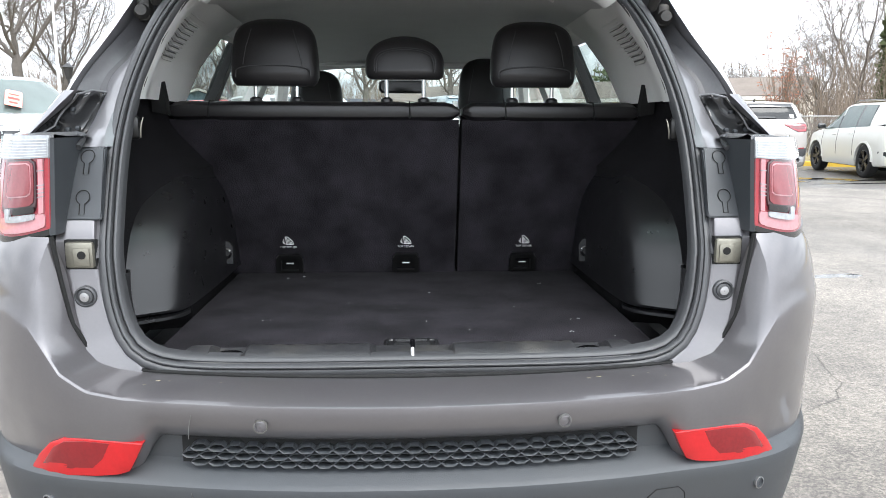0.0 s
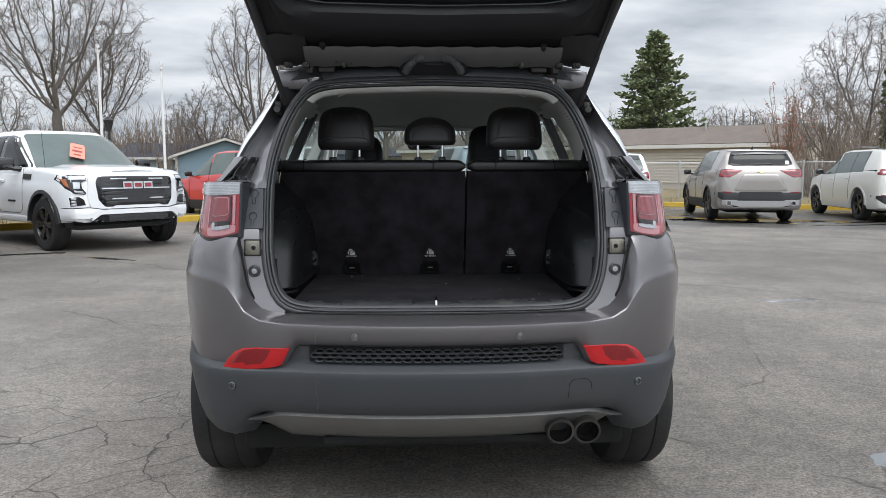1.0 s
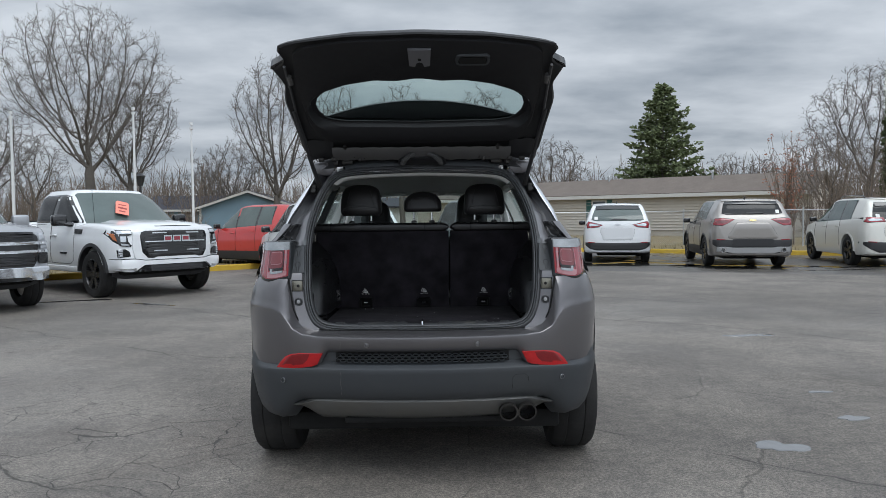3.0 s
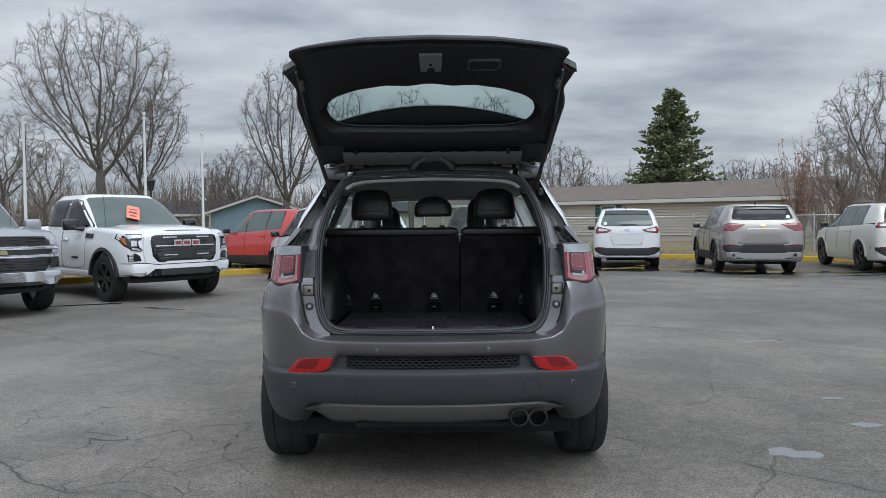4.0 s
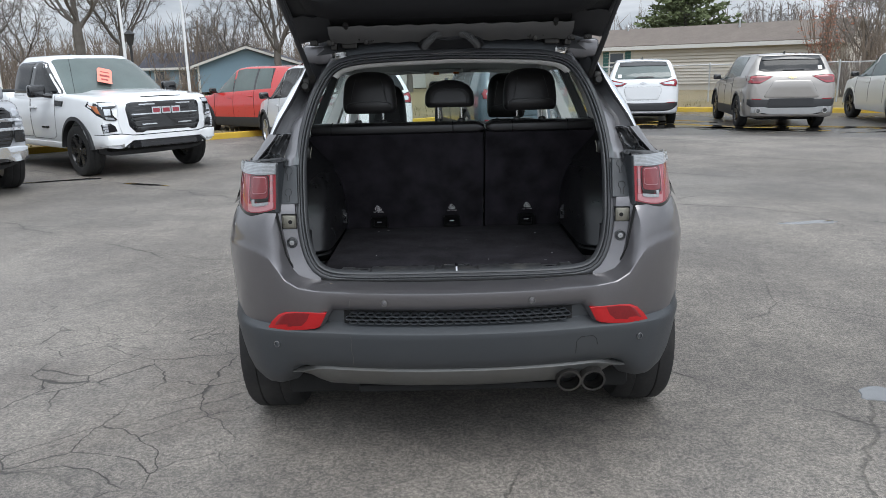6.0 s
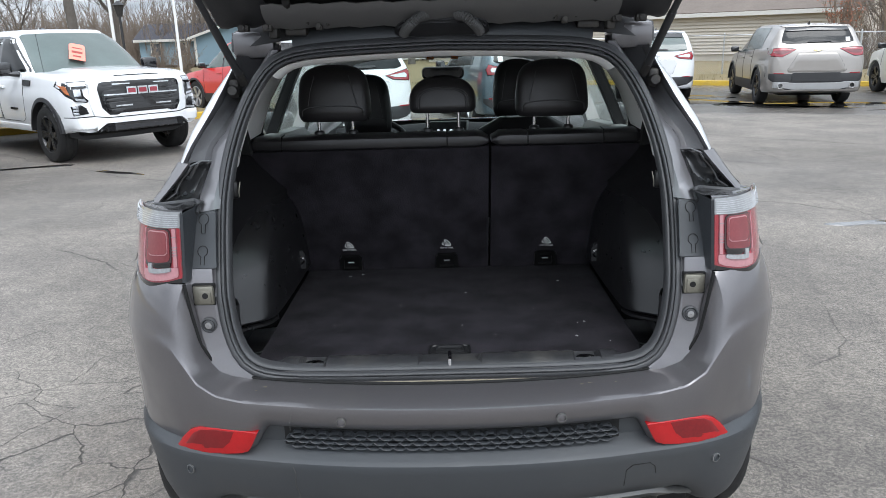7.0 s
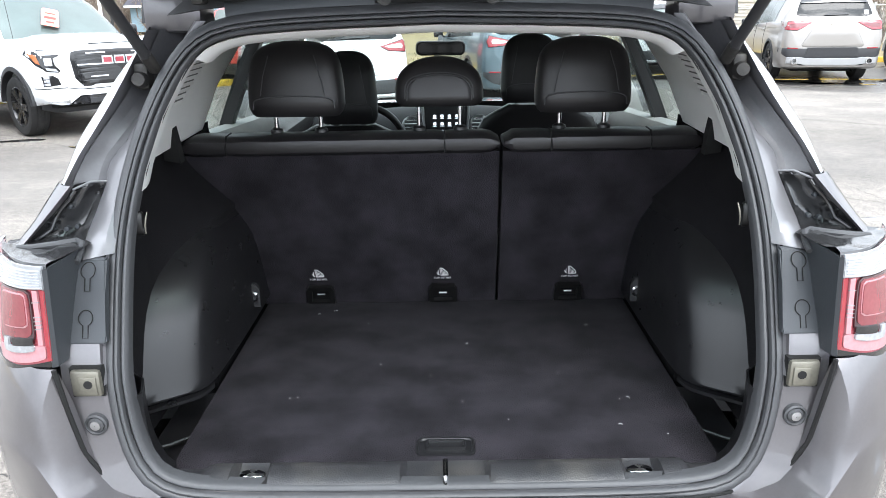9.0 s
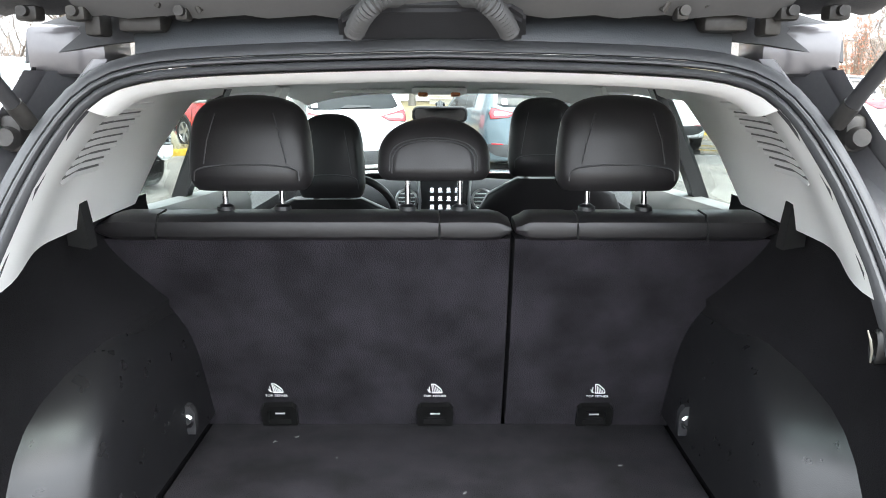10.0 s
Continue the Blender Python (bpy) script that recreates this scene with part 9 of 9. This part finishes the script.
def gate_outline(half, n=120, c=(0.0, 0.46)):
    """Radii of a symmetric outline about c at even angles."""
    poly = [Vector(p) for p in half] + [Vector((-p[0], p[1])) for p in half[::-1]]
    out = []
    cc = Vector(c)
    for k in range(n):
        a = k * math.tau / n + 0.003
        d = Vector((math.cos(a), math.sin(a)))
        best = None
        for i in range(len(poly)):
            p, q = poly[i] - cc, poly[(i + 1) % len(poly)] - cc
            e = q - p
            den = d.x * e.y - d.y * e.x
            if abs(den) < 1e-12:
                continue
            t = (p.x * e.y - p.y * e.x) / den
            u = (p.x * d.y - p.y * d.x) / den
            if t > 0 and -1e-9 <= u <= 1 + 1e-9:
                best = t if best is None else max(best, t)
        out.append(cc + d * (best or 0.1))
    return out


EDGE = gate_outline([(0.02, 0.984), (0.30, 0.968), (0.50, 0.928), (0.585, 0.900), (0.612, 0.872), (0.600, 0.835), (0.588, 0.795), (0.600, 0.760), (0.655, 0.712), (0.650, 0.690), (0.622, 0.580), (0.640, 0.500), (0.648, 0.440), (0.636, 0.250), (0.625, 0.060), (0.60, -0.02), (0.02, -0.03)])
TRIM = gate_outline([(0.02, 0.950), (0.30, 0.935), (0.48, 0.898), (0.535, 0.860), (0.545, 0.78), (0.560, 0.66), (0.565, 0.50), (0.555, 0.30), (0.530, 0.17), (0.46, 0.135), (0.02, 0.125)])
PANE = gate_outline([(0.02, 0.640), (0.10, 0.622), (0.20, 0.628), (0.33, 0.596), (0.44, 0.540), (0.515, 0.470), (0.535, 0.400), (0.525, 0.340), (0.49, 0.285), (0.40, 0.262), (0.02, 0.250)])


def ring3(o, n, f=1.0):
    c = Vector((0.0, 0.46))
    return [gate(*(c + (p - c) * f), n) for p in o]


bm = bmesh.new()
loft(bm, [ring3(PANE, 0.030), ring3(PANE, 0.004, 1.02), ring3([p.lerp(q, 0.35) for p, q in zip(PANE, TRIM)], -0.014), ring3([p.lerp(q, 0.75) for p, q in zip(PANE, TRIM)], -0.012), ring3(TRIM, 0.000), ring3(TRIM, 0.022, 1.006)], True, False)
gate_t = part("liftgate", bm, M_GATETRIM, car, "raised liftgate with black inner trim and rear window")
bm = bmesh.new()
loft(bm, [ring3(TRIM, 0.012), ring3([p.lerp(q, 0.5) for p, q in zip(TRIM, EDGE)], 0.016), ring3([p.lerp(q, 0.9) for p, q in zip(TRIM, EDGE)], 0.010), ring3(EDGE, 0.018), ring3(EDGE, 0.032, 0.985), ring3(EDGE, 0.070, 0.90)], True, False)
part("gate_frame", bm, M_GATEEDGE, gate_t, "gate frame and edge, coloured near-black for its shade")
bm = bmesh.new()
rings = [ring3(EDGE, 0.070, 0.90), ring3([p.lerp(q, 0.4) for p, q in zip(PANE, EDGE)], 0.085), ring3(PANE, 0.060, 1.03)]
loft(bm, rings, True, False)
part("outer_skin", bm, M_GREY, gate_t)
bm = bmesh.new()
vs = loft(bm, [ring3(PANE, 0.030, 0.999), ring3(PANE, 0.034, 0.7), ring3(PANE, 0.036, 0.35), ring3(PANE, 0.036, 0.05)], True, True)
gp = part("rear_window", bm, M_GATEGLASS, gate_t, "tinted rear window")
gp.visible_shadow = False
bm = bmesh.new()
loft(bm, [ring3(PANE, 0.0290, 1.0), ring3(PANE, 0.0285, 0.95), ring3(PANE, 0.0330, 0.95)], True, False)
part("glass_border", bm, M_GATETRIM, gate_t, "black printed border of the glass")
# spoiler over the glass
bm = bmesh.new()
rows = []
for s_, n_ in ((-0.06, 0.07), (0.10, 0.120), (0.24, 0.130), (0.315, 0.120), (0.32, 0.110), (0.22, 0.100), (0.05, 0.080)):
    rows.append([gate(0.60 * (-1 + i / 10) * (1 - 0.05 * (s_ > 0.3)), s_ - 0.13 * (abs(i - 10) / 10) ** 2 * (s_ > 0.2), n_ - 0.03 * (abs(i - 10) / 10) ** 2) for i in range(21)])
sheet(bm, rows)
part("spoiler", bm, M_GREY, gate_t)
# latch plate, pull recess, bump stops
GM = Matrix((Vector((1, 0, 0)), A, B)).transposed().to_4x4()


def gate_local(x, s, n):
    return Matrix.Translation(gate(x, s, n)) @ GM


bm = bmesh.new()
loft(bm, [[(x * 1.12, y * 1.1, z) for x, y in [(-0.044, 0.052), (-0.040, -0.045), (-0.018, -0.050), (-0.012, -0.028), (0.0, -0.022), (0.012, -0.028), (0.018, -0.050), (0.040, -0.045), (0.044, 0.052)]] for z in (0.0, -0.014)])
bmesh.ops.transform(bm, matrix=gate_local(0.008, 0.845, -0.012), verts=bm.verts)
lt = part("latch_cover", bm, M_LATCH, gate_t, "dull metal latch cover")
bm = bmesh.new()
cyl(bm, (0, -0.005, -0.016), (0, -0.005, -0.01), 0.007)
bmesh.ops.transform(bm, matrix=gate_local(0.008, 0.845, -0.012), verts=bm.verts)
part("latch_hole", bm, M_SHADOWED, gate_t)
bm = bmesh.new()
loft(bm, [[(x, y, z) for x, y in rounded(w, h, r, 5)] for w, h, r, z in ((0.150, 0.072, 0.022, 0.0), (0.146, 0.068, 0.022, -0.010), (0.126, 0.050, 0.016, -0.010), (0.120, 0.044, 0.014, 0.02))])
bmesh.ops.transform(bm, matrix=gate_local(0.238, 0.825, -0.014), verts=bm.verts)
pr = part("pull_recess", bm, M_LOWER, gate_t, "pull recess in the trim")
# black slab over the uncut trim stands for the shade inside the pull
bm = bmesh.new()
loft(bm, [[(x, y, z) for x, y in rounded(0.118, 0.042, 0.013, 5)] for z in (-0.0085, -0.0105)])
bmesh.ops.transform(bm, matrix=gate_local(0.238, 0.825, -0.014), verts=bm.verts)
part("recess_shade", bm, M_SHADOWED, gate_t)
for s in SIDES:
    bm = bmesh.new()
    cyl(bm, (0, 0.02, -0.01), (0, -0.035, -0.012), 0.012, 0.010)
    bmesh.ops.transform(bm, matrix=gate_local(s * 0.582, 0.668, 0.0), verts=bm.verts)
    part("bump_stop", bm, M_PRIMER, gate_t, "pale rubber bump stop")
    bm = bmesh.new()
    prism(bm, [(0.545, 0.70), (0.665, 0.705), (0.655, 0.73), (0.60, 0.775), (0.55, 0.79)], "z", 0.02, 0.055)
    bmesh.ops.transform(bm, matrix=Matrix.Diagonal((s, 1, 1, 1)), verts=bm.verts)
    for vv in bm.verts:
        vv.co = gate(*vv.co)
    part("gate_lamp", bm, M_GLOSSBLACK, gate_t, "dark lamp section on the gate")
    # seams of the inner frame: a raised bead and cable
    bm = bmesh.new()
    tube(bm, [gate(s * 0.590, 0.76, -0.004), gate(s * 0.598, 0.55, -0.004), gate(s * 0.606, 0.35, -0.002), gate(s * 0.596, 0.14, 0.0)], 0.007, 6)
    part("frame_bead", bm, M_RUBBER, gate_t)
    # hinge and fittings along the roof edge
    bm = bmesh.new()
    box(bm, (s * 0.40, 0.385, 1.628), (0.060, 0.05, 0.024), 0.006)
    tube(bm, [(s * 0.40, 0.38, 1.645), (s * 0.40, 0.345, 1.650), (s * 0.40, 0.315, 1.672), (s * 0.40, 0.26, 1.70)], 0.011, 8)
    box(bm, (s * 0.46, 0.370, 1.626), (0.024, 0.04, 0.032), 0.006)
    hg = part("hinge", bm, M_DARKSTEEL, car, "steel gate hinge")
    for dx, w in ((0.33, 0.030), (0.47, 0.045), (0.535, 0.05)):
        bm = bmesh.new()
        box(bm, (s * dx, 0.338, 1.638), (w * 0.6, 0.026, 0.020), 0.005)
        cyl(bm, (s * dx, 0.316, 1.640), (s * dx, 0.326, 1.640), 0.007, n=10)
        part("hinge_fitting", bm, M_DARKSTEEL, hg)
    bm = bmesh.new()
    tube(bm, [(s * 0.30, 0.350, 1.650), (s * 0.305, 0.325, 1.640), (s * 0.315, 0.320, 1.665), (s * 0.345, 0.320, 1.672), (s * 0.36, 0.325, 1.645)], 0.004, 6)
    part("wire_clip", bm, M_DARKSTEEL, hg)
    # ribbed wiring boot
    bm = bmesh.new()
    pts, rs = [], []
    for k in range(37):
        f = k / 36
        pts.append((s * (0.104 - 0.058 * f), 0.335 - 0.055 * math.sin(f * math.pi * 0.85), 1.610 + 0.052 * f ** 0.7))
        rs.append(0.0120 + 0.0025 * (k % 2) + 0.005 * smoothstep(0.75, 1.0, f))
    tube(bm, pts, rs, 12)
    part("wiring_boot", bm, M_WIRE, gate_t, "ribbed rubber wiring boot")
# inner roof-side end of the gate, thinly painted metal
bm = bmesh.new()
rows = []
for s_, n_ in ((-0.008, 0.006), (0.0, -0.010), (0.070, -0.014), (0.092, -0.002)):
    rows.append([gate(0.47 * (-1 + i / 15), s_, n_ + 0.003 * math.sin(i * 2.1)) for i in range(31)])
sheet(bm, rows, 0.004)
part("hinge_panel", bm, M_PRIMER, gate_t, "dusty painted hinge panel")
bm = bmesh.new()
prism(bm, [(-0.13, -0.045), (0.13, -0.045), (0.125, 0.005), (0.10, 0.030), (-0.10, 0.030), (-0.125, 0.005)], "z", -0.026, 0.0)
bmesh.ops.bevel(bm, geom=list(bm.edges), offset=0.006, segments=2, affect="EDGES")
for vv in bm.verts:
    vv.co = gate(*vv.co)
part("harness_cover", bm, M_PLASTIC, gate_t, "black harness cover between the hinges")
for e in SIDES:
    bm = bmesh.new()
    rows = []
    for s_, n_ in ((-0.03, 0.012), (0.0, 0.004), (0.05, 0.008), (0.14, 0.012)):
        rows.append([gate(e * (0.46 + 0.15 * i / 8), s_, n_ + 0.004 * math.sin(i * 1.7 + s_ * 40)) for i in range(9)])
    sheet(bm, rows, 0.004)
    part("hinge_recess", bm, M_PLASTIC, gate_t, "dark recess at the hinge")
# dark roof gutter behind it
bm = bmesh.new()
rows = []
for y, z in ((0.388, 1.612), (0.395, 1.640), (0.41, 1.664), (0.47, 1.672)):
    rows.append([(0.60 * (-1 + i / 10), y + 0.04 * (abs(i - 10) / 10) ** 3, z - 0.035 * (abs(i - 10) / 10) ** 5) for i in range(21)])
sheet(bm, rows, 0.004)
part("roof_gutter", bm, M_PLASTIC, car)
